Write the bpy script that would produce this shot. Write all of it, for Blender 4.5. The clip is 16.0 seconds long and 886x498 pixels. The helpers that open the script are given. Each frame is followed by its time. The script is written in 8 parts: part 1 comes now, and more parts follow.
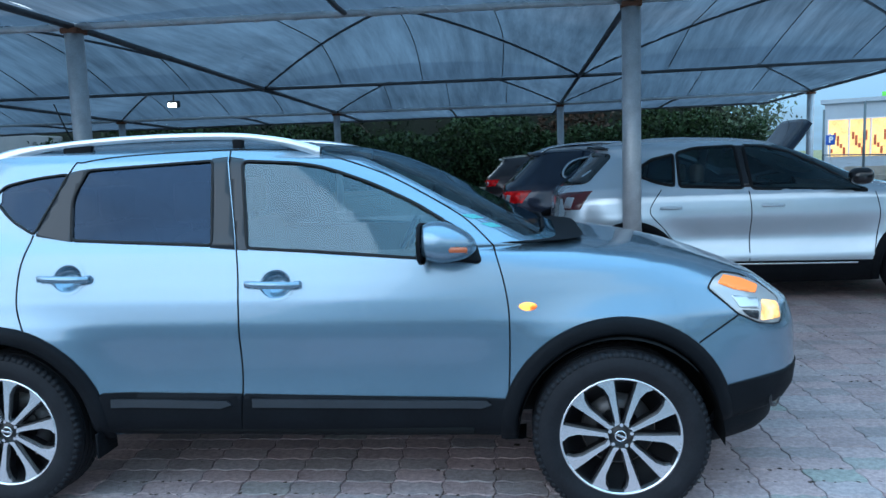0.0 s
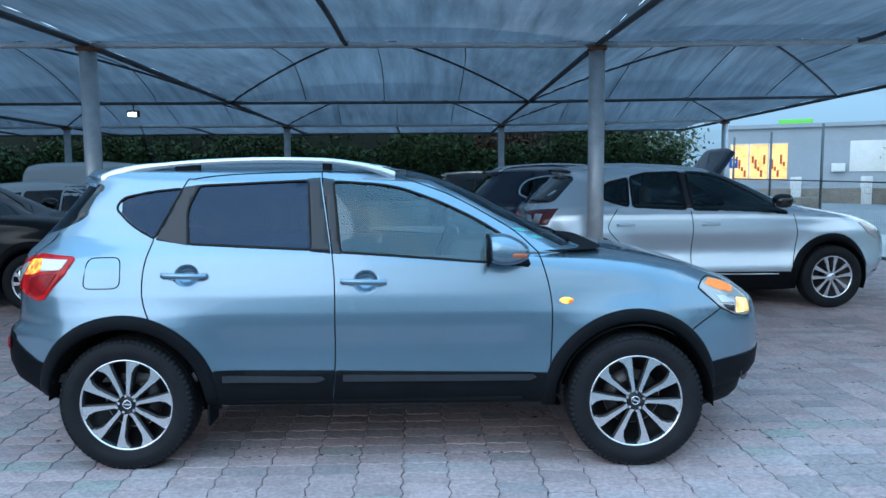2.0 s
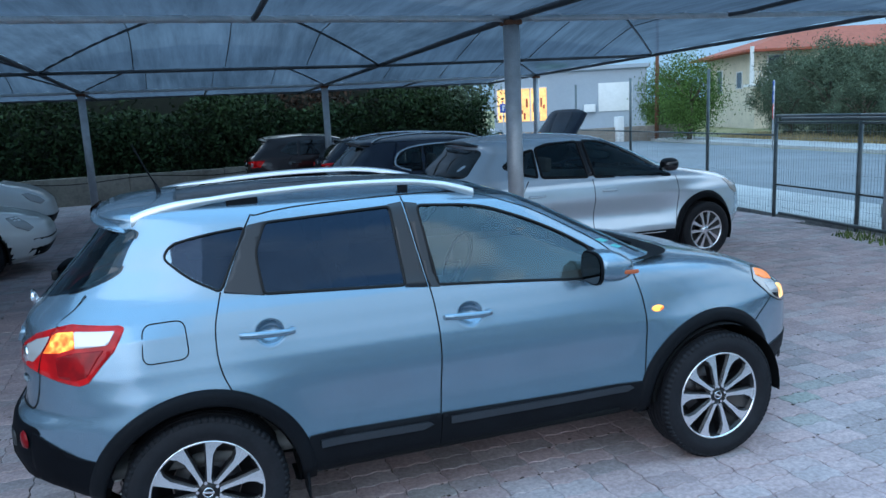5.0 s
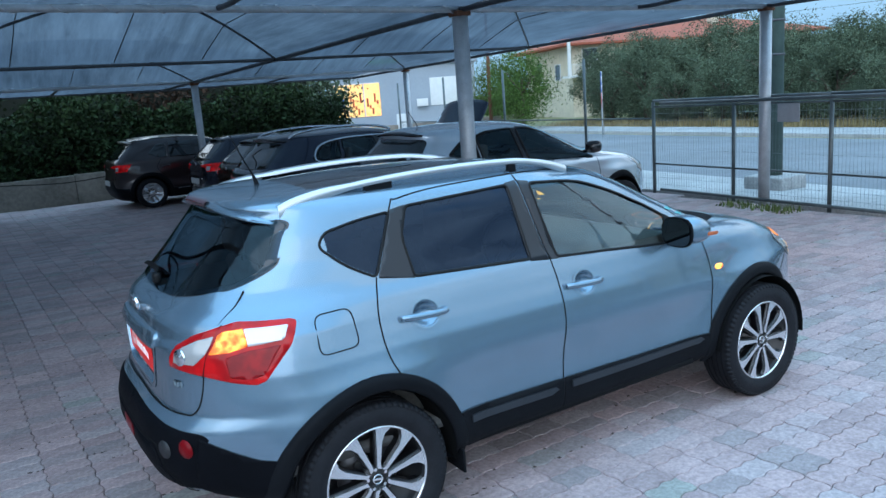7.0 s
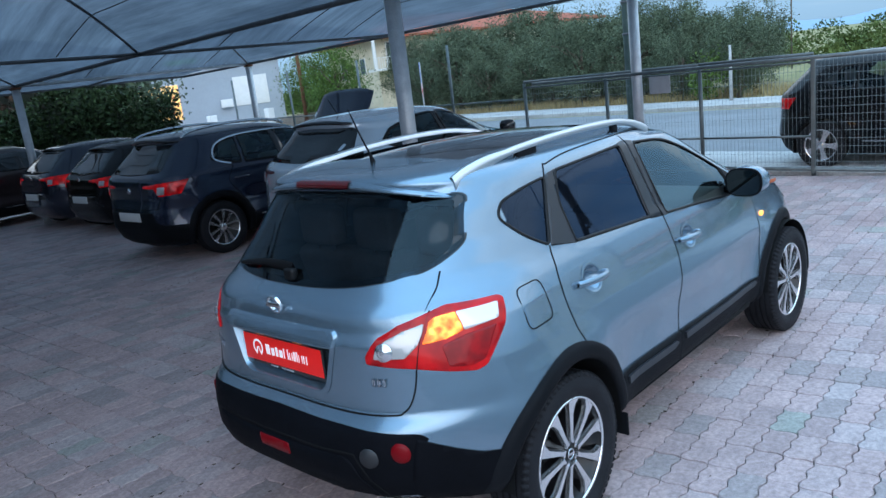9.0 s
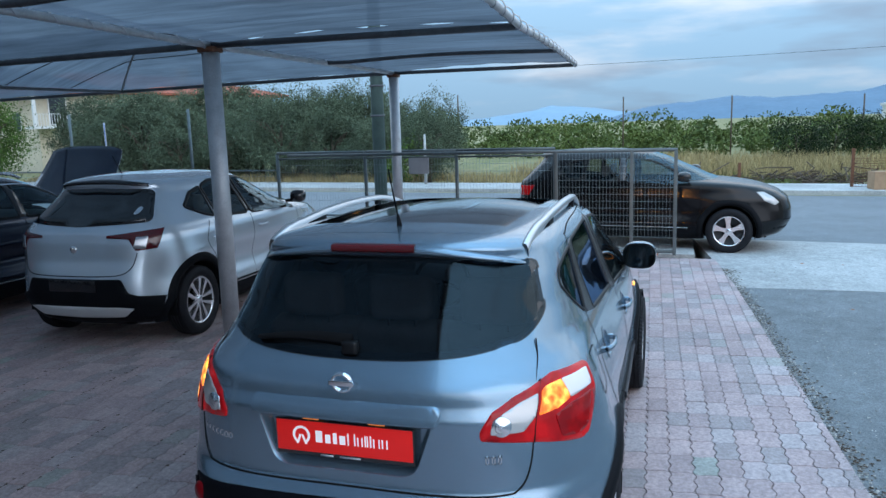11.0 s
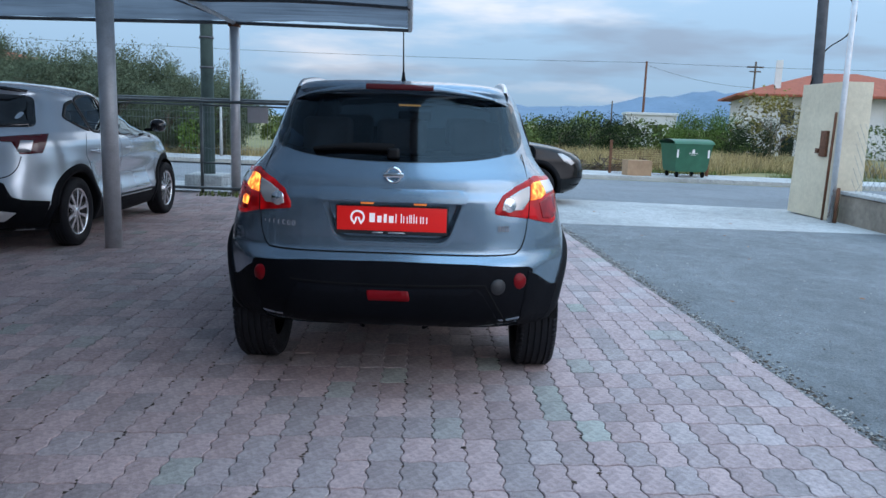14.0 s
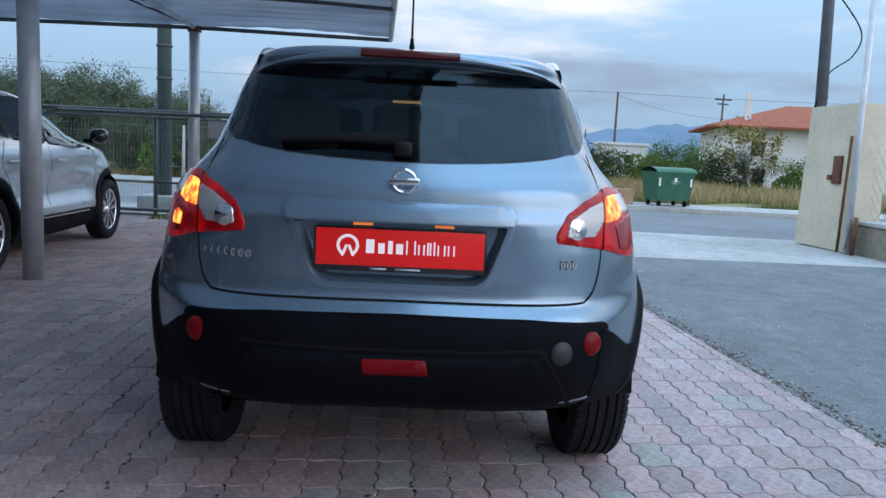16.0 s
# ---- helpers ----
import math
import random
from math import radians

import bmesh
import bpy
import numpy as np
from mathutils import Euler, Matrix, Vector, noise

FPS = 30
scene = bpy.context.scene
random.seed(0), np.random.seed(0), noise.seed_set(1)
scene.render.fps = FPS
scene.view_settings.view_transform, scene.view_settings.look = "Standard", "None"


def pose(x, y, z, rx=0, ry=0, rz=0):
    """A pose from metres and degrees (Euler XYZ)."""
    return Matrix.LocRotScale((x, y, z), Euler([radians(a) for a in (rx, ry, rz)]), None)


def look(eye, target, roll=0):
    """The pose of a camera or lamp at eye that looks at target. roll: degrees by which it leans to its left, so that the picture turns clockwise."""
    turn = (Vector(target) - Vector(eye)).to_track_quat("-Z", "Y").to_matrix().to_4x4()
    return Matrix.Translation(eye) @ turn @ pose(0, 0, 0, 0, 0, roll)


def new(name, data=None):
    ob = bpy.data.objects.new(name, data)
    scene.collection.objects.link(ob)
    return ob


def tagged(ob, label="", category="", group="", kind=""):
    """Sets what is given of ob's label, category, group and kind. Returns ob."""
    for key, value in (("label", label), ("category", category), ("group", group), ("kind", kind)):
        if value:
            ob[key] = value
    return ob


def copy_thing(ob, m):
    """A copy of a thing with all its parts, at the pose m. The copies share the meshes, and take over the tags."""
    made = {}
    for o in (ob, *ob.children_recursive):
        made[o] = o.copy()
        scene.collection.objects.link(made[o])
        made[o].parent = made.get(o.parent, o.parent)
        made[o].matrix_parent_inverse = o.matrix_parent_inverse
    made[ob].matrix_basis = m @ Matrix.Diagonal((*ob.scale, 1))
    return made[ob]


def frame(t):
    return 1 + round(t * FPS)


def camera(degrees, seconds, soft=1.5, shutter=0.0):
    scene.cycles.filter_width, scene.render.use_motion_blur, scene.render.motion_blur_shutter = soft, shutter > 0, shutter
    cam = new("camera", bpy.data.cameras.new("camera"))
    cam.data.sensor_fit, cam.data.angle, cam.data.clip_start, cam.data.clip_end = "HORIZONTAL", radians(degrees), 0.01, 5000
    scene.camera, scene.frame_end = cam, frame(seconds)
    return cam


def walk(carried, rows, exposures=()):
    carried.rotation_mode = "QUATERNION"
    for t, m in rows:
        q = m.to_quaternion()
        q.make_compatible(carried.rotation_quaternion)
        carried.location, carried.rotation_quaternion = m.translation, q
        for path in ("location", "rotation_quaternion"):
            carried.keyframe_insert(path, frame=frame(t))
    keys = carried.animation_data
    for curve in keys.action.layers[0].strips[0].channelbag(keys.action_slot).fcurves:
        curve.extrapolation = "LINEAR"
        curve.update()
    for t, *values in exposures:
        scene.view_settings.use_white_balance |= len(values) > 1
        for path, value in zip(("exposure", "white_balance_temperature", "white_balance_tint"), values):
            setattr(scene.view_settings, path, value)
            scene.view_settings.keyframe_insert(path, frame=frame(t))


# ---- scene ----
cam = camera(61.3, 16.0)
PATH = [
    (0, (2.285, -3.769, 1.441), (2.056, -1.795, 1.212), -2.0),
    (0.5, (2.063, -3.959, 1.446), (1.871, -1.981, 1.219), -1.7),
    (1, (1.94, -4.19, 1.459), (1.786, -2.208, 1.232), -1.5),
    (1.5, (1.855, -4.456, 1.473), (1.744, -2.472, 1.245), -1.2),
    (2, (1.643, -4.616, 1.515), (1.642, -2.626, 1.314), -0.5),
    (2.5, (1.436, -4.659, 1.593), (1.464, -2.674, 1.352), -0.4),
    (3, (1.25, -4.532, 1.698), (1.314, -2.55, 1.438), 1.3),
    (3.5, (1.014, -4.391, 1.78), (1.191, -2.414, 1.537), 1.7),
    (4, (0.686, -4.296, 1.82), (1.04, -2.348, 1.537), -0.4),
    (4.2, (0.571, -4.245, 1.842), (0.983, -2.312, 1.533), -1.0),
    (6.3, (-0.716, -3.7, 1.925), (0.166, -1.946, 1.544), -4.2),
    (6.5, (-0.84, -3.657, 1.925), (0.089, -1.929, 1.541), -4.2),
    (7, (-1.236, -3.562, 1.921), (-0.218, -1.887, 1.526), -4.3),
    (7.5, (-1.508, -3.368, 1.908), (-0.463, -1.708, 1.515), -5.9),
    (8, (-1.772, -3.106, 1.913), (-0.592, -1.539, 1.522), -6.0),
    (8.2, (-1.896, -2.999, 1.898), (-0.668, -1.471, 1.501), -6.5),
    (10.3, (-2.742, -1.597, 1.989), (-1.0, -0.716, 1.555), -3.4),
    (10.5, (-2.786, -1.48, 1.994), (-0.992, -0.691, 1.595), -2.9),
    (11, (-2.987, -1.106, 1.98), (-1.106, -0.507, 1.657), -1.8),
    (11.5, (-3.268, -0.86, 1.969), (-1.346, -0.404, 1.656), -0.7),
    (12, (-3.508, -0.543, 1.952), (-1.559, -0.217, 1.646), -0.8),
    (12.5, (-3.786, -0.406, 1.9), (-1.82, -0.195, 1.598), 0.0),
    (13, (-4.019, -0.334, 1.731), (-2.042, -0.224, 1.45), 1.4),
    (13.5, (-4.202, -0.229, 1.521), (-2.23, -0.188, 1.194), 1.1),
    (14, (-4.243, -0.239, 1.37), (-2.272, -0.242, 1.033), 2.0),
    (14.5, (-3.994, -0.149, 1.251), (-2.019, -0.186, 0.936), 1.7),
    (15, (-3.71, -0.092, 1.223), (-1.732, -0.154, 0.929), 1.9),
    (15.5, (-3.346, -0.088, 1.221), (-1.366, -0.165, 0.947), 2.4),
    (16, (-3.022, -0.029, 1.209), (-1.041, -0.115, 0.95), 2.8),
]
EXPOSURES = [
    (0.0, 0.15, 5880, 10),
    (2.0, 0.09, 5950, 11),
    (4.0, -0.06, 5900, 14),
    (7.0, 0.18, 6150, 14),
    (8.2, 0.22, 6300, 17),
    (11.0, 0.01, 6450, 18),
    (13.5, -0.03, 6720, 23),
    (16.0, -0.05, 6850, 24),
]
walk(cam, [(t, look(eye, target, roll)) for t, eye, target, roll in PATH], EXPOSURES)

# ---------------------------------------------------------------- sky and sun
world = bpy.data.worlds.new("evening_sky")
scene.world = world
world.use_nodes = True
wn, wl = world.node_tree.nodes, world.node_tree.links
wn.clear()
w_out = wn.new("ShaderNodeOutputWorld")
w_bg = wn.new("ShaderNodeBackground")
w_sky = wn.new("ShaderNodeTexSky")
w_sky.sky_type = "NISHITA"
w_sky.sun_disc = False
w_sky.sun_elevation = radians(27)
w_sky.sun_rotation = radians(191)
w_sky.air_density = 1.0
w_sky.dust_density = 1.5
w_tc = wn.new("ShaderNodeTexCoord")
w_map = wn.new("ShaderNodeMapping")
w_map.inputs["Scale"].default_value = (1.0, 1.0, 5.0)
w_map.inputs["Location"].default_value = (0.31, 0.12, 0.0)
w_n1 = wn.new("ShaderNodeTexNoise")
w_n1.inputs["Scale"].default_value = 2.6
w_n1.inputs["Detail"].default_value = 6
w_n1.inputs["Roughness"].default_value = 0.52
w_ramp = wn.new("ShaderNodeValToRGB")
w_ramp.color_ramp.interpolation = "EASE"
w_ramp.color_ramp.elements[0].position = 0.48
w_ramp.color_ramp.elements[1].position = 0.68
# clear sky, tinted towards evening blue, with broken pale cloud over it
w_half = wn.new("ShaderNodeMix")
w_half.data_type = "RGBA"
w_half.inputs["Factor"].default_value = 0.97
w_half.inputs["B"].default_value = (2.3, 4.1, 5.6, 1)
w_mix = wn.new("ShaderNodeMix")
w_mix.data_type = "RGBA"
w_mix.inputs["B"].default_value = (4.9, 5.8, 6.3, 1)
# an overcast dome is brighter overhead than at the horizon
w_sep = wn.new("ShaderNodeSeparateXYZ")
w_max = wn.new("ShaderNodeMath")
w_max.operation = "MAXIMUM"
w_max.inputs[1].default_value = 0.0
w_lift = wn.new("ShaderNodeMath")
w_lift.operation = "MULTIPLY_ADD"
w_lift.inputs[1].default_value = 2.6
w_lift.inputs[2].default_value = 0.90
w_str = wn.new("ShaderNodeMath")
w_str.operation = "MULTIPLY"
w_str.inputs[1].default_value = 0.135
wl.new(w_sky.outputs[0], w_half.inputs["A"])
wl.new(w_tc.outputs["Generated"], w_map.inputs["Vector"])
wl.new(w_tc.outputs["Generated"], w_sep.inputs[0])
wl.new(w_sep.outputs["Z"], w_max.inputs[0])
wl.new(w_max.outputs[0], w_lift.inputs[0])
wl.new(w_lift.outputs[0], w_str.inputs[0])
wl.new(w_str.outputs[0], w_bg.inputs["Strength"])
wl.new(w_map.outputs[0], w_n1.inputs["Vector"])
# the cloud lies in a belt some way above the horizon; overhead the sky is mostly clear
w_belt = wn.new("ShaderNodeValToRGB")
belt = w_belt.color_ramp
belt.interpolation = "EASE"
belt.elements[0].position, belt.elements[1].position = 0.0, 1.0
belt.elements[0].color = (0.20, 0.20, 0.20, 1)
belt.elements[1].color = (0.10, 0.10, 0.10, 1)
for at, g in ((0.10, 0.20), (0.20, 0.42), (0.36, 0.60), (0.58, 0.28)):
    el = belt.elements.new(at)
    el.color = (g, g, g, 1)
wl.new(w_max.outputs[0], w_belt.inputs["Fac"])
w_side = wn.new("ShaderNodeMath")
w_side.operation = "MULTIPLY_ADD"
w_side.inputs[1].default_value = 1.0
w_low = wn.new("ShaderNodeMath")
w_low.operation = "SUBTRACT"
w_low.inputs[1].default_value = 0.32
wl.new(w_n1.outputs["Fac"], w_low.inputs[0])
wl.new(w_belt.outputs["Color"], w_side.inputs[0])
wl.new(w_low.outputs[0], w_side.inputs[2])
wl.new(w_side.outputs[0], w_ramp.inputs["Fac"])
wl.new(w_ramp.outputs["Color"], w_mix.inputs["Factor"])
wl.new(w_half.outputs["Result"], w_mix.inputs["A"])
# small dark lens-shaped clouds in front of the pale ones
w_map2 = wn.new("ShaderNodeMapping")
w_map2.inputs["Scale"].default_value = (1.0, 1.0, 5.5)
w_map2.inputs["Location"].default_value = (0.9, 0.35, 0.4)
w_n2 = wn.new("ShaderNodeTexNoise")
w_n2.inputs["Scale"].default_value = 3.6
w_n2.inputs["Detail"].default_value = 4
w_ramp2 = wn.new("ShaderNodeValToRGB")
w_ramp2.color_ramp.elements[0].position = 0.56
w_ramp2.color_ramp.elements[1].position = 0.70
w_ramp2.color_ramp.elements[1].color = (0.75, 0.75, 0.75, 1)
w_dark = wn.new("ShaderNodeMix")
w_dark.data_type = "RGBA"
w_dark.inputs["B"].default_value = (1.9, 2.75, 3.6, 1)
wl.new(w_tc.outputs["Generated"], w_map2.inputs["Vector"])
wl.new(w_map2.outputs[0], w_n2.inputs["Vector"])
wl.new(w_n2.outputs["Fac"], w_ramp2.inputs["Fac"])
wl.new(w_ramp2.outputs["Color"], w_dark.inputs["Factor"])
wl.new(w_mix.outputs["Result"], w_dark.inputs["A"])
wl.new(w_dark.outputs["Result"], w_bg.inputs["Color"])
wl.new(w_bg.outputs[0], w_out.inputs["Surface"])

sun = new("sun", bpy.data.lights.new("sun", "SUN"))
sun.data.energy = 1.0
sun.data.angle = radians(60)
sun.data.color = (0.93, 0.96, 1.0)
sun.matrix_world = look((0, 0, 30), (20, 24, 16))

# the lit amber signals in the crossover's headlamps throw their beam ahead
for side in (-1, 1):
    beam = new("signal_beam", bpy.data.lights.new("signal_beam", "SPOT"))
    beam.data.energy = 45
    beam.data.color = (1.0, 0.42, 0.06)
    beam.data.spot_size = radians(58)
    beam.data.spot_blend = 0.8
    beam.data.shadow_soft_size = 0.04
    beam.matrix_world = look((3.52, side * 0.60, 0.83), (9.6, side * 0.95, 0.85))

# ---------------------------------------------------------------- materials
def node(nt, kind, **kw):
    n = nt.nodes.new(kind)
    for k, v in kw.items():
        n.inputs[k.replace("_", " ")].default_value = v
    return n


def mat(name, color, rough=0.5, metal=0.0, scale=0.0, vary=0.15, bump=0.0, fine=0.0, coat=0.0, random_tone=0.0,
        emit=None, power=0.0, alpha=1.0, transmission=0.0, ior=1.45, warp=(1, 1, 1), second=None, spec=0.5, speck=0.0, speck_scale=60.0, tones=None):
    """A principled material with tone variation at two scales and fine relief."""
    m = bpy.data.materials.new(name)
    m.use_nodes = True
    nt = m.node_tree
    b = nt.nodes["Principled BSDF"]
    b.inputs["Base Color"].default_value = (*color, 1)
    b.inputs["Roughness"].default_value = rough
    b.inputs["Metallic"].default_value = metal
    b.inputs["Coat Weight"].default_value = coat
    b.inputs["Coat Roughness"].default_value = 0.04
    b.inputs["IOR"].default_value = ior
    b.inputs["Specular IOR Level"].default_value = spec
    b.inputs["Transmission Weight"].default_value = transmission
    b.inputs["Alpha"].default_value = alpha
    if emit:
        b.inputs["Emission Color"].default_value = (*emit, 1)
        b.inputs["Emission Strength"].default_value = power
    if scale:
        tc = nt.nodes.new("ShaderNodeTexCoord")
        mp = nt.nodes.new("ShaderNodeMapping")
        mp.inputs["Scale"].default_value = warp
        nt.links.new(tc.outputs["Object"], mp.inputs["Vector"])
        n1 = node(nt, "ShaderNodeTexNoise", Scale=scale, Detail=5.0, Roughness=0.6)
        n2 = node(nt, "ShaderNodeTexNoise", Scale=scale * 11, Detail=4.0, Roughness=0.6)
        nt.links.new(mp.outputs[0], n1.inputs["Vector"])
        nt.links.new(mp.outputs[0], n2.inputs["Vector"])
        add = nt.nodes.new("ShaderNodeMath")
        add.operation = "MULTIPLY_ADD"
        add.inputs[1].default_value = 0.6
        nt.links.new(n1.outputs["Fac"], add.inputs[0])
        m2 = nt.nodes.new("ShaderNodeMath")
        m2.operation = "MULTIPLY"
        m2.inputs[1].default_value = 0.4
        nt.links.new(n2.outputs["Fac"], m2.inputs[0])
        nt.links.new(m2.outputs[0], add.inputs[2])
        ramp = nt.nodes.new("ShaderNodeValToRGB")
        e = ramp.color_ramp.elements
        e[0].position, e[1].position = 0.33, 0.67
        lo = second or tuple(c * (1 - vary) for c in color)
        hi = tuple(min(1, c * (1 + vary)) for c in color)
        e[0].color, e[1].color = (*lo, 1), (*hi, 1)
        nt.links.new(add.outputs[0], ramp.inputs["Fac"])
        col = ramp.outputs["Color"]
        if random_tone:
            oi = nt.nodes.new("ShaderNodeObjectInfo")
            geo = nt.nodes.new("ShaderNodeNewGeometry")
            su = nt.nodes.new("ShaderNodeMath")
            su.operation = "ADD"
            nt.links.new(oi.outputs["Random"], su.inputs[0])
            nt.links.new(geo.outputs["Random Per Island"], su.inputs[1])
            fr = nt.nodes.new("ShaderNodeMath")
            fr.operation = "FRACT"
            nt.links.new(su.outputs[0], fr.inputs[0])
            mr = nt.nodes.new("ShaderNodeMapRange")
            mr.inputs["To Min"].default_value = 1 - random_tone
            mr.inputs["To Max"].default_value = 1 + random_tone
            nt.links.new(fr.outputs[0], mr.inputs["Value"])
            hs = nt.nodes.new("ShaderNodeHueSaturation")
            nt.links.new(mr.outputs[0], hs.inputs["Value"])
            nt.links.new(col, hs.inputs["Color"])
            col = hs.outputs["Color"]
        if tones:
            oi = nt.nodes.new("ShaderNodeObjectInfo")
            geo = nt.nodes.new("ShaderNodeNewGeometry")
            su = nt.nodes.new("ShaderNodeMath")
            su.operation = "MULTIPLY_ADD"
            su.inputs[1].default_value = 7.31
            nt.links.new(oi.outputs["Random"], su.inputs[0])
            nt.links.new(geo.outputs["Random Per Island"], su.inputs[2])
            fr = nt.nodes.new("ShaderNodeMath")
            fr.operation = "FRACT"
            nt.links.new(su.outputs[0], fr.inputs[0])
            tr = nt.nodes.new("ShaderNodeValToRGB")
            tr.color_ramp.interpolation = "LINEAR"
            for i, (pos, c3) in enumerate(tones):
                el = tr.color_ramp.elements[i] if i < 2 else tr.color_ramp.elements.new(pos)
                el.position, el.color = pos, (*c3, 1)
            nt.links.new(fr.outputs[0], tr.inputs["Fac"])
            mt = nt.nodes.new("ShaderNodeMix")
            mt.data_type, mt.blend_type = "RGBA", "MULTIPLY"
            mt.inputs["Factor"].default_value = 1.0
            nt.links.new(col, mt.inputs["A"])
            nt.links.new(tr.outputs["Color"], mt.inputs["B"])
            col = mt.outputs["Result"]
        if speck:
            ns = node(nt, "ShaderNodeTexNoise", Scale=speck_scale, Detail=3.0, Roughness=0.7)
            nt.links.new(mp.outputs[0], ns.inputs["Vector"])
            sr = nt.nodes.new("ShaderNodeMapRange")
            sr.inputs["From Min"].default_value, sr.inputs["From Max"].default_value = 0.3, 0.7
            sr.inputs["To Min"].default_value, sr.inputs["To Max"].default_value = 1 - speck, 1 + speck
            nt.links.new(ns.outputs["Fac"], sr.inputs["Value"])
            h2_ = nt.nodes.new("ShaderNodeHueSaturation")
            nt.links.new(sr.outputs[0], h2_.inputs["Value"])
            nt.links.new(col, h2_.inputs["Color"])
            col = h2_.outputs["Color"]
        nt.links.new(col, b.inputs["Base Color"])
        if bump:
            bp = nt.nodes.new("ShaderNodeBump")
            bp.inputs["Strength"].default_value = bump
            bp.inputs["Distance"].default_value = 0.01
            n3 = node(nt, "ShaderNodeTexNoise", Scale=fine or scale * 30, Detail=4.0)
            nt.links.new(mp.outputs[0], n3.inputs["Vector"])
            nt.links.new(n3.outputs["Fac"], bp.inputs["Height"])
            nt.links.new(bp.outputs[0], b.inputs["Normal"])
    return m


def cloth(name, color, see=0.12, glow=0.45, scale=1.2):
    """Shade netting: diffuse, lets some light through, and is slightly open."""
    m = bpy.data.materials.new(name)
    m.use_nodes = True
    nt = m.node_tree
    nt.nodes.clear()
    out = nt.nodes.new("ShaderNodeOutputMaterial")
    tc = nt.nodes.new("ShaderNodeTexCoord")
    mp = nt.nodes.new("ShaderNodeMapping")
    mp.inputs["Scale"].default_value = (5.0, 0.45, 1.0)
    nt.links.new(tc.outputs["Object"], mp.inputs["Vector"])
    n0 = node(nt, "ShaderNodeTexNoise", Scale=scale, Detail=7.0, Roughness=0.7)
    nt.links.new(mp.outputs[0], n0.inputs["Vector"])
    # broad areas of paler and darker tone
    n2 = node(nt, "ShaderNodeTexNoise", Scale=0.42, Detail=3.0, Roughness=0.55)
    nt.links.new(tc.outputs["Object"], n2.inputs["Vector"])
    n1 = nt.nodes.new("ShaderNodeMix")
    n1.data_type = "FLOAT"
    n1.inputs["Factor"].default_value = 0.45
    nt.links.new(n0.outputs["Fac"], n1.inputs["A"])
    nt.links.new(n2.outputs["Fac"], n1.inputs["B"])
    ramp = nt.nodes.new("ShaderNodeValToRGB")
    e = ramp.color_ramp.elements
    e[0].position, e[1].position = 0.36, 0.64
    e[0].color = (*[c * 0.62 for c in color], 1)
    e[1].color = (*[min(1, c * 1.42) for c in color], 1)
    nt.links.new(n1.outputs["Result"], ramp.inputs["Fac"])
    d = nt.nodes.new("ShaderNodeBsdfDiffuse")
    t = nt.nodes.new("ShaderNodeBsdfTranslucent")
    o = nt.nodes.new("ShaderNodeBsdfTransparent")
    nt.links.new(ramp.outputs["Color"], d.inputs["Color"])
    nt.links.new(ramp.outputs["Color"], t.inputs["Color"])
    a = nt.nodes.new("ShaderNodeMixShader")
    a.inputs[0].default_value = glow
    nt.links.new(d.outputs[0], a.inputs[1])
    nt.links.new(t.outputs[0], a.inputs[2])
    bx = nt.nodes.new("ShaderNodeMixShader")
    r2 = nt.nodes.new("ShaderNodeMapRange")
    r2.inputs["From Min"].default_value, r2.inputs["From Max"].default_value = 0.36, 0.64
    r2.inputs["To Min"].default_value, r2.inputs["To Max"].default_value = see * 0.3, see * 1.7
    nt.links.new(n1.outputs["Result"], r2.inputs["Value"])
    nt.links.new(r2.outputs[0], bx.inputs[0])
    nt.links.new(a.outputs[0], bx.inputs[1])
    nt.links.new(o.outputs[0], bx.inputs[2])
    nt.links.new(bx.outputs[0], out.inputs["Surface"])
    return m


def tinted(name, color, see, rough=0.02, ior=1.5, sky_tint=(0.70, 0.90, 1.0)):
    """Window glass: mirror gloss by angle over a tinted clear pane."""
    m = bpy.data.materials.new(name)
    m.use_nodes = True
    nt = m.node_tree
    nt.nodes.clear()
    out = nt.nodes.new("ShaderNodeOutputMaterial")
    g = nt.nodes.new("ShaderNodeBsdfGlossy")
    g.inputs["Roughness"].default_value = rough
    # the blue of a reflected sky is put into the gloss colour
    g.inputs["Color"].default_value = (*sky_tint, 1)
    tr = nt.nodes.new("ShaderNodeBsdfTransparent")
    tr.inputs["Color"].default_value = (*[c * see for c in color], 1)
    fr = nt.nodes.new("ShaderNodeFresnel")
    fr.inputs["IOR"].default_value = ior
    mx = nt.nodes.new("ShaderNodeMixShader")
    nt.links.new(fr.outputs[0], mx.inputs[0])
    nt.links.new(tr.outputs[0], mx.inputs[1])
    nt.links.new(g.outputs[0], mx.inputs[2])
    nt.links.new(mx.outputs[0], out.inputs["Surface"])
    return m


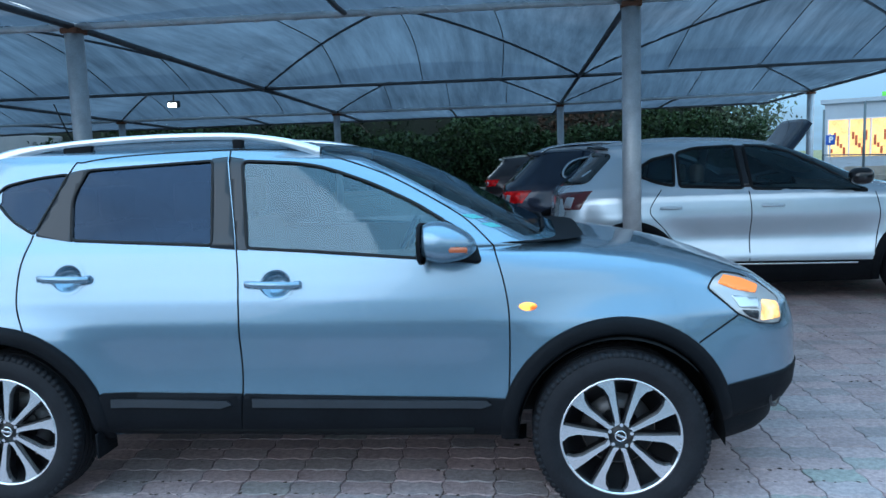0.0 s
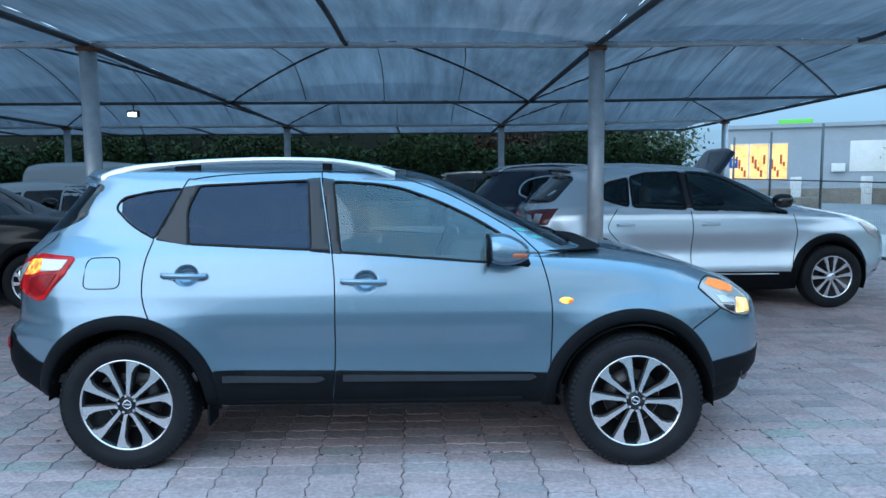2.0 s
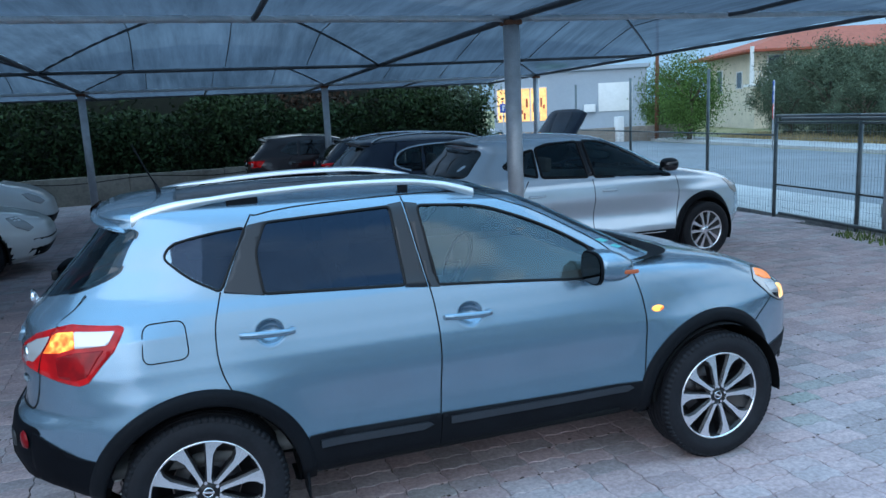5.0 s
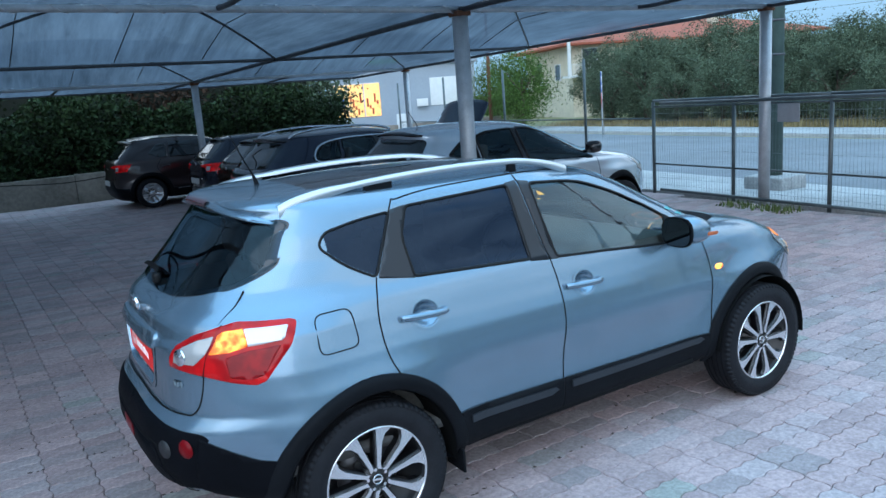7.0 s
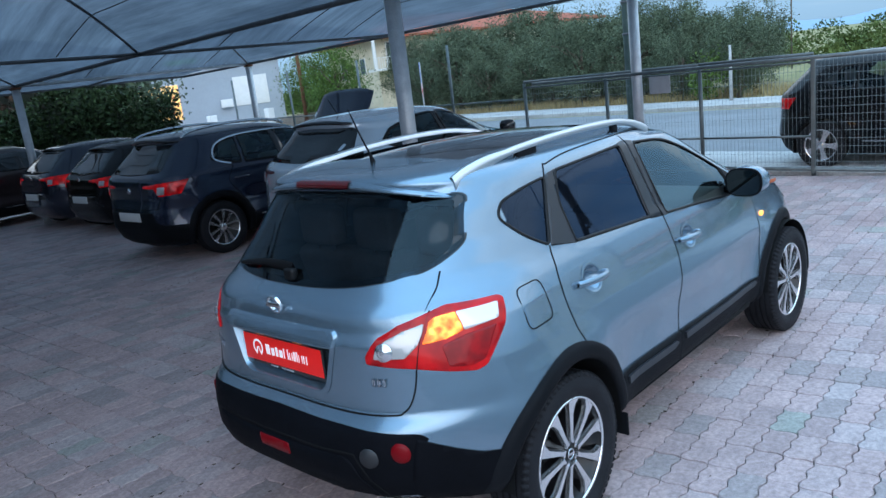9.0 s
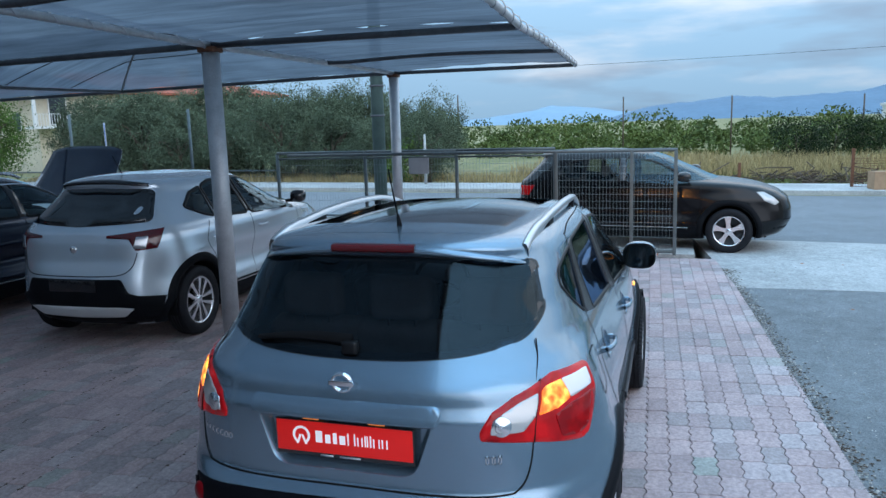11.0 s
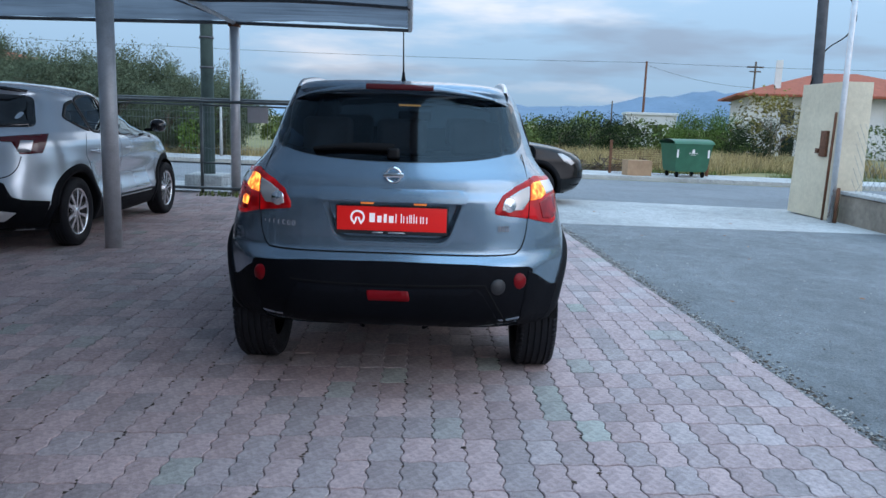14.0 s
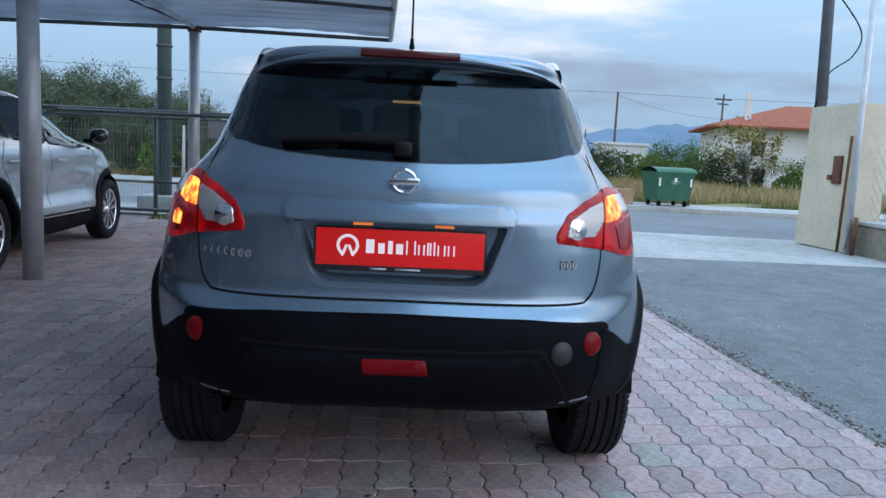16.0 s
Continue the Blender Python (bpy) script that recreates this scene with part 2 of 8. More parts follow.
def lamp_glow(name, dark, bright, low, high, scale=45.0, base=(0.3, 0.05, 0.01)):
    """A lit lamp behind a ribbed lens: uneven colour and strength."""
    m = mat(name, base, 0.16, coat=0.3, spec=0.2)
    nt = m.node_tree
    b = nt.nodes["Principled BSDF"]
    tc = nt.nodes.new("ShaderNodeTexCoord")
    n1 = node(nt, "ShaderNodeTexNoise", Scale=scale, Detail=1.5)
    v = node(nt, "ShaderNodeTexVoronoi", Scale=scale * 2.2)
    nt.links.new(tc.outputs["Object"], n1.inputs["Vector"])
    nt.links.new(tc.outputs["Object"], v.inputs["Vector"])
    r = nt.nodes.new("ShaderNodeValToRGB")
    r.color_ramp.elements[0].position, r.color_ramp.elements[1].position = 0.36, 0.62
    r.color_ramp.elements[0].color, r.color_ramp.elements[1].color = (*dark, 1), (*bright, 1)
    nt.links.new(n1.outputs["Fac"], r.inputs["Fac"])
    q = nt.nodes.new("ShaderNodeMapRange")
    q.inputs["From Min"].default_value, q.inputs["From Max"].default_value = 0.35, 0.65
    q.inputs["To Min"].default_value, q.inputs["To Max"].default_value = low, high
    nt.links.new(n1.outputs["Fac"], q.inputs["Value"])
    k = nt.nodes.new("ShaderNodeMath")
    k.operation = "MULTIPLY_ADD"
    k.inputs[1].default_value = -0.6 * low
    nt.links.new(v.outputs["Distance"], k.inputs[0])
    nt.links.new(q.outputs[0], k.inputs[2])
    nt.links.new(r.outputs["Color"], b.inputs["Emission Color"])
    nt.links.new(k.outputs[0], b.inputs["Emission Strength"])
    return m


M_PAINT = mat("paint_blue_grey", (0.192, 0.286, 0.366), 0.26, 0.74, scale=1.3, vary=0.02, coat=0.8)
M_PLASTIC = mat("plastic_black", (0.0065, 0.0075, 0.0095), 0.55, scale=6, vary=0.25, bump=0.12, fine=900, spec=0.09)
M_BUMPER = mat("bumper_black", (0.0040, 0.0046, 0.0065), 0.60, scale=6, vary=0.25, bump=0.12, fine=900, spec=0.06)
M_PILLAR = mat("pillar_satin", (0.016, 0.019, 0.024), 0.32, spec=0.5)
M_GLOSSBLACK = mat("gloss_black", (0.012, 0.012, 0.014), 0.16, coat=0.5)
M_SEAL = mat("seal_rubber", (0.006, 0.0065, 0.0075), 0.45, spec=0.25)
M_MOULD = mat("moulding_satin", (0.020, 0.024, 0.030), 0.42, scale=6, vary=0.2, spec=0.5)
M_STICKER = mat("sticker_turquoise", (0.08, 0.36, 0.37), 0.5)
M_GAP = mat("panel_gap", (0.004, 0.0045, 0.005), 0.8, spec=0.2)
M_GLASS = tinted("glass_clear", (0.80, 0.96, 0.95), 0.80, ior=1.95)
M_SCREEN = tinted("glass_screen", (0.84, 0.97, 0.93), 0.88, ior=1.62)
M_GLASSDARK = tinted("glass_privacy", (0.62, 0.76, 0.95), 0.10, ior=1.56, sky_tint=(0.42, 0.64, 1.0))
M_GLASSTAIL = tinted("glass_tail", (0.62, 0.80, 1.0), 0.20, ior=1.45)
M_TYRE = mat("tyre_rubber", (0.014, 0.015, 0.018), 0.60, scale=9, vary=0.3, bump=0.2, fine=300, spec=0.16)
M_ALLOY = mat("machined_alloy", (0.78, 0.79, 0.81), 0.24, 0.9, scale=30, vary=0.06)
M_ALLOYDARK = mat("rim_black", (0.006, 0.006, 0.007), 0.3, 0.0)
M_CHROME = mat("chrome", (0.82, 0.84, 0.86), 0.08, 1.0)
M_STEEL = mat("galvanised_steel", (0.50, 0.52, 0.54), 0.45, 0.45, scale=7, vary=0.2, bump=0.06)
M_DARKSTEEL = mat("dark_steel", (0.10, 0.105, 0.115), 0.55, 0.5, scale=7, vary=0.3)
M_RUST = mat("rusty_steel", (0.16, 0.07, 0.04), 0.85, 0.2, scale=14, vary=0.45, bump=0.3)
M_CLOTH = cloth("shade_net", (0.100, 0.124, 0.153), see=0.055, glow=0.58)
M_PAVER = mat("paver_concrete", (0.405, 0.365, 0.36), 0.84, scale=0.8, vary=0.22, bump=0.6, fine=140, random_tone=0.15, speck=0.26, speck_scale=38,
              tones=((0.0, (1.0, 0.86, 0.87)), (1.0, (0.98, 0.96, 0.97)), (0.45, (1.06, 0.90, 0.90)), (0.7, (0.90, 0.86, 0.88)), (0.965, (0.95, 0.90, 0.91)), (0.98, (0.86, 1.0, 0.93))))
M_JOINT = mat("joint_sand", (0.070, 0.062, 0.058), 0.95, scale=5, vary=0.4, bump=0.5, fine=200)
M_ASPHALT = mat("asphalt_worn", (0.165, 0.180, 0.188), 0.9, scale=0.45, vary=0.35, bump=0.9, fine=110, speck=0.35, speck_scale=70)
M_ROAD = mat("road_asphalt", (0.165, 0.185, 0.20), 0.85, scale=0.35, vary=0.22, bump=0.6, fine=100, speck=0.25, speck_scale=50)
M_CONCRETE = mat("concrete_pale", (0.38, 0.39, 0.385), 0.9, scale=0.5, vary=0.3, bump=0.6, fine=60, speck=0.25, speck_scale=24)
M_WALLPLASTER = mat("wall_plaster", (0.23, 0.20, 0.165), 0.92, scale=1.1, vary=0.4, bump=0.5, fine=40)
M_CREAM = mat("cream_render", (0.62, 0.55, 0.42), 0.9, scale=1.4, vary=0.16, bump=0.4, fine=50)
M_WHITEWALL = mat("white_render", (0.70, 0.70, 0.68), 0.9, scale=0.5, vary=0.08)
M_ROOFTILE = mat("terracotta", (0.34, 0.09, 0.05), 0.85, scale=2.5, vary=0.25, bump=0.4, fine=14)
M_GRASS = mat("dry_grass", (0.24, 0.20, 0.10), 0.95, scale=0.15, vary=0.5, second=(0.08, 0.11, 0.035), bump=0.6, fine=20)
M_GREENPOLE = mat("green_paint", (0.07, 0.11, 0.10), 0.55, scale=5, vary=0.25)
M_BIN = mat("bin_green", (0.025, 0.13, 0.075), 0.5, scale=3, vary=0.2)
M_CARD = mat("cardboard", (0.36, 0.23, 0.14), 0.9, scale=6, vary=0.15)
M_BARK = mat("bark", (0.10, 0.075, 0.055), 0.95, scale=12, vary=0.4, bump=0.7, fine=60)
M_LEAF_OLIVE = mat("leaves_olive", (0.088, 0.118, 0.074), 0.75, scale=0.7, vary=0.55, random_tone=0.42, spec=0.15)
M_LEAF_GREEN = mat("leaves_green", (0.075, 0.13, 0.03), 0.7, scale=1.1, vary=0.45, random_tone=0.5, spec=0.15)
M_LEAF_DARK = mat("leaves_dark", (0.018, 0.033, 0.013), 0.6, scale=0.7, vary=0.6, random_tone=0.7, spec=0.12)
M_LEAF_BROWN = mat("leaves_brown", (0.040, 0.024, 0.016), 0.7, scale=0.9, vary=0.5, random_tone=0.6, spec=0.12)
# the blue of distance haze is mixed into the ridges' base colours
M_MOUNTAIN = mat("far_mountain_haze", (0.12, 0.20, 0.28), 1.0, scale=0.004, vary=0.12)
M_MOUNTAINFAR = mat("far_mountain_pale_haze", (0.22, 0.34, 0.44), 1.0, scale=0.004, vary=0.08)
M_LEAF_FAR = mat("leaves_far", (0.105, 0.140, 0.040), 0.8, scale=0.16, vary=0.35, second=(0.040, 0.062, 0.026), random_tone=0.25, spec=0.12)


# ---------------------------------------------------------------- mesh helpers
def part(name, bm, material, parent=None, label="", smooth=True, away=None):
    """Links a bmesh as one mesh object; away: a point from which open sheets face outwards."""
    me = bpy.data.meshes.new(name)
    bmesh.ops.recalc_face_normals(bm, faces=bm.faces)
    if away is not None:
        c = sum((f.normal.dot(f.calc_center_median() - Vector(away)) * f.calc_area() for f in bm.faces))
        if c < 0:
            bmesh.ops.reverse_faces(bm, faces=bm.faces)
    for f in bm.faces:
        f.smooth = smooth
    bm.to_mesh(me)
    bm.free()
    me.materials.append(material)
    ob = new(name, me)
    if parent:
        ob.parent = parent
    if label:
        ob["label"] = label
    return ob


def crease(ob, degrees=35):
    """Keeps sharp edges sharp under smooth shading."""
    ob.data.set_sharp_from_angle(angle=radians(degrees))
    return ob


def thing(name, label, category, group="", kind="", m=None):
    e = new(name)
    e.empty_display_size = 0.1
    if m is not None:
        e.matrix_world = m
    return tagged(e, label, category, group, kind)


def box(bm, cx, cy, cz, sx, sy, sz, bevel=0.0, turn=0.0, seg=2):
    r = bmesh.ops.create_cube(bm, size=1, matrix=Matrix.Translation((cx, cy, cz)) @ Matrix.Rotation(radians(turn), 4, "Z") @ Matrix.Diagonal((sx, sy, sz, 1)))
    if bevel:
        es = list({e for v in r["verts"] for e in v.link_edges})
        bmesh.ops.bevel(bm, geom=es, offset=bevel, segments=seg, affect="EDGES", profile=0.6)
    return bm


def tube(bm, pts, r, seg=10, caps=True, r2=None):
    """A round bar along a line of points."""
    pts = [Vector(p) for p in pts]
    rings = []
    for i, p in enumerate(pts):
        d = (pts[min(i + 1, len(pts) - 1)] - pts[max(i - 1, 0)]).normalized()
        q = d.to_track_quat("Z", "Y")
        rr = r if r2 is None else r + (r2 - r) * i / (len(pts) - 1)
        rings.append([bm.verts.new(p + q @ Vector((rr * math.cos(a), rr * math.sin(a), 0))) for a in (2 * math.pi * k / seg for k in range(seg))])
    for a, b in zip(rings, rings[1:]):
        for k in range(seg):
            bm.faces.new((a[k], a[(k + 1) % seg], b[(k + 1) % seg], b[k]))
    if caps:
        bm.faces.new(rings[0][::-1])
        bm.faces.new(rings[-1])
    return bm


def sheet(bm, rows):
    """A quad grid through rows of points."""
    vs = [[bm.verts.new(p) for p in row] for row in rows]
    for a, b in zip(vs, vs[1:]):
        for k in range(len(a) - 1):
            bm.faces.new((a[k], a[k + 1], b[k + 1], b[k]))
    return vs


def spline(pts, n=8, closed=True):
    """Catmull-Rom through control points of any dimension."""
    P = np.array(pts, float)
    m = len(P)
    out = []
    for i in range(m if closed else m - 1):
        if closed:
            a, b, c, d = P[(i - 1) % m], P[i], P[(i + 1) % m], P[(i + 2) % m]
        else:
            a, b, c, d = P[max(i - 1, 0)], P[i], P[i + 1], P[min(i + 2, m - 1)]
        for k in range(n):
            t = k / n
            out.append(0.5 * (2 * b + (c - a) * t + (2 * a - 5 * b + 4 * c - d) * t * t + (3 * b - 3 * c + d - a) * t ** 3))
    if not closed:
        out.append(P[-1])
    return [tuple(p) for p in out]


def rounded(pts, r, n=5):
    """A polygon with its corners rounded to radius r (cut along each side)."""
    out = []
    m = len(pts)
    rr = r if isinstance(r, (list, tuple)) else [r] * m
    for i in range(m):
        p = Vector(pts[i])
        a, b = Vector(pts[i - 1]) - p, Vector(pts[(i + 1) % m]) - p
        d = min(rr[i], a.length * 0.45, b.length * 0.45)
        s, e = p + a.normalized() * d, p + b.normalized() * d
        for k in range(n + 1):
            t = k / n
            out.append(tuple((1 - t) ** 2 * s + 2 * t * (1 - t) * p + t * t * e))
    return out


def fill(bm, outline, step):
    """A flat polygon in the xy plane, cut into a fine grid, so that it can be bent on to a surface."""
    vs = [bm.verts.new((p[0], p[1], 0)) for p in outline]
    f = bm.faces.new(vs)
    bmesh.ops.triangulate(bm, faces=[f])
    xs, ys = [p[0] for p in outline], [p[1] for p in outline]
    for ax, lo, hi in ((0, min(xs), max(xs)), (1, min(ys), max(ys))):
        k = math.ceil(lo / step)
        while k * step < hi:
            no = (1, 0, 0) if ax == 0 else (0, 1, 0)
            co = (k * step, 0, 0) if ax == 0 else (0, k * step, 0)
            bmesh.ops.bisect_plane(bm, geom=bm.verts[:] + bm.edges[:] + bm.faces[:], plane_co=co, plane_no=no, dist=1e-5)
            k += 1
    return bm

# ---------------------------------------------------------------- car bodies
class Shell:
    """A car's skin: at each height a rounded outline in plan, from a tail profile to a nose profile.
    rows: height, tail x, nose x, half width, tail roundness, nose roundness."""

    def __init__(self, rows, xm, blur=0.012, hubs=(), flare=0.0, hub_z=0.33, ledge=0.0, haunch=0.0):
        R = np.array(rows, float)
        zs = np.linspace(R[0, 0], R[-1, 0], 900)
        k = max(1, int(blur / (zs[1] - zs[0])))
        ker = np.hanning(2 * k + 3)
        ker /= ker.sum()
        self.z = zs
        self.c = []
        for j in range(1, 6):
            v = np.interp(zs, R[:, 0], R[:, j])
            pad = len(ker) // 2
            v = np.convolve(np.concatenate([np.full(pad, v[0]), v, np.full(pad, v[-1])]), ker, "valid")
            self.c.append(v)
        self.xm, self.hubs, self.flare, self.hub_z, self.ledge, self.haunch = xm, hubs, flare, hub_z, ledge, haunch

    def row(self, z):
        return [float(np.interp(z, self.z, v)) for v in self.c]

    def swell(self, x, z):
        s = 0.0
        for h in self.hubs:
            d = math.hypot(x - h, z - self.hub_z)
            s += self.flare * math.exp(-((d - 0.42) / 0.11) ** 2) * (1 if z > self.hub_z else 0.7)
        if self.haunch:
            s += self.haunch * math.exp(-((x + 0.28) / 0.24) ** 2) * min(1.0, max(0.0, (1.2 - z) / 0.16))
        if self.ledge and 0.3 < x < 2.3:
            s -= self.ledge * math.exp(-((z - 0.62) / 0.13) ** 2) * min(1, (x - 0.3) / 0.3, (2.3 - x) / 0.3)
        return s

    def flank(self, x, z):
        """Half width at x along the car and height z."""
        xr, xf, w, nr, nf = self.row(z)
        k, n = ((self.xm - x) / (self.xm - xr), nr) if x < self.xm else ((x - self.xm) / (xf - self.xm), nf)
        k = min(max(k, 0.0), 0.9999)
        return w * (1 - k ** n) ** (1 / n) + self.swell(x, z)

    def tail(self, y, z):
        """How far back the tail lies at y across and height z."""
        xr, xf, w, nr, nf = self.row(z)
        k = min(abs(y) / w, 0.9999)
        return self.xm - (self.xm - xr) * (1 - k ** nr) ** (1 / nr)

    def nose(self, y, z):
        xr, xf, w, nr, nf = self.row(z)
        k = min(abs(y) / w, 0.9999)
        return self.xm + (xf - self.xm) * (1 - k ** nf) ** (1 / nf)

    def at(self, u, z):
        """The outline's point at u: 0 to 2 left to right over the tail, then along the right flank, nose, left flank (to 8)."""
        u %= 8
        if u < 2:
            p, q = -1, 1 - u
        elif u < 4:
            p, q = u - 3, -1
        elif u < 6:
            p, q = 1, u - 5
        else:
            p, q = 7 - u, 1
        xr, xf, w, nr, nf = self.row(z)
        n = nr if p < 0 else nf
        s = (abs(p) ** n + abs(q) ** n) ** (-1 / n)
        p, q = p * s, q * s
        x = self.xm + p * ((self.xm - xr) if p < 0 else (xf - self.xm))
        y = q * w
        y += (self.swell(x, z) if y > 0 else -self.swell(x, z)) if abs(q) > 0.5 else 0
        return x, y, z

    def u_of(self, x, y, z):
        xr, xf, w, nr, nf = self.row(z)
        p = (x - self.xm) / ((self.xm - xr) if x < self.xm else (xf - self.xm))
        q = y / w
        s = max(abs(p), abs(q))
        p, q = p / s, q / s
        if p <= -0.9999:
            return 1 - q
        if q <= -0.9999:
            return p + 3
        if p >= 0.9999:
            return q + 5
        return 7 - p

    def normal(self, u, z):
        a, b = Vector(self.at(u - 0.01, z)), Vector(self.at(u + 0.01, z))
        c, d = Vector(self.at(u, z - 0.006)), Vector(self.at(u, z + 0.006))
        return (b - a).cross(d - c).normalized()

    def mesh(self, bm, step, keep, cap=True):
        """The skin as a grid; keep(x, y, z) tells which faces stay."""
        xr, xf, w, nr, nf = self.c
        d = np.sqrt(np.diff(self.z) ** 2 + 0.25 * np.diff(xr) ** 2 + 0.25 * np.diff(xf) ** 2 + np.diff(w) ** 2)
        s = np.concatenate([[0], np.cumsum(d)])
        levels = np.interp(np.linspace(0, s[-1], int(s[-1] / step) + 1), s, self.z)
        side, end = int(4.3 / step), int(1.75 / step)
        us = [2 * k / end for k in range(end)] + [2 + 2 * k / side for k in range(side)] + [4 + 2 * k / end for k in range(end)] + [6 + 2 * k / side for k in range(side)]
        grid = [[self.at(u, z) for u in us] for z in levels]
        made = {}

        def vert(i, j):
            j %= len(us)
            if (i, j) not in made:
                made[i, j] = bm.verts.new(grid[i][j])
            return made[i, j]
        for i in range(len(levels) - 1):
            for j in range(len(us)):
                a, b = grid[i][j], grid[i + 1][(j + 1) % len(us)]
                if keep((a[0] + b[0]) / 2, (a[1] + b[1]) / 2, (a[2] + b[2]) / 2):
                    bm.faces.new((vert(i, j), vert(i, j + 1), vert(i + 1, j + 1), vert(i + 1, j)))
        if cap:
            bm.faces.new([vert(len(levels) - 1, j) for j in range(len(us))])


def inside(x, y, poly):
    c = False
    j = len(poly) - 1
    for i in range(len(poly)):
        if (poly[i][1] > y) != (poly[j][1] > y) and x < (poly[j][0] - poly[i][0]) * (y - poly[i][1]) / (poly[j][1] - poly[i][1]) + poly[i][0]:
            c = not c
        j = i
    return c


def skirt(bm, depth, way):
    """Turns the open rim of a patch inwards, so that it has thickness."""
    edges = [e for e in bm.edges if e.is_boundary]
    r = bmesh.ops.extrude_edge_only(bm, edges=edges)
    for v in r["geom"]:
        if isinstance(v, bmesh.types.BMVert):
            v.co += way(v.co) * depth


def side_patch(shell, outline, side=-1, out=0.004, step=0.03, thick=0.012):
    """A panel on a flank, from an outline in x and z. side: -1 right, 1 left."""
    bm = fill(bmesh.new(), outline, step)
    for v in bm.verts:
        x, z = v.co.x, v.co.y
        v.co = (x, side * (shell.flank(x, z) + out), z)
    if thick:
        skirt(bm, thick, lambda c: Vector((0, -side, 0)))
    return bm


def tail_patch(shell, outline, out=0.004, step=0.03, thick=0.012):
    """A panel on the tail, from an outline in y and z."""
    bm = fill(bmesh.new(), outline, step)
    for v in bm.verts:
        y, z = v.co.x, v.co.y
        v.co = (shell.tail(y, z) - out, y, z)
    if thick:
        skirt(bm, thick, lambda c: Vector((1, 0, 0)))
    return bm


def wrap_patch(shell, outline, side=-1, out=0.004, step=0.02, thick=0.012, bulge=0.0):
    """A panel round a corner, from an outline of plan position u and z (right side; the left one is mirrored)."""
    bm = fill(bmesh.new(), [(u, z) for u, z in outline], step)
    for v in bm.verts:
        u, z = v.co.x, v.co.y
        p, n = Vector(shell.at(u, z)), shell.normal(u, z)
        if n.dot(p - Vector((shell.xm, 0, z))) < 0:
            n = -n
        v.co = p + n * out
    if thick:
        skirt(bm, thick, lambda c: (Vector((shell.xm * 0.5 - 0.1, 0, c.z)) - c).normalized())
    if side > 0:
        for v in bm.verts:
            v.co.y = -v.co.y
        bmesh.ops.reverse_faces(bm, faces=bm.faces)
    return bm


def ring_patch(shell, outer, inner, side=-1, out=0.004, tail=False, rows=2, thick=0.01):
    """A frame between two outlines of equal count, on a flank or on the tail."""
    bm = bmesh.new()
    n = len(outer)
    grid = []
    for r in range(rows + 1):
        f = r / rows
        line = []
        for a, b in zip(outer, inner):
            p, q = a[0] * (1 - f) + b[0] * f, a[1] * (1 - f) + b[1] * f
            line.append(bm.verts.new((shell.tail(p, q) - out, p, q) if tail else (p, side * (shell.flank(p, q) + out), q)))
        grid.append(line)
    for a, b in zip(grid, grid[1:]):
        for k in range(n):
            bm.faces.new((a[k], a[(k + 1) % n], b[(k + 1) % n], b[k]))
    if thick:
        skirt(bm, thick, lambda c: Vector((1, 0, 0)) if tail else Vector((0, -side, 0)))
    return bm


def strip(shell, line, width, side=-1, out=0.0015, tail=False):
    """A narrow band of even width along a line on the skin: a shut line between two panels."""
    def skin(a, z):
        return Vector((shell.tail(a, z), a, z)) if tail else Vector((a, side * shell.flank(a, z), z))
    bm = bmesh.new()
    pts = [skin(*p) for p in line]
    vs = []
    for i, (a, z) in enumerate(line):
        along = (pts[min(i + 1, len(pts) - 1)] - pts[max(i - 1, 0)]).normalized()
        n = (skin(a + 0.004, z) - skin(a - 0.004, z)).cross(skin(a, z + 0.004) - skin(a, z - 0.004)).normalized()
        if n.dot(pts[i] - Vector((0.6, 0, 0.9))) < 0:
            n = -n
        w = along.cross(n).normalized() * width / 2
        vs.append([bm.verts.new(pts[i] + n * o + w * k) for k, o in ((-1, out * 0.6), (0, out), (1, out * 0.6))])
    for a, b in zip(vs, vs[1:]):
        for k in range(2):
            bm.faces.new((a[k], a[k + 1], b[k + 1], b[k]))
    return bm


def shrink(outline, d):
    """The outline moved inwards by d."""
    P = [Vector(p) for p in outline]
    n = len(P)
    area = sum(P[i].x * P[(i + 1) % n].y - P[(i + 1) % n].x * P[i].y for i in range(n))
    s = 1 if area > 0 else -1
    out = []
    for i in range(n):
        t = (P[(i + 1) % n] - P[i - 1])
        t = t.normalized() if t.length > 1e-9 else Vector((1, 0))
        out.append(tuple(P[i] + Vector((-t.y, t.x)) * d * s))
    return out


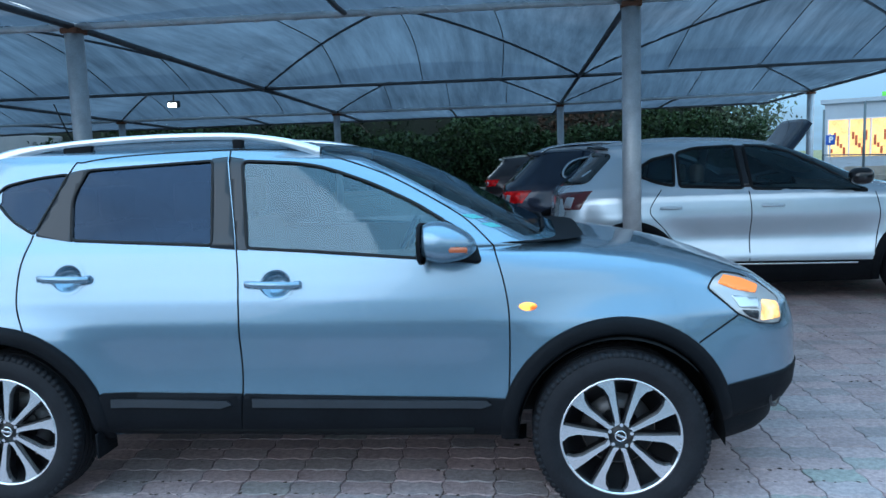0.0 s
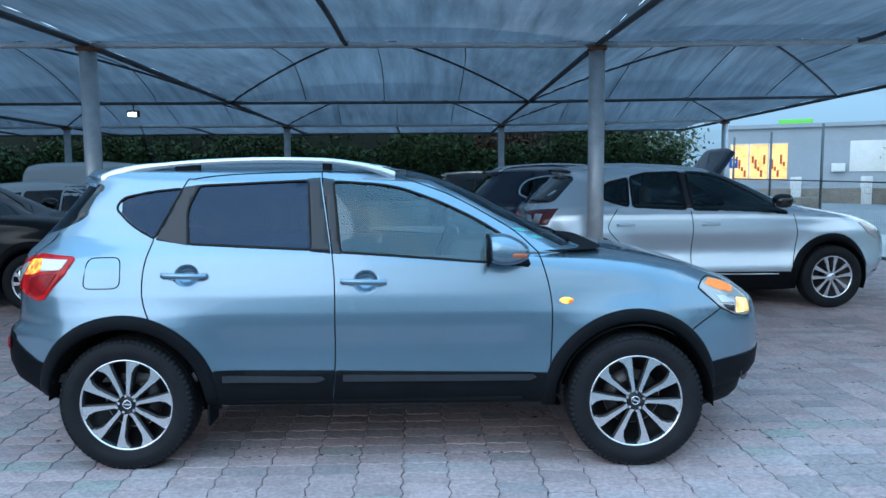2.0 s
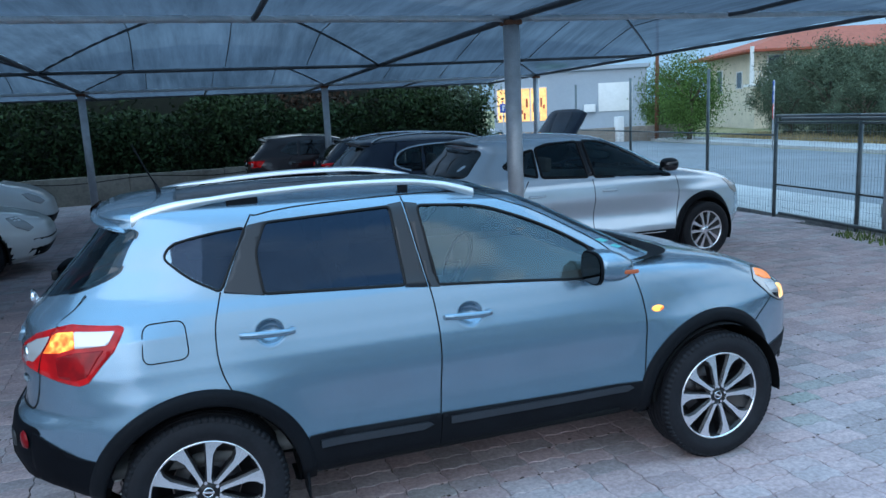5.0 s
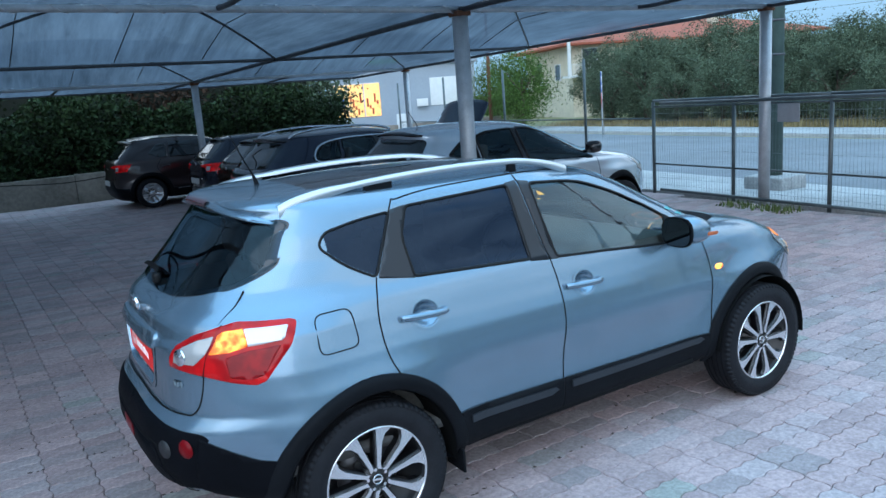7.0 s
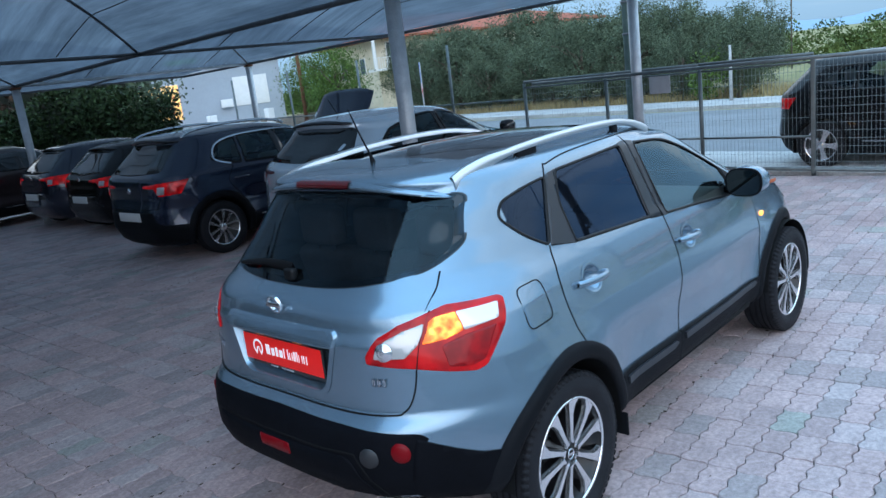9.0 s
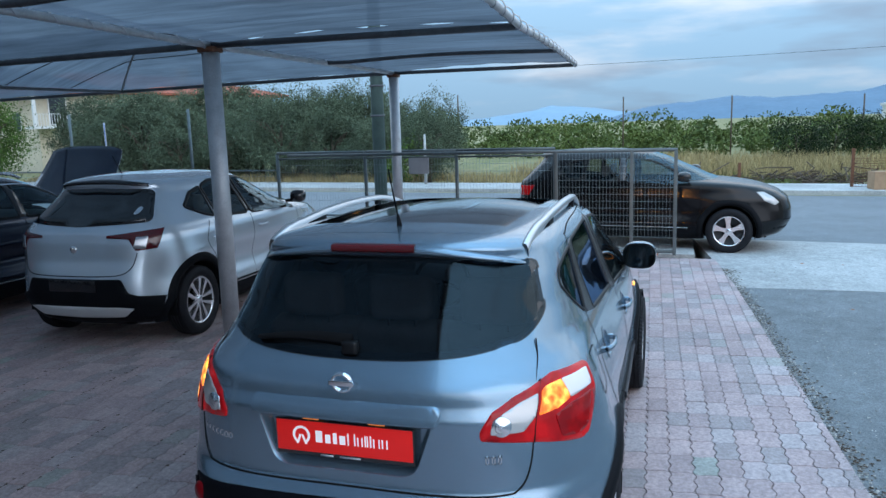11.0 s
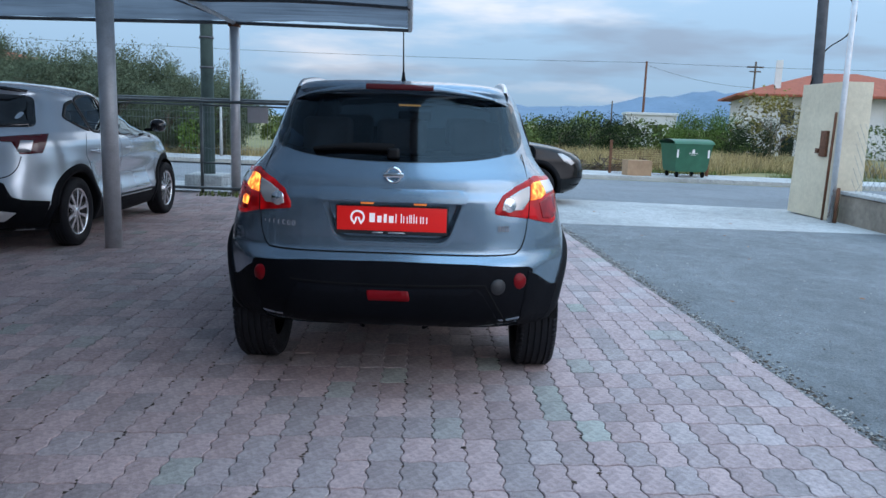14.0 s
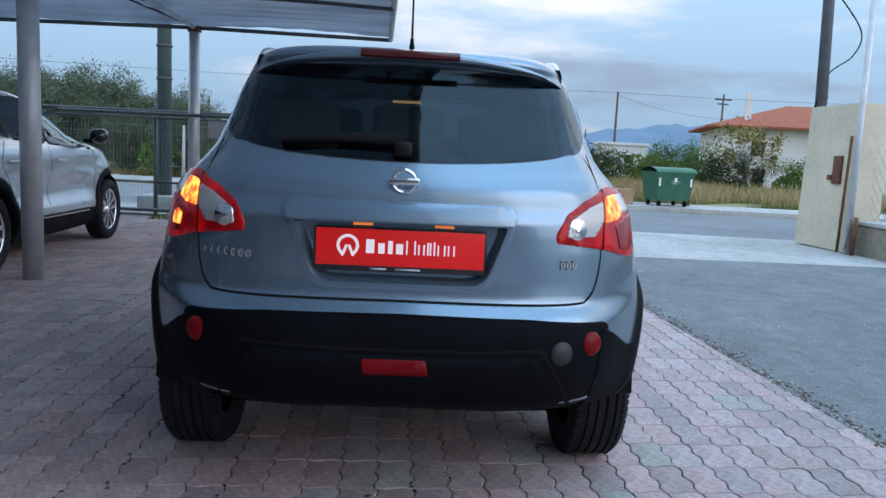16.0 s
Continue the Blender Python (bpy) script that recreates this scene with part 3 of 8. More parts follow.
def tyre_mesh(r=0.345, width=0.215, rim=0.232, seg=64):
    """A tyre about the y axis, with shoulder, rounded sidewall and grooves."""
    h = width / 2
    prof = [(rim - 0.008, -h * 0.72), (rim + 0.012, -h * 0.86), (rim + 0.04, -h * 0.99), (r - 0.055, -h * 1.0), (r - 0.022, -h * 0.93), (r - 0.006, -h * 0.82), (r - 0.001, -h * 0.62)]
    for g in (-0.48, -0.16, 0.16, 0.48):
        prof += [(r, h * (g - 0.05)), (r - 0.009, h * (g - 0.04)), (r - 0.009, h * (g + 0.04)), (r, h * (g + 0.05))]
    prof += [(a, -b) for a, b in prof[6::-1]]
    bm = bmesh.new()
    rings = []
    for k in range(seg):
        a = 2 * math.pi * k / seg
        ring = []
        for i, (q, y) in enumerate(prof):
            ring.append(bm.verts.new((q * math.cos(a), y, q * math.sin(a))))
        rings.append(ring)
    for k in range(seg):
        A, B = rings[k], rings[(k + 1) % seg]
        for i in range(len(prof) - 1):
            bm.faces.new((A[i], A[i + 1], B[i + 1], B[i]))
    return bm


def blocks_mesh(r, width, n=72):
    """The shoulder blocks of a tread, on both edges."""
    bm = bmesh.new()
    h = width / 2
    for k in range(n):
        a = 2 * math.pi * k / n
        for s in (-1, 1):
            m = Matrix.Rotation(-a, 4, "Y") @ Matrix.Translation((r - 0.0115, s * h * 0.82, 0)) @ Matrix.Rotation(s * radians(38), 4, "Z") @ Matrix.Diagonal((0.011, 0.030, 2 * math.pi * r / n * 0.70, 1))
            bmesh.ops.create_cube(bm, size=1, matrix=m)
    return bm


def disc_mesh(r0, r1, y0, y1, seg=48, closed=True):
    """A band of revolution about y between (r0, y0) and (r1, y1)."""
    bm = bmesh.new()
    A = [bm.verts.new((r0 * math.cos(2 * math.pi * k / seg), y0, r0 * math.sin(2 * math.pi * k / seg))) for k in range(seg)]
    B = [bm.verts.new((r1 * math.cos(2 * math.pi * k / seg), y1, r1 * math.sin(2 * math.pi * k / seg))) for k in range(seg)]
    for k in range(seg):
        bm.faces.new((A[k], A[(k + 1) % seg], B[(k + 1) % seg], B[k]))
    return bm


def lathe(profile, seg=48):
    """A surface of revolution about y from (radius, y) pairs."""
    bm = bmesh.new()
    rings = [[bm.verts.new((r * math.cos(2 * math.pi * k / seg), y, r * math.sin(2 * math.pi * k / seg))) for k in range(seg)] for r, y in profile]
    for A, B in zip(rings, rings[1:]):
        for k in range(seg):
            bm.faces.new((A[k], A[(k + 1) % seg], B[(k + 1) % seg], B[k]))
    return bm


def plate_spoke(bm, pts, y0, y1):
    """A flat spoke, from an outline in x and z, between two depths."""
    a = [bm.verts.new((p[0], y0, p[1])) for p in pts]
    b = [bm.verts.new((p[0], y1, p[1])) for p in pts]
    bm.faces.new(a)
    bm.faces.new(b[::-1])
    n = len(pts)
    for k in range(n):
        bm.faces.new((a[k], b[k], b[(k + 1) % n], a[(k + 1) % n]))


def turn2(p, a):
    c, s = math.cos(a), math.sin(a)
    return (p[0] * c - p[1] * s, p[0] * s + p[1] * c)

# ---------------------------------------------------------------- the yard's plan
ROW = radians(2.7)


def lot(u, v, z=0.0):
    """u along the row of posts (0 at the middle post), v away from the open side."""
    return Vector((3.21 + u * math.cos(ROW) - 0.017 * v, 3.08 + u * math.sin(ROW) + v, z))


def fence_x(y):
    return 8.36 + 0.09 * y


def road_x(y, w):
    """The road runs aslant to the yard; w metres from its near edge."""
    return 10.6 + 0.12 * y + w


def slab(name, grid, thick, material, label, category):
    """A thick sheet through rows of points."""
    b = bmesh.new()
    sheet(b, grid)
    fs = b.faces[:]
    r = bmesh.ops.extrude_face_region(b, geom=fs)
    for v in r["geom"]:
        if isinstance(v, bmesh.types.BMVert):
            v.co.z -= thick
    return tagged(part(name, b, material, smooth=False), label, category, kind="structure")


YS = (-140, -60, -30, -12, -6, 0, 6, 12, 30, 60, 140)
b = bmesh.new()
sheet(b, [[(x, y, -0.45 - 0.12 * (x < 8)) for x in (-60, -20, 7.9, 8.0, 40, 120, 400, 4500)] for y in (-3500, -400, -100, -30, 0, 30, 100, 400, 3500)])
tagged(part("ground", b, M_GRASS, smooth=False), "dry grassland that reaches the far hills", "ground", kind="structure")
slab("road", [[(road_x(y, w), y, -0.05 - 0.033 * w) for y in YS] for w in (0, 3, 6, 9, 12.3)], 0.3, M_ROAD, "grey worn asphalt road beyond the fence", "road")
slab("pavement_far", [[(road_x(y, w), y, -0.31) for y in YS] for w in (12.302, 15.0)], 0.3, M_CONCRETE, "pale concrete pavement with kerb across the road", "pavement")
slab("asphalt_drive", [[(-14, -3.0, -0.008), (-0.83, -2.22, -0.008), (6.3, -1.775, -0.008)], [(-14, -40, -0.008), (-0.83, -40, -0.008), (6.3, -40, -0.008)]], 0.3, M_ASPHALT, "rough grey asphalt drive beside the paving", "drive")
slab("apron", [[(6.302, y, -0.004) for y in (-40, -12, -6, -1.775)], [(8.0, y, -0.01) for y in (-40, -12, -6, -1.60)], [(road_x(y, -0.002), y, -0.045) for y in (-40, -12, -6, -1.35)]], 0.3, M_CONCRETE, "pale worn concrete strip at the yard entrance", "pavement")
slab("pavement_near", [[(fence_x(y) + 0.12, y, 0.02) for y in (-1.345, 4, 12, 40, 140)], [(road_x(y, -0.002), y, -0.03) for y in (-1.345, 4, 12, 40, 140)]], 0.3, M_CONCRETE, "pale concrete strip outside the yard fence", "pavement")
floor = slab("floor", [[(-14, -3.0, -0.014), (-0.83, -2.22, -0.014), (6.3, -1.775, -0.014), (8.2, -1.6, -0.014)], [(-14, 4, -0.014), (-0.83, 4, -0.014), (6.3, 4, -0.014), (8.72, 4, -0.014)], [(-14, 17.5, -0.014), (-0.83, 17.5, -0.014), (6.3, 17.5, -0.014), (9.9, 17.5, -0.014)]], 0.25, M_JOINT, "sand-filled joints under the wavy block paving", "floor")

# back wall of the yard, with hedge and dark trees behind
b = bmesh.new()
for k in range(12):
    x0 = -16 + 2.4 * k
    box(b, x0 + 1.2, 17.3 + 0.047 * (x0 + 1.2) * 0.5, 0.34, 2.39, 0.22, 0.74 + 0.02 * math.sin(k * 3), 0.015, 1.3)
tagged(part("wall_back", b, M_WALLPLASTER, smooth=False), "low stained plaster wall below the hedge", "wall", kind="structure")
b = bmesh.new()
tube(b, [(-16 + 0.5 * k, 17.08 + 0.0235 * (-16 + 0.5 * k) + 0.0, 0.60 + 0.05 * math.sin(k * 0.9)) for k in range(57)], 0.012, 6)
tagged(part("wall_cable", b, M_GAP), "black cable slung along the low wall", "cable")

# unseen plain building added behind the camera's way; closes the yard, dims light
b = bmesh.new()
box(b, -14.5, 6.0, 1.2, 4.0, 26.0, 3.0, 0.02)
tagged(part("wall_west_unseen", b, mat("plain_wall", (0.30, 0.30, 0.30), 0.9, scale=0.6, vary=0.1), smooth=False), "unseen plain grey wall, added to close the yard and dim light from the west", "wall", kind="structure")

# ---------------------------------------------------------------- shade canopy
COLS = (-15.1, -10.06, -5.03, 0.0, 5.40)
ROWV = (-2.92, 0.0, 5.25, 10.2, 13.2)


def top(u, v):
    return 2.78 - 0.014 * max(v, 0) + 0.012 * max(u, 0) - (0.02 if v < 0 else 0)


canopy = thing("shade_canopy", "grey shade-net canopy on galvanised steel posts over parked cars", "canopy")
for u in COLS:
    for v in (0.0, 10.2):
        p = lot(u, v)
        b = bmesh.new()
        tube(b, [p, p + Vector((0, 0, top(u, v) - 0.05))], 0.082 if v == 0 else 0.075, 20)
        part("post", b, M_STEEL, canopy)
        b = bmesh.new()
        box(b, p.x, p.y, top(u, v) - 0.03, 0.17, 0.17, 0.05, 0.01)
        part("bracket", b, M_RUST, canopy, "rusty steel bracket")
for i, v in enumerate(ROWV):
    for a, c in zip(COLS, COLS[1:]):
        b = bmesh.new()
        n = 12
        sag = 0.03 if v in (-2.92, 13.2) else 0.0
        tube(b, [lot(a + (c - a) * k / n, v, top(a + (c - a) * k / n, v) + 0.01 + sag * math.sin(math.pi * k / n)) for k in range(n + 1)], 0.03 if v != 5.25 else 0.026, 10)
        part("rail", b, M_STEEL if v in (0.0, -2.92, 10.2) else M_DARKSTEEL, canopy)
M_ROPE = mat("lashing_rope", (0.55, 0.57, 0.60), 0.8)
for v in (-2.92, 0.0, 10.2):
    for a, c in zip(COLS[1:], COLS[2:]):
        b = bmesh.new()
        turns = 14
        pts = []
        for k in range(turns * 8 + 1):
            u = a + (c - a) * k / (turns * 8)
            an = 2 * math.pi * k / 8
            pts.append(lot(u, v + 0.037 * math.cos(an), top(u, v) + 0.022 + 0.045 * math.sin(an) + (0.03 * math.sin(math.pi * k / (turns * 8)) if v < 0 else 0)))
        tube(b, pts, 0.006, 4)
        part("lashing", b, M_ROPE, canopy, "pale rope lashing")
for u in COLS:
    for v0, v1 in zip(ROWV, ROWV[1:]):
        b = bmesh.new()
        tube(b, [lot(u, v0, top(u, v0) + 0.012), lot(u, v1, top(u, v1) + 0.012)], 0.03, 10)
        part("beam", b, M_DARKSTEEL, canopy, "dark steel beam")


def dome(a, c):
    """Rise of a bay's net at a, c in -1..1."""
    return 0.60 * (1 - max(abs(a), abs(c)) ** 1.6)


for u0, u1 in zip(COLS, COLS[1:]):
    for i, (v0, v1) in enumerate(zip(ROWV, ROWV[1:])):
        flat = i in (0, 3)
        n = 24

        def bay(a, c):
            u, v = (u0 + u1) / 2 + (u1 - u0) / 2 * a, (v0 + v1) / 2 + (v1 - v0) / 2 * c
            zz = top(u, v) + 0.045
            if flat:
                zz += 0.05 * math.sin(math.pi * (c + 1) / 2) * (0.4 + 0.6 * math.cos(math.pi * a) ** 2) - 0.02 * (1 - abs(a)) * (1 - c * c) * 0.5
            else:
                zz += dome(a, c)
            return lot(u, v, zz)
        b = bmesh.new()
        rows = []
        for j in range(n + 1):
            c = 2 * j / n - 1
            rows.append([bay(2 * k / n - 1, c) + Vector((0, 0, 0.006 * math.sin(9 * k + 5 * j))) for k in range(n + 1)])
        sheet(b, rows)
        part("net", b, M_CLOTH, canopy, "grey woven shade net")
        if flat:
            b = bmesh.new()
            tube(b, [bay(0, 2 * k / 10 - 1) - Vector((0, 0, 0.03)) for k in range(11)], 0.024, 8)
            part("rib", b, M_DARKSTEEL, canopy)
        else:
            for s in (-1, 1):
                b = bmesh.new()
                tube(b, [bay(t, s * t) - Vector((0, 0, 0.028)) for t in [2 * k / 24 - 1 for k in range(25)]], 0.018, 8)
                part("rib", b, M_DARKSTEEL, canopy)
            for s in (-0.5, 0.02, 0.52):
                b = bmesh.new()
                tube(b, [bay(s + 0.02 * math.sin(3 * t), t) - Vector((0, 0, 0.010)) for t in [1.98 * k / 24 - 0.99 for k in range(25)]], 0.007, 5)
                part("seam", b, M_SEAL, canopy, "dark stitched seam")

# floodlight under the net
lamp = thing("flood_lamp", "lit white floodlight fixed under the canopy", "lamp")
b = bmesh.new()
box(b, -4.05, 9.36, 2.66, 0.20, 0.12, 0.12, 0.02)
part("housing", b, M_DARKSTEEL, lamp)
b = bmesh.new()
box(b, -4.05, 9.29, 2.64, 0.15, 0.03, 0.07, 0.01)
part("lens", b, mat("lamp_white", (0.9, 0.9, 0.85), 0.4, emit=(1.0, 0.95, 0.8), power=14.0), lamp, "glowing lens")
b = bmesh.new()
tube(b, [(-4.05, 9.36, 2.70), (-4.05, 9.36, 3.02)], 0.012, 6)
part("bracket", b, M_DARKSTEEL, lamp)

# ---------------------------------------------------------------- the blue-grey crossover
HERO = Shell([
    # z, tail, nose, half width, tail roundness, nose roundness
    (0.305, -0.330, 3.27, 0.765, 4, 4),
    (0.33, -0.500, 3.36, 0.800, 4, 4),
    (0.37, -0.665, 3.43, 0.822, 4, 4),
    (0.43, -0.785, 3.465, 0.830, 4, 4),
    (0.52, -0.822, 3.475, 0.835, 4, 4),
    (0.62, -0.818, 3.47, 0.845, 4, 4),
    (0.69, -0.800, 3.465, 0.851, 4, 4),
    (0.715, -0.778, 3.46, 0.853, 4, 4),
    (0.745, -0.745, 3.45, 0.856, 4, 4),
    (0.8, -0.740, 3.43, 0.856, 4, 4),
    (0.9, -0.740, 3.3, 0.842, 4, 4),
    (0.96, -0.740, 3.14, 0.825, 4, 4.5),
    (1, -0.739, 3.02, 0.812, 4, 5),
    (1.04, -0.721, 2.86, 0.800, 4, 5.5),
    (1.07, -0.716, 2.68, 0.790, 4, 6),
    (1.09, -0.711, 2.53, 0.783, 4, 5),
    (1.105, -0.703, 2.41, 0.778, 4, 7),
    (1.13, -0.680, 2.345, 0.766, 4, 7),
    (1.16, -0.643, 2.285, 0.750, 4, 7),
    (1.3, -0.510, 2.02, 0.700, 4, 6),
    (1.4, -0.415, 1.825, 0.665, 4.4, 6),
    (1.475, -0.352, 1.655, 0.637, 4.4, 6),
    (1.495, -0.350, 1.6, 0.626, 4.4, 4),
    (1.515, -0.375, 1.535, 0.611, 4.4, 4),
    (1.535, -0.375, 1.45, 0.588, 4.4, 4),
    (1.553, -0.352, 1.33, 0.552, 4.4, 4),
    (1.568, -0.265, 1.19, 0.488, 3.8, 4),
    (1.58, -0.106, 1.04, 0.395, 3.4, 4),
    (1.59, 0.145, 0.86, 0.260, 2.5, 4),
    (1.595, 0.381, 0.64, 0.100, 1.7, 4),
], xm=0.5, blur=0.014, hubs=(0.0, 2.63), flare=0.024, ledge=0.018, haunch=0.05)

# outlines on the flank, in x and z
WIN_FRONT = rounded([(1.112, 1.116), (1.062, 1.480), (1.30, 1.463), (1.42, 1.442), (1.62, 1.371), (1.82, 1.275), (1.940, 1.202), (1.930, 1.056), (1.80, 1.064), (1.48, 1.091)], [0.02, 0.03, 0.15, 0.1, 0.15, 0.1, 0.01, 0.02, 0.1, 0.2])
WIN_REAR = rounded([(0.318, 1.164), (0.300, 1.340), (0.356, 1.462), (0.930, 1.485), (0.955, 1.131), (0.64, 1.147)], [0.02, 0.04, 0.02, 0.02, 0.02, 0.2])
WIN_QUARTER = rounded([(0.136, 1.192), (0.266, 1.448), (0.10, 1.432), (-0.045, 1.402), (-0.086, 1.350), (0.012, 1.258)], [0.02, 0.02, 0.1, 0.06, 0.05, 0.1])
GLASS_TAIL = rounded([(0.585, 1.470), (0.640, 1.285), (0.600, 1.226), (0.42, 1.192), (0.22, 1.176), (0, 1.170), (-0.22, 1.176), (-0.42, 1.192), (-0.600, 1.226), (-0.640, 1.285), (-0.585, 1.470), (-0.3, 1.492), (0, 1.497), (0.3, 1.492)],
                     [0.03, 0.06, 0.08, 0.15, 0.15, 0.2, 0.15, 0.15, 0.08, 0.06, 0.03, 0.2, 0.2, 0.2])
WELL = rounded([(0.338, 0.992), (-0.332, 0.992), (-0.268, 0.797), (0.272, 0.797)], [0.02, 0.02, 0.05, 0.05], 6)
WELL_FLOOR = rounded([(0.312, 0.980), (-0.306, 0.980), (-0.244, 0.815), (0.248, 0.815)], [0.02, 0.02, 0.045, 0.045], 6)


def arch_cut(x, z):
    return min(math.hypot(x - h, z - 0.335) for h in (0.0, 2.63)) < 0.415


def screen_zone(x, y, z):
    """Where the windscreen takes the place of the skin."""
    if not (1.125 < z < 1.535 and x > 1.2):
        return False
    return abs(y) < HERO.row(z)[2] * 0.86 - 0.02 and x > HERO.xm + 0.5


def hero_roof(x, y):
    """Height of the roof skin over a point in plan."""
    z = HERO.z[-1]
    while z > 1.3:
        xr, xf, w, nr, nf = HERO.row(z)
        k, n = ((0.5 - x) / (0.5 - xr), nr) if x < 0.5 else ((x - 0.5) / (xf - 0.5), nf)
        if k < 1 and abs(k) ** n + (abs(y) / w) ** n <= 1:
            break
        z -= 0.004
    return z


HANDLES = ((0.312, 1.005), (1.233, 0.969))


def hero_keep(x, y, z):
    if abs(y) > 0.45 and z < 1.1 and arch_cut(x, z) and abs(y) > HERO.flank(x, z) - 0.25:
        return False
    if screen_zone(x, y, z):
        return False
    if z > 1.0 and abs(y) > 0.5 and -0.05 < x < 2.2 and any(inside(x, z, w) for w in (WIN_FRONT, WIN_REAR, WIN_QUARTER)):
        return False
    if x < -0.2 and 1.14 < z < 1.495 and inside(y, z, shrink(GLASS_TAIL, 0.010)):
        return False
    if x < -0.5 and 0.78 < z < 1.0 and inside(y, z, shrink(WELL, -0.006)):
        return False
    if 0.9 < z < 1.1 and abs(y) > 0.6 and any(((x - hx - 0.012) / 0.060) ** 2 + ((z - hz + 0.002) / 0.052) ** 2 < 1.22 for hx, hz in HANDLES):
        return False
    if 1.545 < z and -0.02 < x < 1.18 and abs(y) < 0.44:
        return False
    return True


def alloy_wheel(parent, x, side, r=0.347):
    """Tyre and ten-spoke wheel: five pairs of machined spokes over black. In the wheel's own axes -y is the outer face."""
    w = new("wheel")
    w.parent = parent
    w.location = (x, side * 0.772, r - 0.008)
    w.rotation_euler = (0, radians(23 if x > 1 else 9), 0 if side < 0 else math.pi)
    if WHEEL:
        for o in WHEEL:
            c = o.copy()
            scene.collection.objects.link(c)
            c.parent = w
        return w
    add = WHEEL.append
    add(crease(part("tyre", tyre_mesh(r, 0.215, 0.236), M_TYRE, w, "black rubber tyre"), 40))
    add(tagged(part("tread_block", blocks_mesh(r, 0.215), M_TYRE, w), kind="stuff"))
    add(part("rim", lathe([(0.150, 0.02), (0.20, -0.02), (0.222, -0.06), (0.230, -0.082), (0.240, -0.086), (0.242, -0.078), (0.236, 0.08)], 72), M_ALLOYDARK, w, "black-painted rim barrel"))
    add(part("rim_edge", lathe([(0.2305, -0.084), (0.2335, -0.0905), (0.2395, -0.0905), (0.2420, -0.085)], 72), M_ALLOY, w, "bright machined rim edge"))
    for k in range(5):
        for s in (-1, 1):
            a = 2 * math.pi * k / 5
            b = bmesh.new()
            pts = [(0.047, 0.002 * s), (0.047, 0.024 * s), (0.12, 0.0555 * s), (0.212, 0.097 * s), (0.224, 0.068 * s), (0.2315, 0.031 * s), (0.223, 0.031 * s), (0.202, 0.044 * s), (0.165, 0.046 * s), (0.11, 0.0285 * s), (0.063, 0.013 * s), (0.056, 0.006 * s)]
            plate_spoke(b, [turn2(p, a) for p in (pts if s > 0 else pts[::-1])], -0.083, -0.066)
            add(part("spoke", b, M_ALLOY, w, "bright machined spoke face", smooth=False))
            b = bmesh.new()
            pts = [(0.03, 0.0), (0.04, 0.029 * s), (0.12, 0.062 * s), (0.208, 0.103 * s), (0.224, 0.068 * s), (0.2315, 0.025 * s), (0.222, 0.025 * s), (0.200, 0.037 * s), (0.165, 0.039 * s), (0.11, 0.021 * s)]
            plate_spoke(b, [turn2(p, a) for p in (pts if s > 0 else pts[::-1])], -0.0655, -0.028)
            add(part("spoke_back", b, M_ALLOYDARK, w, "black spoke flank", smooth=False))
        p = turn2((0.045, 0), 2 * math.pi * (k + 0.5) / 5)
        b = bmesh.new()
        bmesh.ops.create_cone(b, cap_ends=True, segments=6, radius1=0.008, radius2=0.008, depth=0.012, matrix=Matrix.Translation((p[0], -0.07, p[1])) @ Matrix.Rotation(radians(90), 4, "X"))
        add(part("wheel_nut", b, M_CHROME, w, smooth=False))
    add(part("hub", lathe([(0.0005, -0.076), (0.026, -0.076), (0.031, -0.072), (0.036, -0.070), (0.058, -0.062), (0.062, -0.03), (0.09, 0.0)], 40), M_ALLOYDARK, w, "black hub"))
    b = lathe([(0.0185, -0.0765), (0.0185, -0.0785), (0.023, -0.0785), (0.023, -0.0765)], 32)
    box(b, 0, -0.0785, 0, 0.05, 0.003, 0.009, 0.001)
    add(part("hub_badge", b, M_CHROME, w, "chrome ring badge on the hub"))
    add(part("brake_disc", lathe([(0.06, 0.02), (0.145, 0.02), (0.145, 0.04), (0.06, 0.04)], 40), M_DISC, w, "steel brake disc"))
    return w


WHEEL = []
M_DISC = mat("brake_steel", (0.10, 0.10, 0.105), 0.4, 0.6)
M_REFLECT = mat("reflector_red", (0.17, 0.002, 0.005), 0.3, spec=0.2)
M_RED = lamp_glow("lamp_red", (0.6, 0.004, 0.006), (1.0, 0.012, 0.012), 0.06, 0.26, 14.0, (0.30, 0.004, 0.006))
M_REDLENS = lamp_glow("lamp_red_deep", (0.5, 0.002, 0.004), (0.8, 0.006, 0.008), 0.02, 0.16, 22.0, (0.20, 0.002, 0.004))
M_REDDARK = mat("lamp_red_dark", (0.085, 0.004, 0.006), 0.14, coat=0.8)
M_LAMPWHITE = mat("lamp_clear", (0.46, 0.45, 0.44), 0.14, 0.3, coat=0.8)
M_AMBERHOT = lamp_glow("lamp_amber_hot", (1.0, 0.16, 0.012), (1.0, 0.50, 0.08), 1.0, 2.6, 26.0, (0.5, 0.12, 0.02))
M_LENS = mat("lamp_side_clear", (0.75, 0.70, 0.70), 0.14, 0.1, coat=0.8)
M_BULB = lamp_glow("bulb_glow", (1.0, 0.42, 0.08), (1.0, 0.70, 0.28), 0.9, 1.7, 18.0, (0.6, 0.4, 0.15))
M_AMBEROFF = mat("lamp_amber_clear", (0.42, 0.10, 0.035), 0.2, coat=0.6)
M_AMBERSOFT = mat("lamp_amber_soft", (0.75, 0.20, 0.05), 0.25, emit=(1.0, 0.30, 0.05), power=0.5)
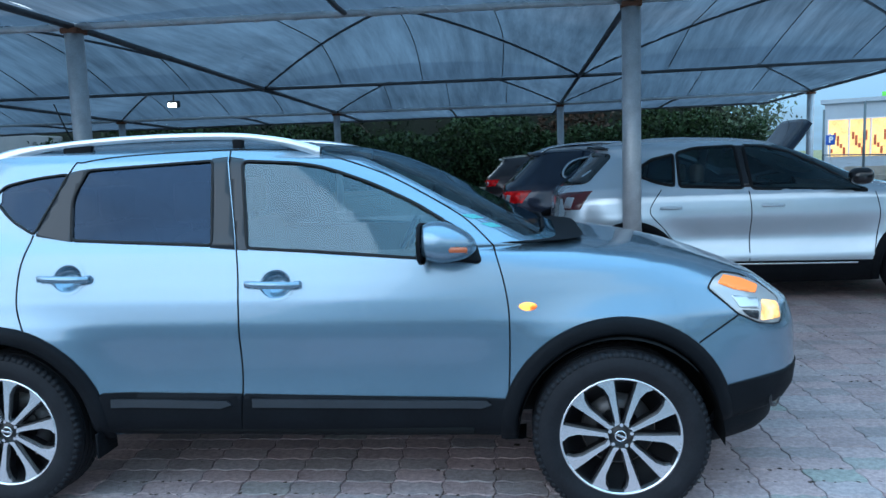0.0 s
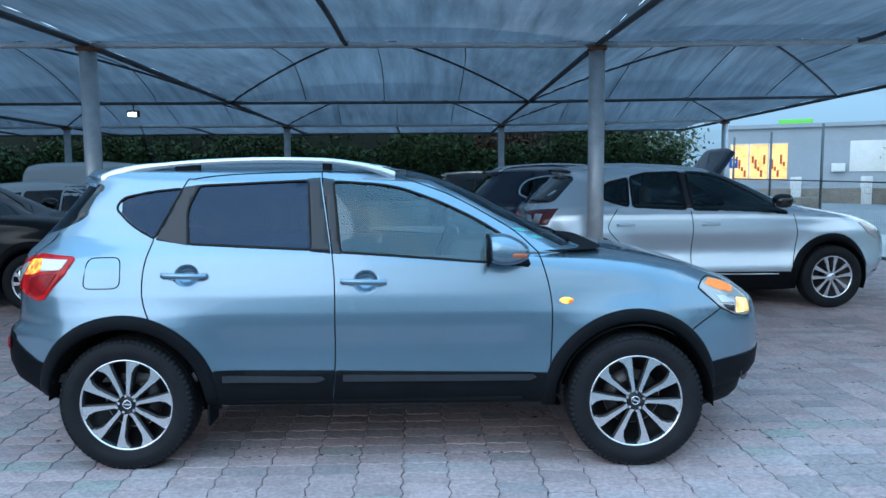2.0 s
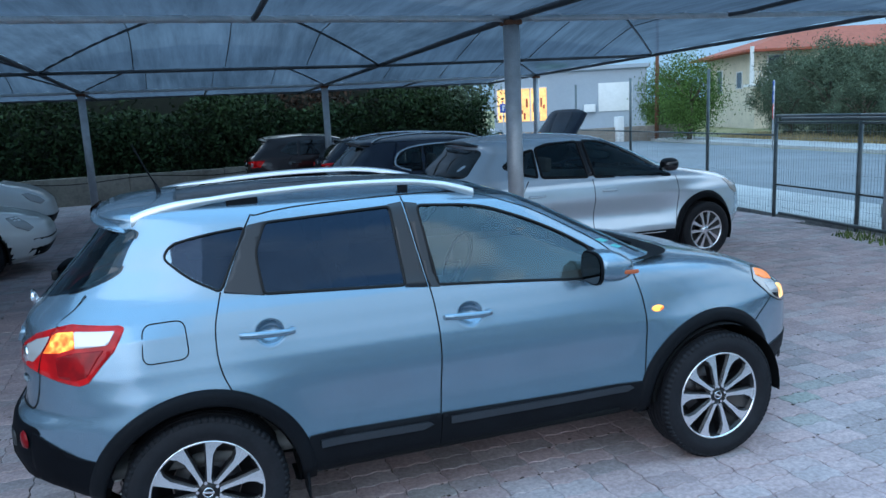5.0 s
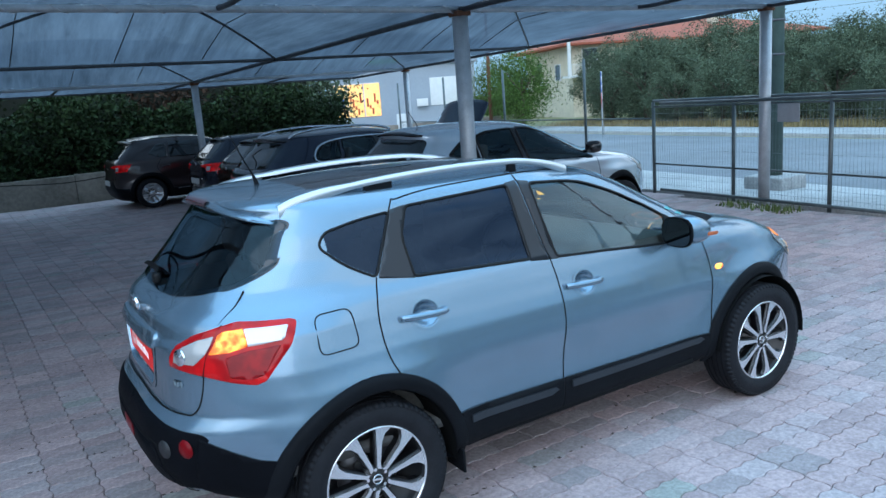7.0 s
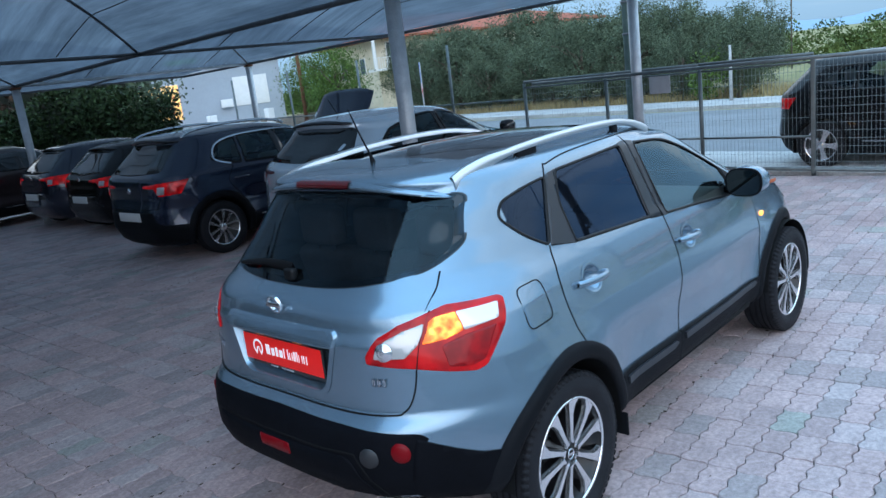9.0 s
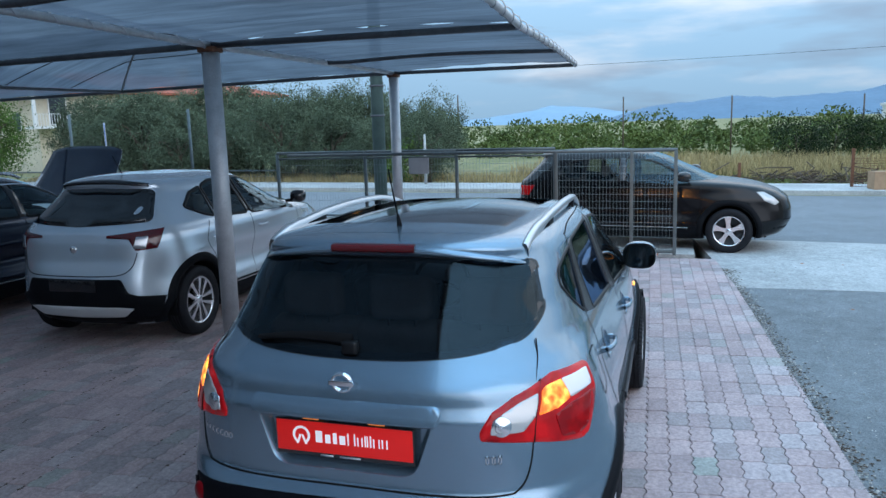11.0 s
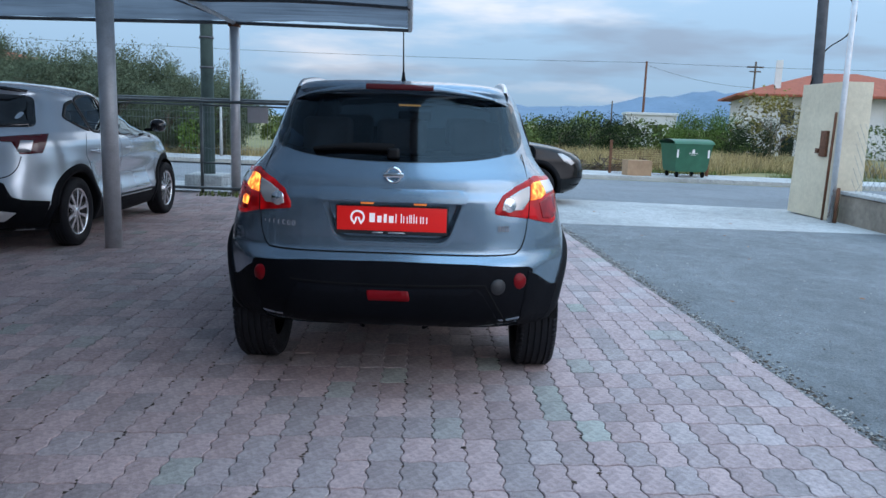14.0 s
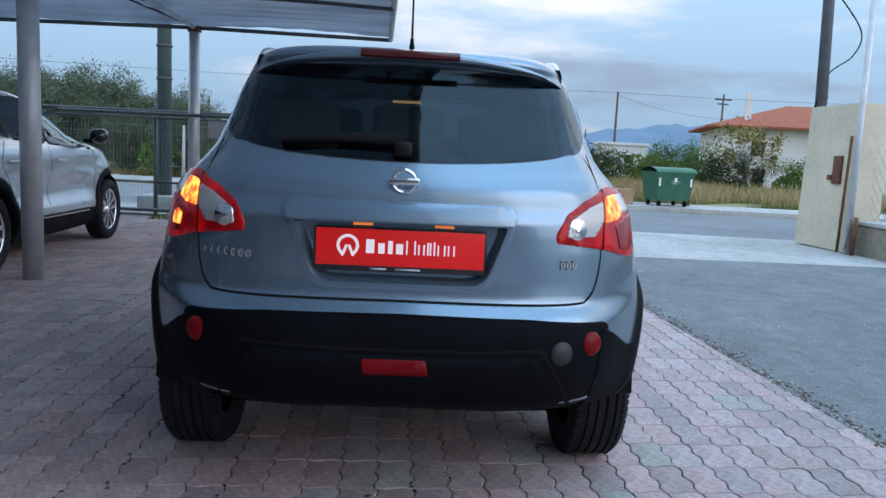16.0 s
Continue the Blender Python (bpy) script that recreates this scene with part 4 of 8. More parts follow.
# faint emission is added so that the plate and its print look lit
M_PLATE = mat("plate_red_glow", (0.75, 0.012, 0.010), 0.35, emit=(1.0, 0.03, 0.02), power=0.12)
M_PLATEWHITE = mat("plate_white_glow", (0.85, 0.85, 0.85), 0.4, emit=(1, 0.95, 0.95), power=0.25)
M_WARM = mat("bulb_warm", (0.9, 0.7, 0.4), 0.3, emit=(1.0, 0.55, 0.16), power=1.5)
M_SEAT = mat("seat_cloth", (0.15, 0.145, 0.135), 0.9, scale=8, vary=0.2)
M_TRIM = mat("cabin_trim", (0.13, 0.13, 0.128), 0.8, scale=6, vary=0.2)
M_LINER = mat("headliner", (0.60, 0.60, 0.57), 0.95, scale=5, vary=0.05)


def writing(name, text, size, material, parent, m, depth=0.002, label="", bold=0.0, space=1.0):
    c = bpy.data.curves.new(name, "FONT")
    c.body, c.size, c.extrude, c.offset, c.space_character = text, size, depth, bold, space
    c.align_x, c.align_y = "CENTER", "CENTER"
    tmp = bpy.data.objects.new(name, c)
    scene.collection.objects.link(tmp)
    dg = bpy.context.evaluated_depsgraph_get()
    me = bpy.data.meshes.new_from_object(tmp.evaluated_get(dg))
    bpy.data.objects.remove(tmp)
    me.materials.clear()
    me.materials.append(material)
    ob = new(name, me)
    ob.parent = parent
    ob.matrix_local = m
    if label:
        ob["label"] = label
    return ob




def seat(parent, x, y, high=0.0):
    b = bmesh.new()
    box(b, x + 0.02, y, 0.55, 0.50, 0.50, 0.16, 0.06, seg=3)
    part("seat_cushion", b, M_SEAT, parent)
    b = bmesh.new()
    box(b, 0, 0, 0.30, 0.13, 0.47, 0.62, 0.055, seg=3)
    bmesh.ops.transform(b, matrix=Matrix.Translation((x - 0.24, y, 0.58)) @ Matrix.Rotation(radians(-16), 4, "Y"), verts=b.verts)
    part("seat_back", b, M_SEAT, parent)
    b = bmesh.new()
    box(b, x - 0.44, y, 1.30 + high, 0.10, 0.27, 0.19, 0.045, seg=3)
    for s in (-0.06, 0.06):
        tube(b, [(x - 0.435, y + s, 1.14), (x - 0.44, y + s, 1.25 + high)], 0.007, 6)
    part("headrest", b, M_SEAT, parent)


def hero_car():
    S = HERO
    car = thing("crossover_car", "metallic blue-grey crossover car with black cladding, hazard lights on", "car")
    b = bmesh.new()
    S.mesh(b, 0.0155, hero_keep)
    body = part("body", b, M_PAINT, car, "metallic blue-grey painted body")
    # glazing
    for side in (-1, 1):
        for nm, o, mt, lb in (("front_side_window", WIN_FRONT, M_GLASS, "clear side window"), ("rear_side_window", WIN_REAR, M_GLASSDARK, "dark privacy glass"), ("quarter_window", WIN_QUARTER, M_GLASSDARK, "dark privacy quarter glass")):
            g = part(nm, side_patch(S, shrink(o, -0.006), side, -0.0035, 0.06, 0), mt, car, lb, away=(0.8, 0, 0.9))
            g.visible_shadow = False
        # thin black seals round each pane
        for o, d in ((WIN_FRONT, 0.009), (WIN_REAR, 0.009), (WIN_QUARTER, 0.006)):
            part("window_seal", ring_patch(S, shrink(o, -0.006), shrink(o, d * 0.55), side, 0.0048, thick=0.008), M_SEAL, car, "black window seal")
        part("pillar_trim", side_patch(S, rounded([(0.146, 1.184), (0.324, 1.156), (0.305, 1.34), (0.362, 1.469), (0.275, 1.456)], 0.010), side, 0.0032, 0.03, 0.008), M_PILLAR, car, "black rear pillar trim")
        part("pillar_trim", side_patch(S, [(0.950, 1.121), (1.060, 1.110), (0.992, 1.500), (0.924, 1.494)], side, 0.0032, 0.03, 0.008), M_PILLAR, car, "black middle pillar trim")
        part("pillar_trim", side_patch(S, [(1.070, 1.110), (1.118, 1.106), (1.068, 1.488), (1.002, 1.499)], side, 0.0032, 0.03, 0.008), M_PILLAR, car, "black middle pillar trim")
        part("mirror_triangle", side_patch(S, rounded([(1.925, 1.054), (2.080, 1.032), (2.095, 1.045), (2.065, 1.125), (2.012, 1.166), (1.940, 1.208)], 0.012), side, 0.006), M_PLASTIC, car, "black mirror mount")
        # shut lines
        for line in (
            spline([(0.997, 1.524), (1.030, 1.33), (1.066, 1.112), (1.080, 1.00), (1.086, 0.86), (1.083, 0.70), (1.076, 0.52), (1.054, 0.335)], 12, False),
            spline([(2.140, 1.100), (2.178, 0.97), (2.198, 0.85), (2.200, 0.70), (2.190, 0.50), (2.160, 0.335)], 12, False),
            spline([(0.136, 1.188), (0.103, 1.065), (0.097, 0.955), (0.110, 0.865), (0.140, 0.79)], 12, False),
            spline([(0.150, 1.205), (0.280, 1.470), (0.330, 1.497), (0.55, 1.520), (0.996, 1.529), (1.25, 1.520), (1.40, 1.498), (1.55, 1.452), (1.72, 1.382), (1.96, 1.248), (2.05, 1.185), (2.140, 1.100)], 10, False),
            spline([(2.955, 0.690), (3.04, 0.738), (3.127, 0.786)], 6, False),
        ):
            part("shut_line", strip(S, line, 0.006, side, 0.003), M_GAP, car, "dark gap between panels")
        part("shut_line", strip(S, rounded([(-0.188, 1.097), (-0.022, 1.099), (-0.014, 0.944), (-0.197, 0.944)], 0.04, 6) + rounded([(-0.188, 1.097), (-0.022, 1.099), (-0.014, 0.944), (-0.197, 0.944)], 0.04, 6)[:1], 0.005, side, 0.003), M_GAP, car) if side < 0 else None
        # black cladding: sills, arches, bumper corners
        for nm, o in (("sill_rear", rounded([(0.43, 0.36), (0.452, 0.512), (1.077, 0.505), (1.056, 0.312), (0.52, 0.312)], 0.01)),
                      ("sill_front", rounded([(1.060, 0.312), (1.081, 0.505), (2.185, 0.484), (2.15, 0.312)], 0.01))):
            part(nm, side_patch(S, o, side, 0.012, 0.03, 0.03), M_PLASTIC, car, "black plastic sill cladding")
        b = bmesh.new()
        for x0, x1, xa, xb in ((0.50, 0.95, 0.98, 1.03), (1.12, 2.06, 2.08, 2.12)):
            o = [(x0, 0.452), (xa, 0.446), (xb, 0.462), (xb - 0.02, 0.478), (x0, 0.487)]
            bb = side_patch(S, o, side, 0.022, 0.06, 0.02)
            me = bpy.data.meshes.new("t")
            bb.to_mesh(me)
            b.from_mesh(me)
            bb.free()
        part("sill_moulding", b, M_MOULD, car, "raised black moulding strip", smooth=False)
        for h in (0.0, 2.63):
            a0, a1 = (-20, 205) if h == 0 else (-24, 203)
            r0, r1 = 0.478, 0.405
            rows = []
            b = bmesh.new()
            for k in range(61):
                a = radians(a0 + (a1 - a0) * k / 60)
                line = []
                for f, o in ((0, 0.0), (0.05, 0.014), (0.35, 0.020), (0.75, 0.020), (0.95, 0.014), (1.0, 0.0), (1.0, -0.05), (1.02, -0.16)):
                    r = r0 + (r1 - r0) * f
                    x, z = h + r * math.cos(a), 0.335 + r * math.sin(a)
                    z = max(z, 0.30)
                    line.append((x, side * (S.flank(x, max(z, 0.315)) + o), z))
                rows.append(line)
            sheet(b, rows)
            part("arch_cladding", b, M_PLASTIC, car, "black plastic wheel-arch cladding")
            # wheel house
            b = bmesh.new()
            sheet(b, [[(h + 0.40 * math.cos(radians(a)), side * y, 0.335 + 0.40 * math.sin(radians(a))) for y in (0.86, 0.5)] for a in range(-4, 185, 9)])
            part("wheel_house", b, M_GAP, car, "dark wheel housing")
            b = bmesh.new()
            vs = [b.verts.new((h + 0.42 * math.cos(radians(a)), side * 0.52, 0.335 + 0.42 * math.sin(radians(a)))) for a in range(-4, 185, 9)]
            b.faces.new(vs)
            part("wheel_house", b, M_GAP, car, "dark wheel housing")
            # mud flap
        b = bmesh.new()
        box(b, 0.43, side * 0.80, 0.285, 0.012, 0.15, 0.11, 0.004)
        part("mud_flap", b, M_PLASTIC, car, "black rubber mud flap")
        part("bumper_front", side_patch(S, rounded([(2.97, 0.315), (3.10, 0.312), (3.22, 0.318), (3.30, 0.335), (3.36, 0.37), (3.40, 0.42), (3.43, 0.47), (3.43, 0.525), (3.25, 0.515), (3.055, 0.500), (3.06, 0.44), (3.04, 0.36)], 0.02), side, 0.007, 0.025), M_PLASTIC, car, "black plastic front bumper corner")
        b = lathe([(0.002, 0.012), (0.035, 0.006), (0.042, -0.002), (0.052, -0.004), (0.055, 0.006)], 28)
        bmesh.ops.transform(b, matrix=Matrix.Translation((S.nose(0.53, 0.41) - 0.004, side * 0.53, 0.41)) @ Matrix.Rotation(radians(52 if side < 0 else 128), 4, "Z"), verts=b.verts)
        part("fog_lamp", b, M_GLOSSBLACK, car, "round fog lamp in a black bezel")
        # lamps on the flank
        whole = rounded([(3.006, 0.898), (3.040, 0.932), (3.090, 0.944), (3.180, 0.922), (3.262, 0.884), (3.330, 0.828), (3.338, 0.745), (3.315, 0.728), (3.217, 0.745), (3.127, 0.790)], 0.014)
        lamp = part("headlamp", side_patch(S, whole, side, 0.003, 0.016), M_LAMPWHITE, car, "clear headlamp with lit amber turn signal")
        part("lamp_gasket", ring_patch(S, shrink(whole, -0.004), shrink(whole, 0.002), side, 0.004), M_SEAL, lamp, "black gasket round the lamp")
        part("turn_signal", side_patch(S, rounded([(3.052, 0.912), (3.092, 0.936), (3.175, 0.914), (3.250, 0.880), (3.222, 0.856), (3.120, 0.882)], 0.008), side, 0.006, 0.016), M_AMBERSOFT, lamp, "amber reflector")
        part("bulb_glow", side_patch(S, rounded([(3.240, 0.832), (3.322, 0.812), (3.330, 0.748), (3.225, 0.752)], 0.014), side, 0.006, 0.016), M_BULB, lamp, "lit warm bulb")
        part("reflector", side_patch(S, rounded([(3.105, 0.862), (3.228, 0.838), (3.222, 0.800), (3.135, 0.815)], 0.008), side, 0.006, 0.016), M_SILVER, lamp, "bright reflector bowl")
        part("lamp_inner", side_patch(S, rounded([(3.140, 0.805), (3.220, 0.792), (3.216, 0.757), (3.175, 0.772)], 0.008), side, 0.006, 0.016), M_GLOSSBLACK, lamp, "dark inner lamp housing")
        b = bmesh.new()
        bmesh.ops.create_uvsphere(b, u_segments=20, v_segments=10, radius=1, matrix=Matrix.Translation((2.275, side * S.flank(2.275, 0.86), 0.860)) @ Matrix.Diagonal((0.037, 0.012, 0.017, 1)))
        part("side_repeater", b, M_AMBERHOT, car, "lit amber side repeater")
        # door handles: a cup behind a bar
        for hx, hz in HANDLES:
            hd = new("door_handle")
            hd.parent = car
            b = bmesh.new()
            rows = []
            for f, d in ((1.34, 0.0022), (1.18, 0.0026), (1.04, 0.0022), (0.95, -0.004), (0.80, -0.018), (0.60, -0.028), (0.35, -0.034), (0.02, -0.036)):
                ring = []
                for k in range(33):
                    a = 2 * math.pi * k / 32
                    x, z = hx + 0.012 + 0.060 * f * math.cos(a), hz - 0.002 + 0.052 * f * math.sin(a)
                    ring.append((x, side * (S.flank(x, z) + d), z))
                rows.append(ring)
            sheet(b, rows)
            part("cup", b, M_PAINT, hd, "hollow behind the handle", away=(hx, 0, hz))
            b = bmesh.new()
            rows = []
            for k in range(13):
                t = k / 12
                x = hx - 0.118 + 0.236 * t
                o = 0.016 + 0.026 * math.sin(math.pi * min(1, max(0, t))) ** 0.5
                hh = 0.0155 - 0.004 * abs(2 * t - 1) ** 3
                z = hz - 0.008 * (t - 0.5)
                yy = S.flank(x, z)
                rows.append([(x, side * (yy + o + dy), z + dz) for dy, dz in ((-0.006, hh), (0.004, hh * 0.8), (0.007, 0), (0.004, -hh * 0.8), (-0.006, -hh), (-0.012, 0), (-0.006, hh))])
            sheet(b, rows)
            for r_ in (rows[0], rows[-1]):
                b.faces.new([b.verts.new(p) for p in r_[:-1]])
            for xx in (hx - 0.105, hx + 0.105):
                box(b, xx, side * (S.flank(xx, hz) + 0.008), hz, 0.026, 0.03, 0.024, 0.005)
            part("grip", b, M_PAINT, hd, "body-coloured door grip")
        # wing mirror
        mir = new("wing_mirror")
        mir.parent = car
        b = bmesh.new()
        bmesh.ops.create_uvsphere(b, u_segments=32, v_segments=20, radius=1)
        for v in b.verts:
            c = v.co
            k = 1 - 0.22 * max(0, c.x) ** 2
            sgn = [math.copysign(abs(q) ** 0.82, q) for q in c]
            v.co = Vector((max(1.868, 1.955 + 0.125 * sgn[0]), side * (0.872 + 0.105 * sgn[1] * k), 1.125 + (0.086 if c.z > 0 else 0.072) * sgn[2] * (1 - 0.30 * max(0, sgn[0])) - 0.012 * sgn[0]))
        part("mirror_shell", b, M_PAINT, mir, "blue-grey mirror housing")
        for nm, f, x0, mt, lb in (("mirror_rim", 1.20, 1.866, M_PLASTIC, "black mirror rim"), ("mirror_glass", 1.08, 1.860, M_MIRROR, "mirror glass")):
            b = bmesh.new()
            o = [(x0 - 0.006, side * (0.872 + 0.085 * f * math.copysign(abs(math.cos(a)) ** 0.7, math.cos(a))), 1.128 + 0.068 * f * math.copysign(abs(math.sin(a)) ** 0.7, math.sin(a))) for a in [2 * math.pi * k / 40 for k in range(40)]]
            q = [(p[0] + 0.012, p[1], p[2]) for p in o]
            sheet(b, [o + o[:1], q + q[:1]])
            b.faces.new([b.verts.new(p) for p in o])
            part(nm, b, mt, mir, lb, smooth=False)
        b = bmesh.new()
        box(b, 1.985, side * 0.785, 1.075, 0.13, 0.11, 0.035, 0.012)
        part("mirror_arm", b, M_PLASTIC, mir, "black mirror arm")
        b = bmesh.new()
        rows = []
        for k in range(9):
            t = k / 8
            a = radians(-70 + 80 * t)
            x, y = 1.965 + 0.108 * math.sin(a + 0.75), 0.884 + 0.098 * math.cos(a * 0.8)
            rows.append([(x, side * y, 1.102), (x + 0.003, side * (y + 0.005), 1.112), (x, side * y, 1.122)])
        sheet(b, rows)
        part("mirror_repeater", b, M_AMBEROFF, mir, "amber repeater strip")
        # roof rail
        b = bmesh.new()
        prof = spline([(-0.20, 1.486), (-0.12, 1.520), (0.03, 1.556), (0.28, 1.582), (0.65, 1.595), (1.00, 1.588), (1.18, 1.565), (1.30, 1.534), (1.385, 1.503)], 6, False)
        yof = lambda x: 0.545 + 0.02 * math.sin(math.pi * (x + 0.2) / 1.67) - 0.02 * max(0, x - 0.9)
        rows = []
        for i, (x, z) in enumerate(prof):
            t = (x + 0.20) / 1.67
            hh = 0.016 + 0.026 * max(0, 1 - t / 0.20) + 0.010 * max(0, (t - 0.80) / 0.15)
            ww = 0.018
            y = yof(x)
            rows.append([(x, side * (y + dy * ww), z + dz * hh) for dy, dz in ((-1, -0.7), (-0.9, 0.5), (-0.4, 1), (0.4, 1), (0.9, 0.5), (1, -0.7), (0, -1), (-1, -0.7))])
        sheet(b, rows)
        part("roof_rail", b, M_SILVER, car, "silver curved roof rail")
        for x in (0.27, 1.02):
            b = bmesh.new()
            box(b, x, side * yof(x), 1.552, 0.05 if x > 0.3 else 0.14, 0.026, 0.070, 0.01)
            part("rail_foot", b, M_PLASTIC, car, "black rail foot")
    # windscreen, roof glass, tail glass
    b = bmesh.new()
    rows = []
    for k in range(17):
        z = 1.108 + (1.54 - 1.108) * k / 16
        w = S.row(z)[2] * 0.885
        rows.append([(S.nose(w * (2 * j / 24 - 1), z) + 0.002, w * (2 * j / 24 - 1), z) for j in range(25)])
    sheet(b, rows)
    g = part("windscreen", b, M_SCREEN, car, "clear sloping windscreen", away=(0.8, 0, 0.9))
    g.visible_shadow = False
    b = bmesh.new()
    rows = []
    for k in range(15):
        x = -0.03 + 1.22 * k / 14
        rows.append([])
        for j in range(15):
            y = 0.455 * (2 * j / 14 - 1)
            z = 1.5965 - 0.085 * (y / 0.62) ** 2 - 0.045 * ((x - 0.5) / 0.85) ** 2 + 0.003
            rows[-1].append((x, y, z))
    sheet(b, rows)
    part("glass_roof", b, M_GLOSSBLACK, car, "dark panoramic glass roof")
    g = part("tail_window", tail_patch(S, GLASS_TAIL, 0.003, 0.04, 0), M_GLASSTAIL, car, "dark tinted tail window", away=(0.8, 0, 0.9))
    g.visible_shadow = False
    part("tail_window_rim", ring_patch(S, shrink(GLASS_TAIL, -0.003), shrink(GLASS_TAIL, 0.020), out=0.0018, tail=True, rows=3, thick=0), M_GLOSSBLACK, car, "black printed glass rim")
    # spoiler lip and brake lamp
    b = bmesh.new()
    rows = []
    for j in range(49):
        y = 0.575 * (2 * j / 48 - 1)
        q = (y / 0.575) ** 2
        xb = S.tail(y, 1.50)
        zt, zl = 1.556 - 0.066 * q - 0.022 * q ** 3, 1.510 - 0.042 * q - 0.018 * q ** 3
        rows.append([(xb + 0.26, y, min(zt, hero_roof(xb + 0.26, y)) - 0.004), (xb + 0.16, y, zt + 0.002), (xb + 0.03, y, zt - 0.002), (xb - 0.030, y, zt - 0.012), (xb - 0.043, y, zt - 0.022), (xb - 0.040, y, zl + 0.008), (xb - 0.028, y, zl), (xb + 0.05, y, zl - 0.004)])
    sheet(b, rows)
    for e_ in (rows[0], rows[-1]):
        b.faces.new([b.verts.new(p) for p in e_])
    part("roof_spoiler", b, M_PAINT, car, "body-coloured roof spoiler")
    b = bmesh.new()
    rows = []
    for j in range(21):
        y = 0.17 * (2 * j / 20 - 1)
        xb = S.tail(y, 1.50) - 0.040
        rows.append([(xb + 0.02, y, 1.548), (xb - 0.004, y, 1.543), (xb - 0.009, y, 1.530), (xb - 0.004, y, 1.517), (xb + 0.02, y, 1.514)])
    sheet(b, rows)
    part("brake_lamp", b, M_REDDARK, car, "dark red high brake lamp")
    # aerial
    b = bmesh.new()
    tube(b, [(-0.10, 0, 1.572), (-0.102, 0, 1.59), (-0.113, 0, 1.625)], 0.015, 10, r2=0.006)
    tube(b, [(-0.112, 0, 1.62), (-0.15, 0, 1.70), (-0.20, 0, 1.82)], 0.0045, 6, r2=0.003)
    part("aerial", b, M_PLASTIC, car, "black roof aerial")
    # tailgate shut lines
    gate = spline([(-0.622, 1.215), (-0.642, 1.12), (-0.648, 0.92), (-0.635, 0.81), (-0.605, 0.757), (-0.55, 0.743), (-0.25, 0.742), (0, 0.743), (0.25, 0.742), (0.55, 0.743), (0.605, 0.757), (0.635, 0.81), (0.648, 0.92), (0.642, 1.12), (0.622, 1.215)], 12, False)
    part("shut_line", strip(S, gate, 0.0065, tail=True, out=0.0075), M_GAP, car, "dark gap round the tailgate")
    # tail lamps: gate piece and body piece
    for side in (-1, 1):
        U = lambda y, z: S.u_of(S.tail(-abs(y), z), -abs(y), z)
        V = lambda x, z: S.u_of(x, -S.flank(x, z), z)
        whole = [(U(0.486, 0.938), 0.938), (U(0.484, 0.968), 0.968), (U(0.519, 1.026), 1.026), (U(0.578, 1.068), 1.068), (U(0.645, 1.098), 1.098), (V(-0.48, 1.112), 1.112), (V(-0.30, 1.102), 1.102), (V(-0.285, 1.092), 1.092), (V(-0.345, 1.005), 1.005), (V(-0.44, 0.888), 0.888), (V(-0.47, 0.876), 0.876), (V(-0.53, 0.888), 0.888), (U(0.645, 0.915), 0.915)]
        lamp = part("tail_lamp", wrap_patch(S, rounded(whole, 0.012, 3), side, 0.006, 0.03, 0.02), M_RED, car, "red and clear tail lamp, amber signal lit")
        white = [(U(0.516, 0.957), 0.957), (U(0.518, 0.978), 0.978), (U(0.548, 1.018), 1.018), (U(0.595, 1.048), 1.048), (U(0.643, 1.066), 1.066), (U(0.643, 1.000), 1.000), (U(0.612, 0.957), 0.957)]
        part("reversing_lens", wrap_patch(S, rounded(white, 0.010, 3), side, 0.009, 0.015, 0.004), M_LAMPWHITE, lamp, "clear reversing lens")
        wside = [(V(-0.468, 1.086), 1.086), (V(-0.322, 1.084), 1.084), (V(-0.360, 1.036), 1.036), (V(-0.474, 1.022), 1.022)]
        part("side_lens", wrap_patch(S, rounded(wside, 0.008, 3), side, 0.009, 0.015, 0.004), M_LENS, lamp, "clear side lens")
        sig = [(U(0.652, 0.998), 0.998), (U(0.652, 1.070), 1.070), (V(-0.530, 1.080), 1.080), (V(-0.470, 1.086), 1.086), (V(-0.476, 1.022), 1.022), (V(-0.530, 1.004), 1.004)]
        part("turn_signal", wrap_patch(S, rounded(sig, 0.008, 3), side, 0.0095, 0.015, 0.004), M_AMBERHOT, lamp, "lit amber turn signal")
        if side > 0:
            low = [(V(-0.540, 0.928), 0.928), (V(-0.538, 0.965), 0.965), (V(-0.500, 0.978), 0.978), (V(-0.475, 0.965), 0.965), (V(-0.485, 0.928), 0.928)]
            part("signal_bar", wrap_patch(S, rounded(low, 0.008, 3), side, 0.0095, 0.015, 0.004), M_AMBERHOT, lamp, "lit amber bar")
        deep = [(V(-0.545, 0.984), 0.984), (V(-0.478, 1.006), 1.006), (V(-0.372, 1.018), 1.018), (V(-0.440, 0.912), 0.912), (V(-0.480, 0.898), 0.898), (V(-0.540, 0.908), 0.908)]
        part("brake_lens", wrap_patch(S, rounded(deep, 0.012, 3), side, 0.0088, 0.015, 0.004), M_REDLENS, lamp, "deep red lens")
        b = lathe([(0.0005, -0.003), (0.012, -0.006), (0.014, -0.002), (0.024, -0.005), (0.026, -0.001), (0.033, -0.004), (0.035, 0.002)], 28)
        y0 = side * 0.556
        bmesh.ops.transform(b, matrix=Matrix.Translation((S.tail(y0, 0.982) - 0.010, y0, 0.982)) @ Matrix.Rotation(radians(-90 - side * 22), 4, "Z") @ Matrix.Rotation(radians(-4), 4, "X"), verts=b.verts)
        part("lens_ring", b, M_CHROME, lamp, "ribbed round lens")
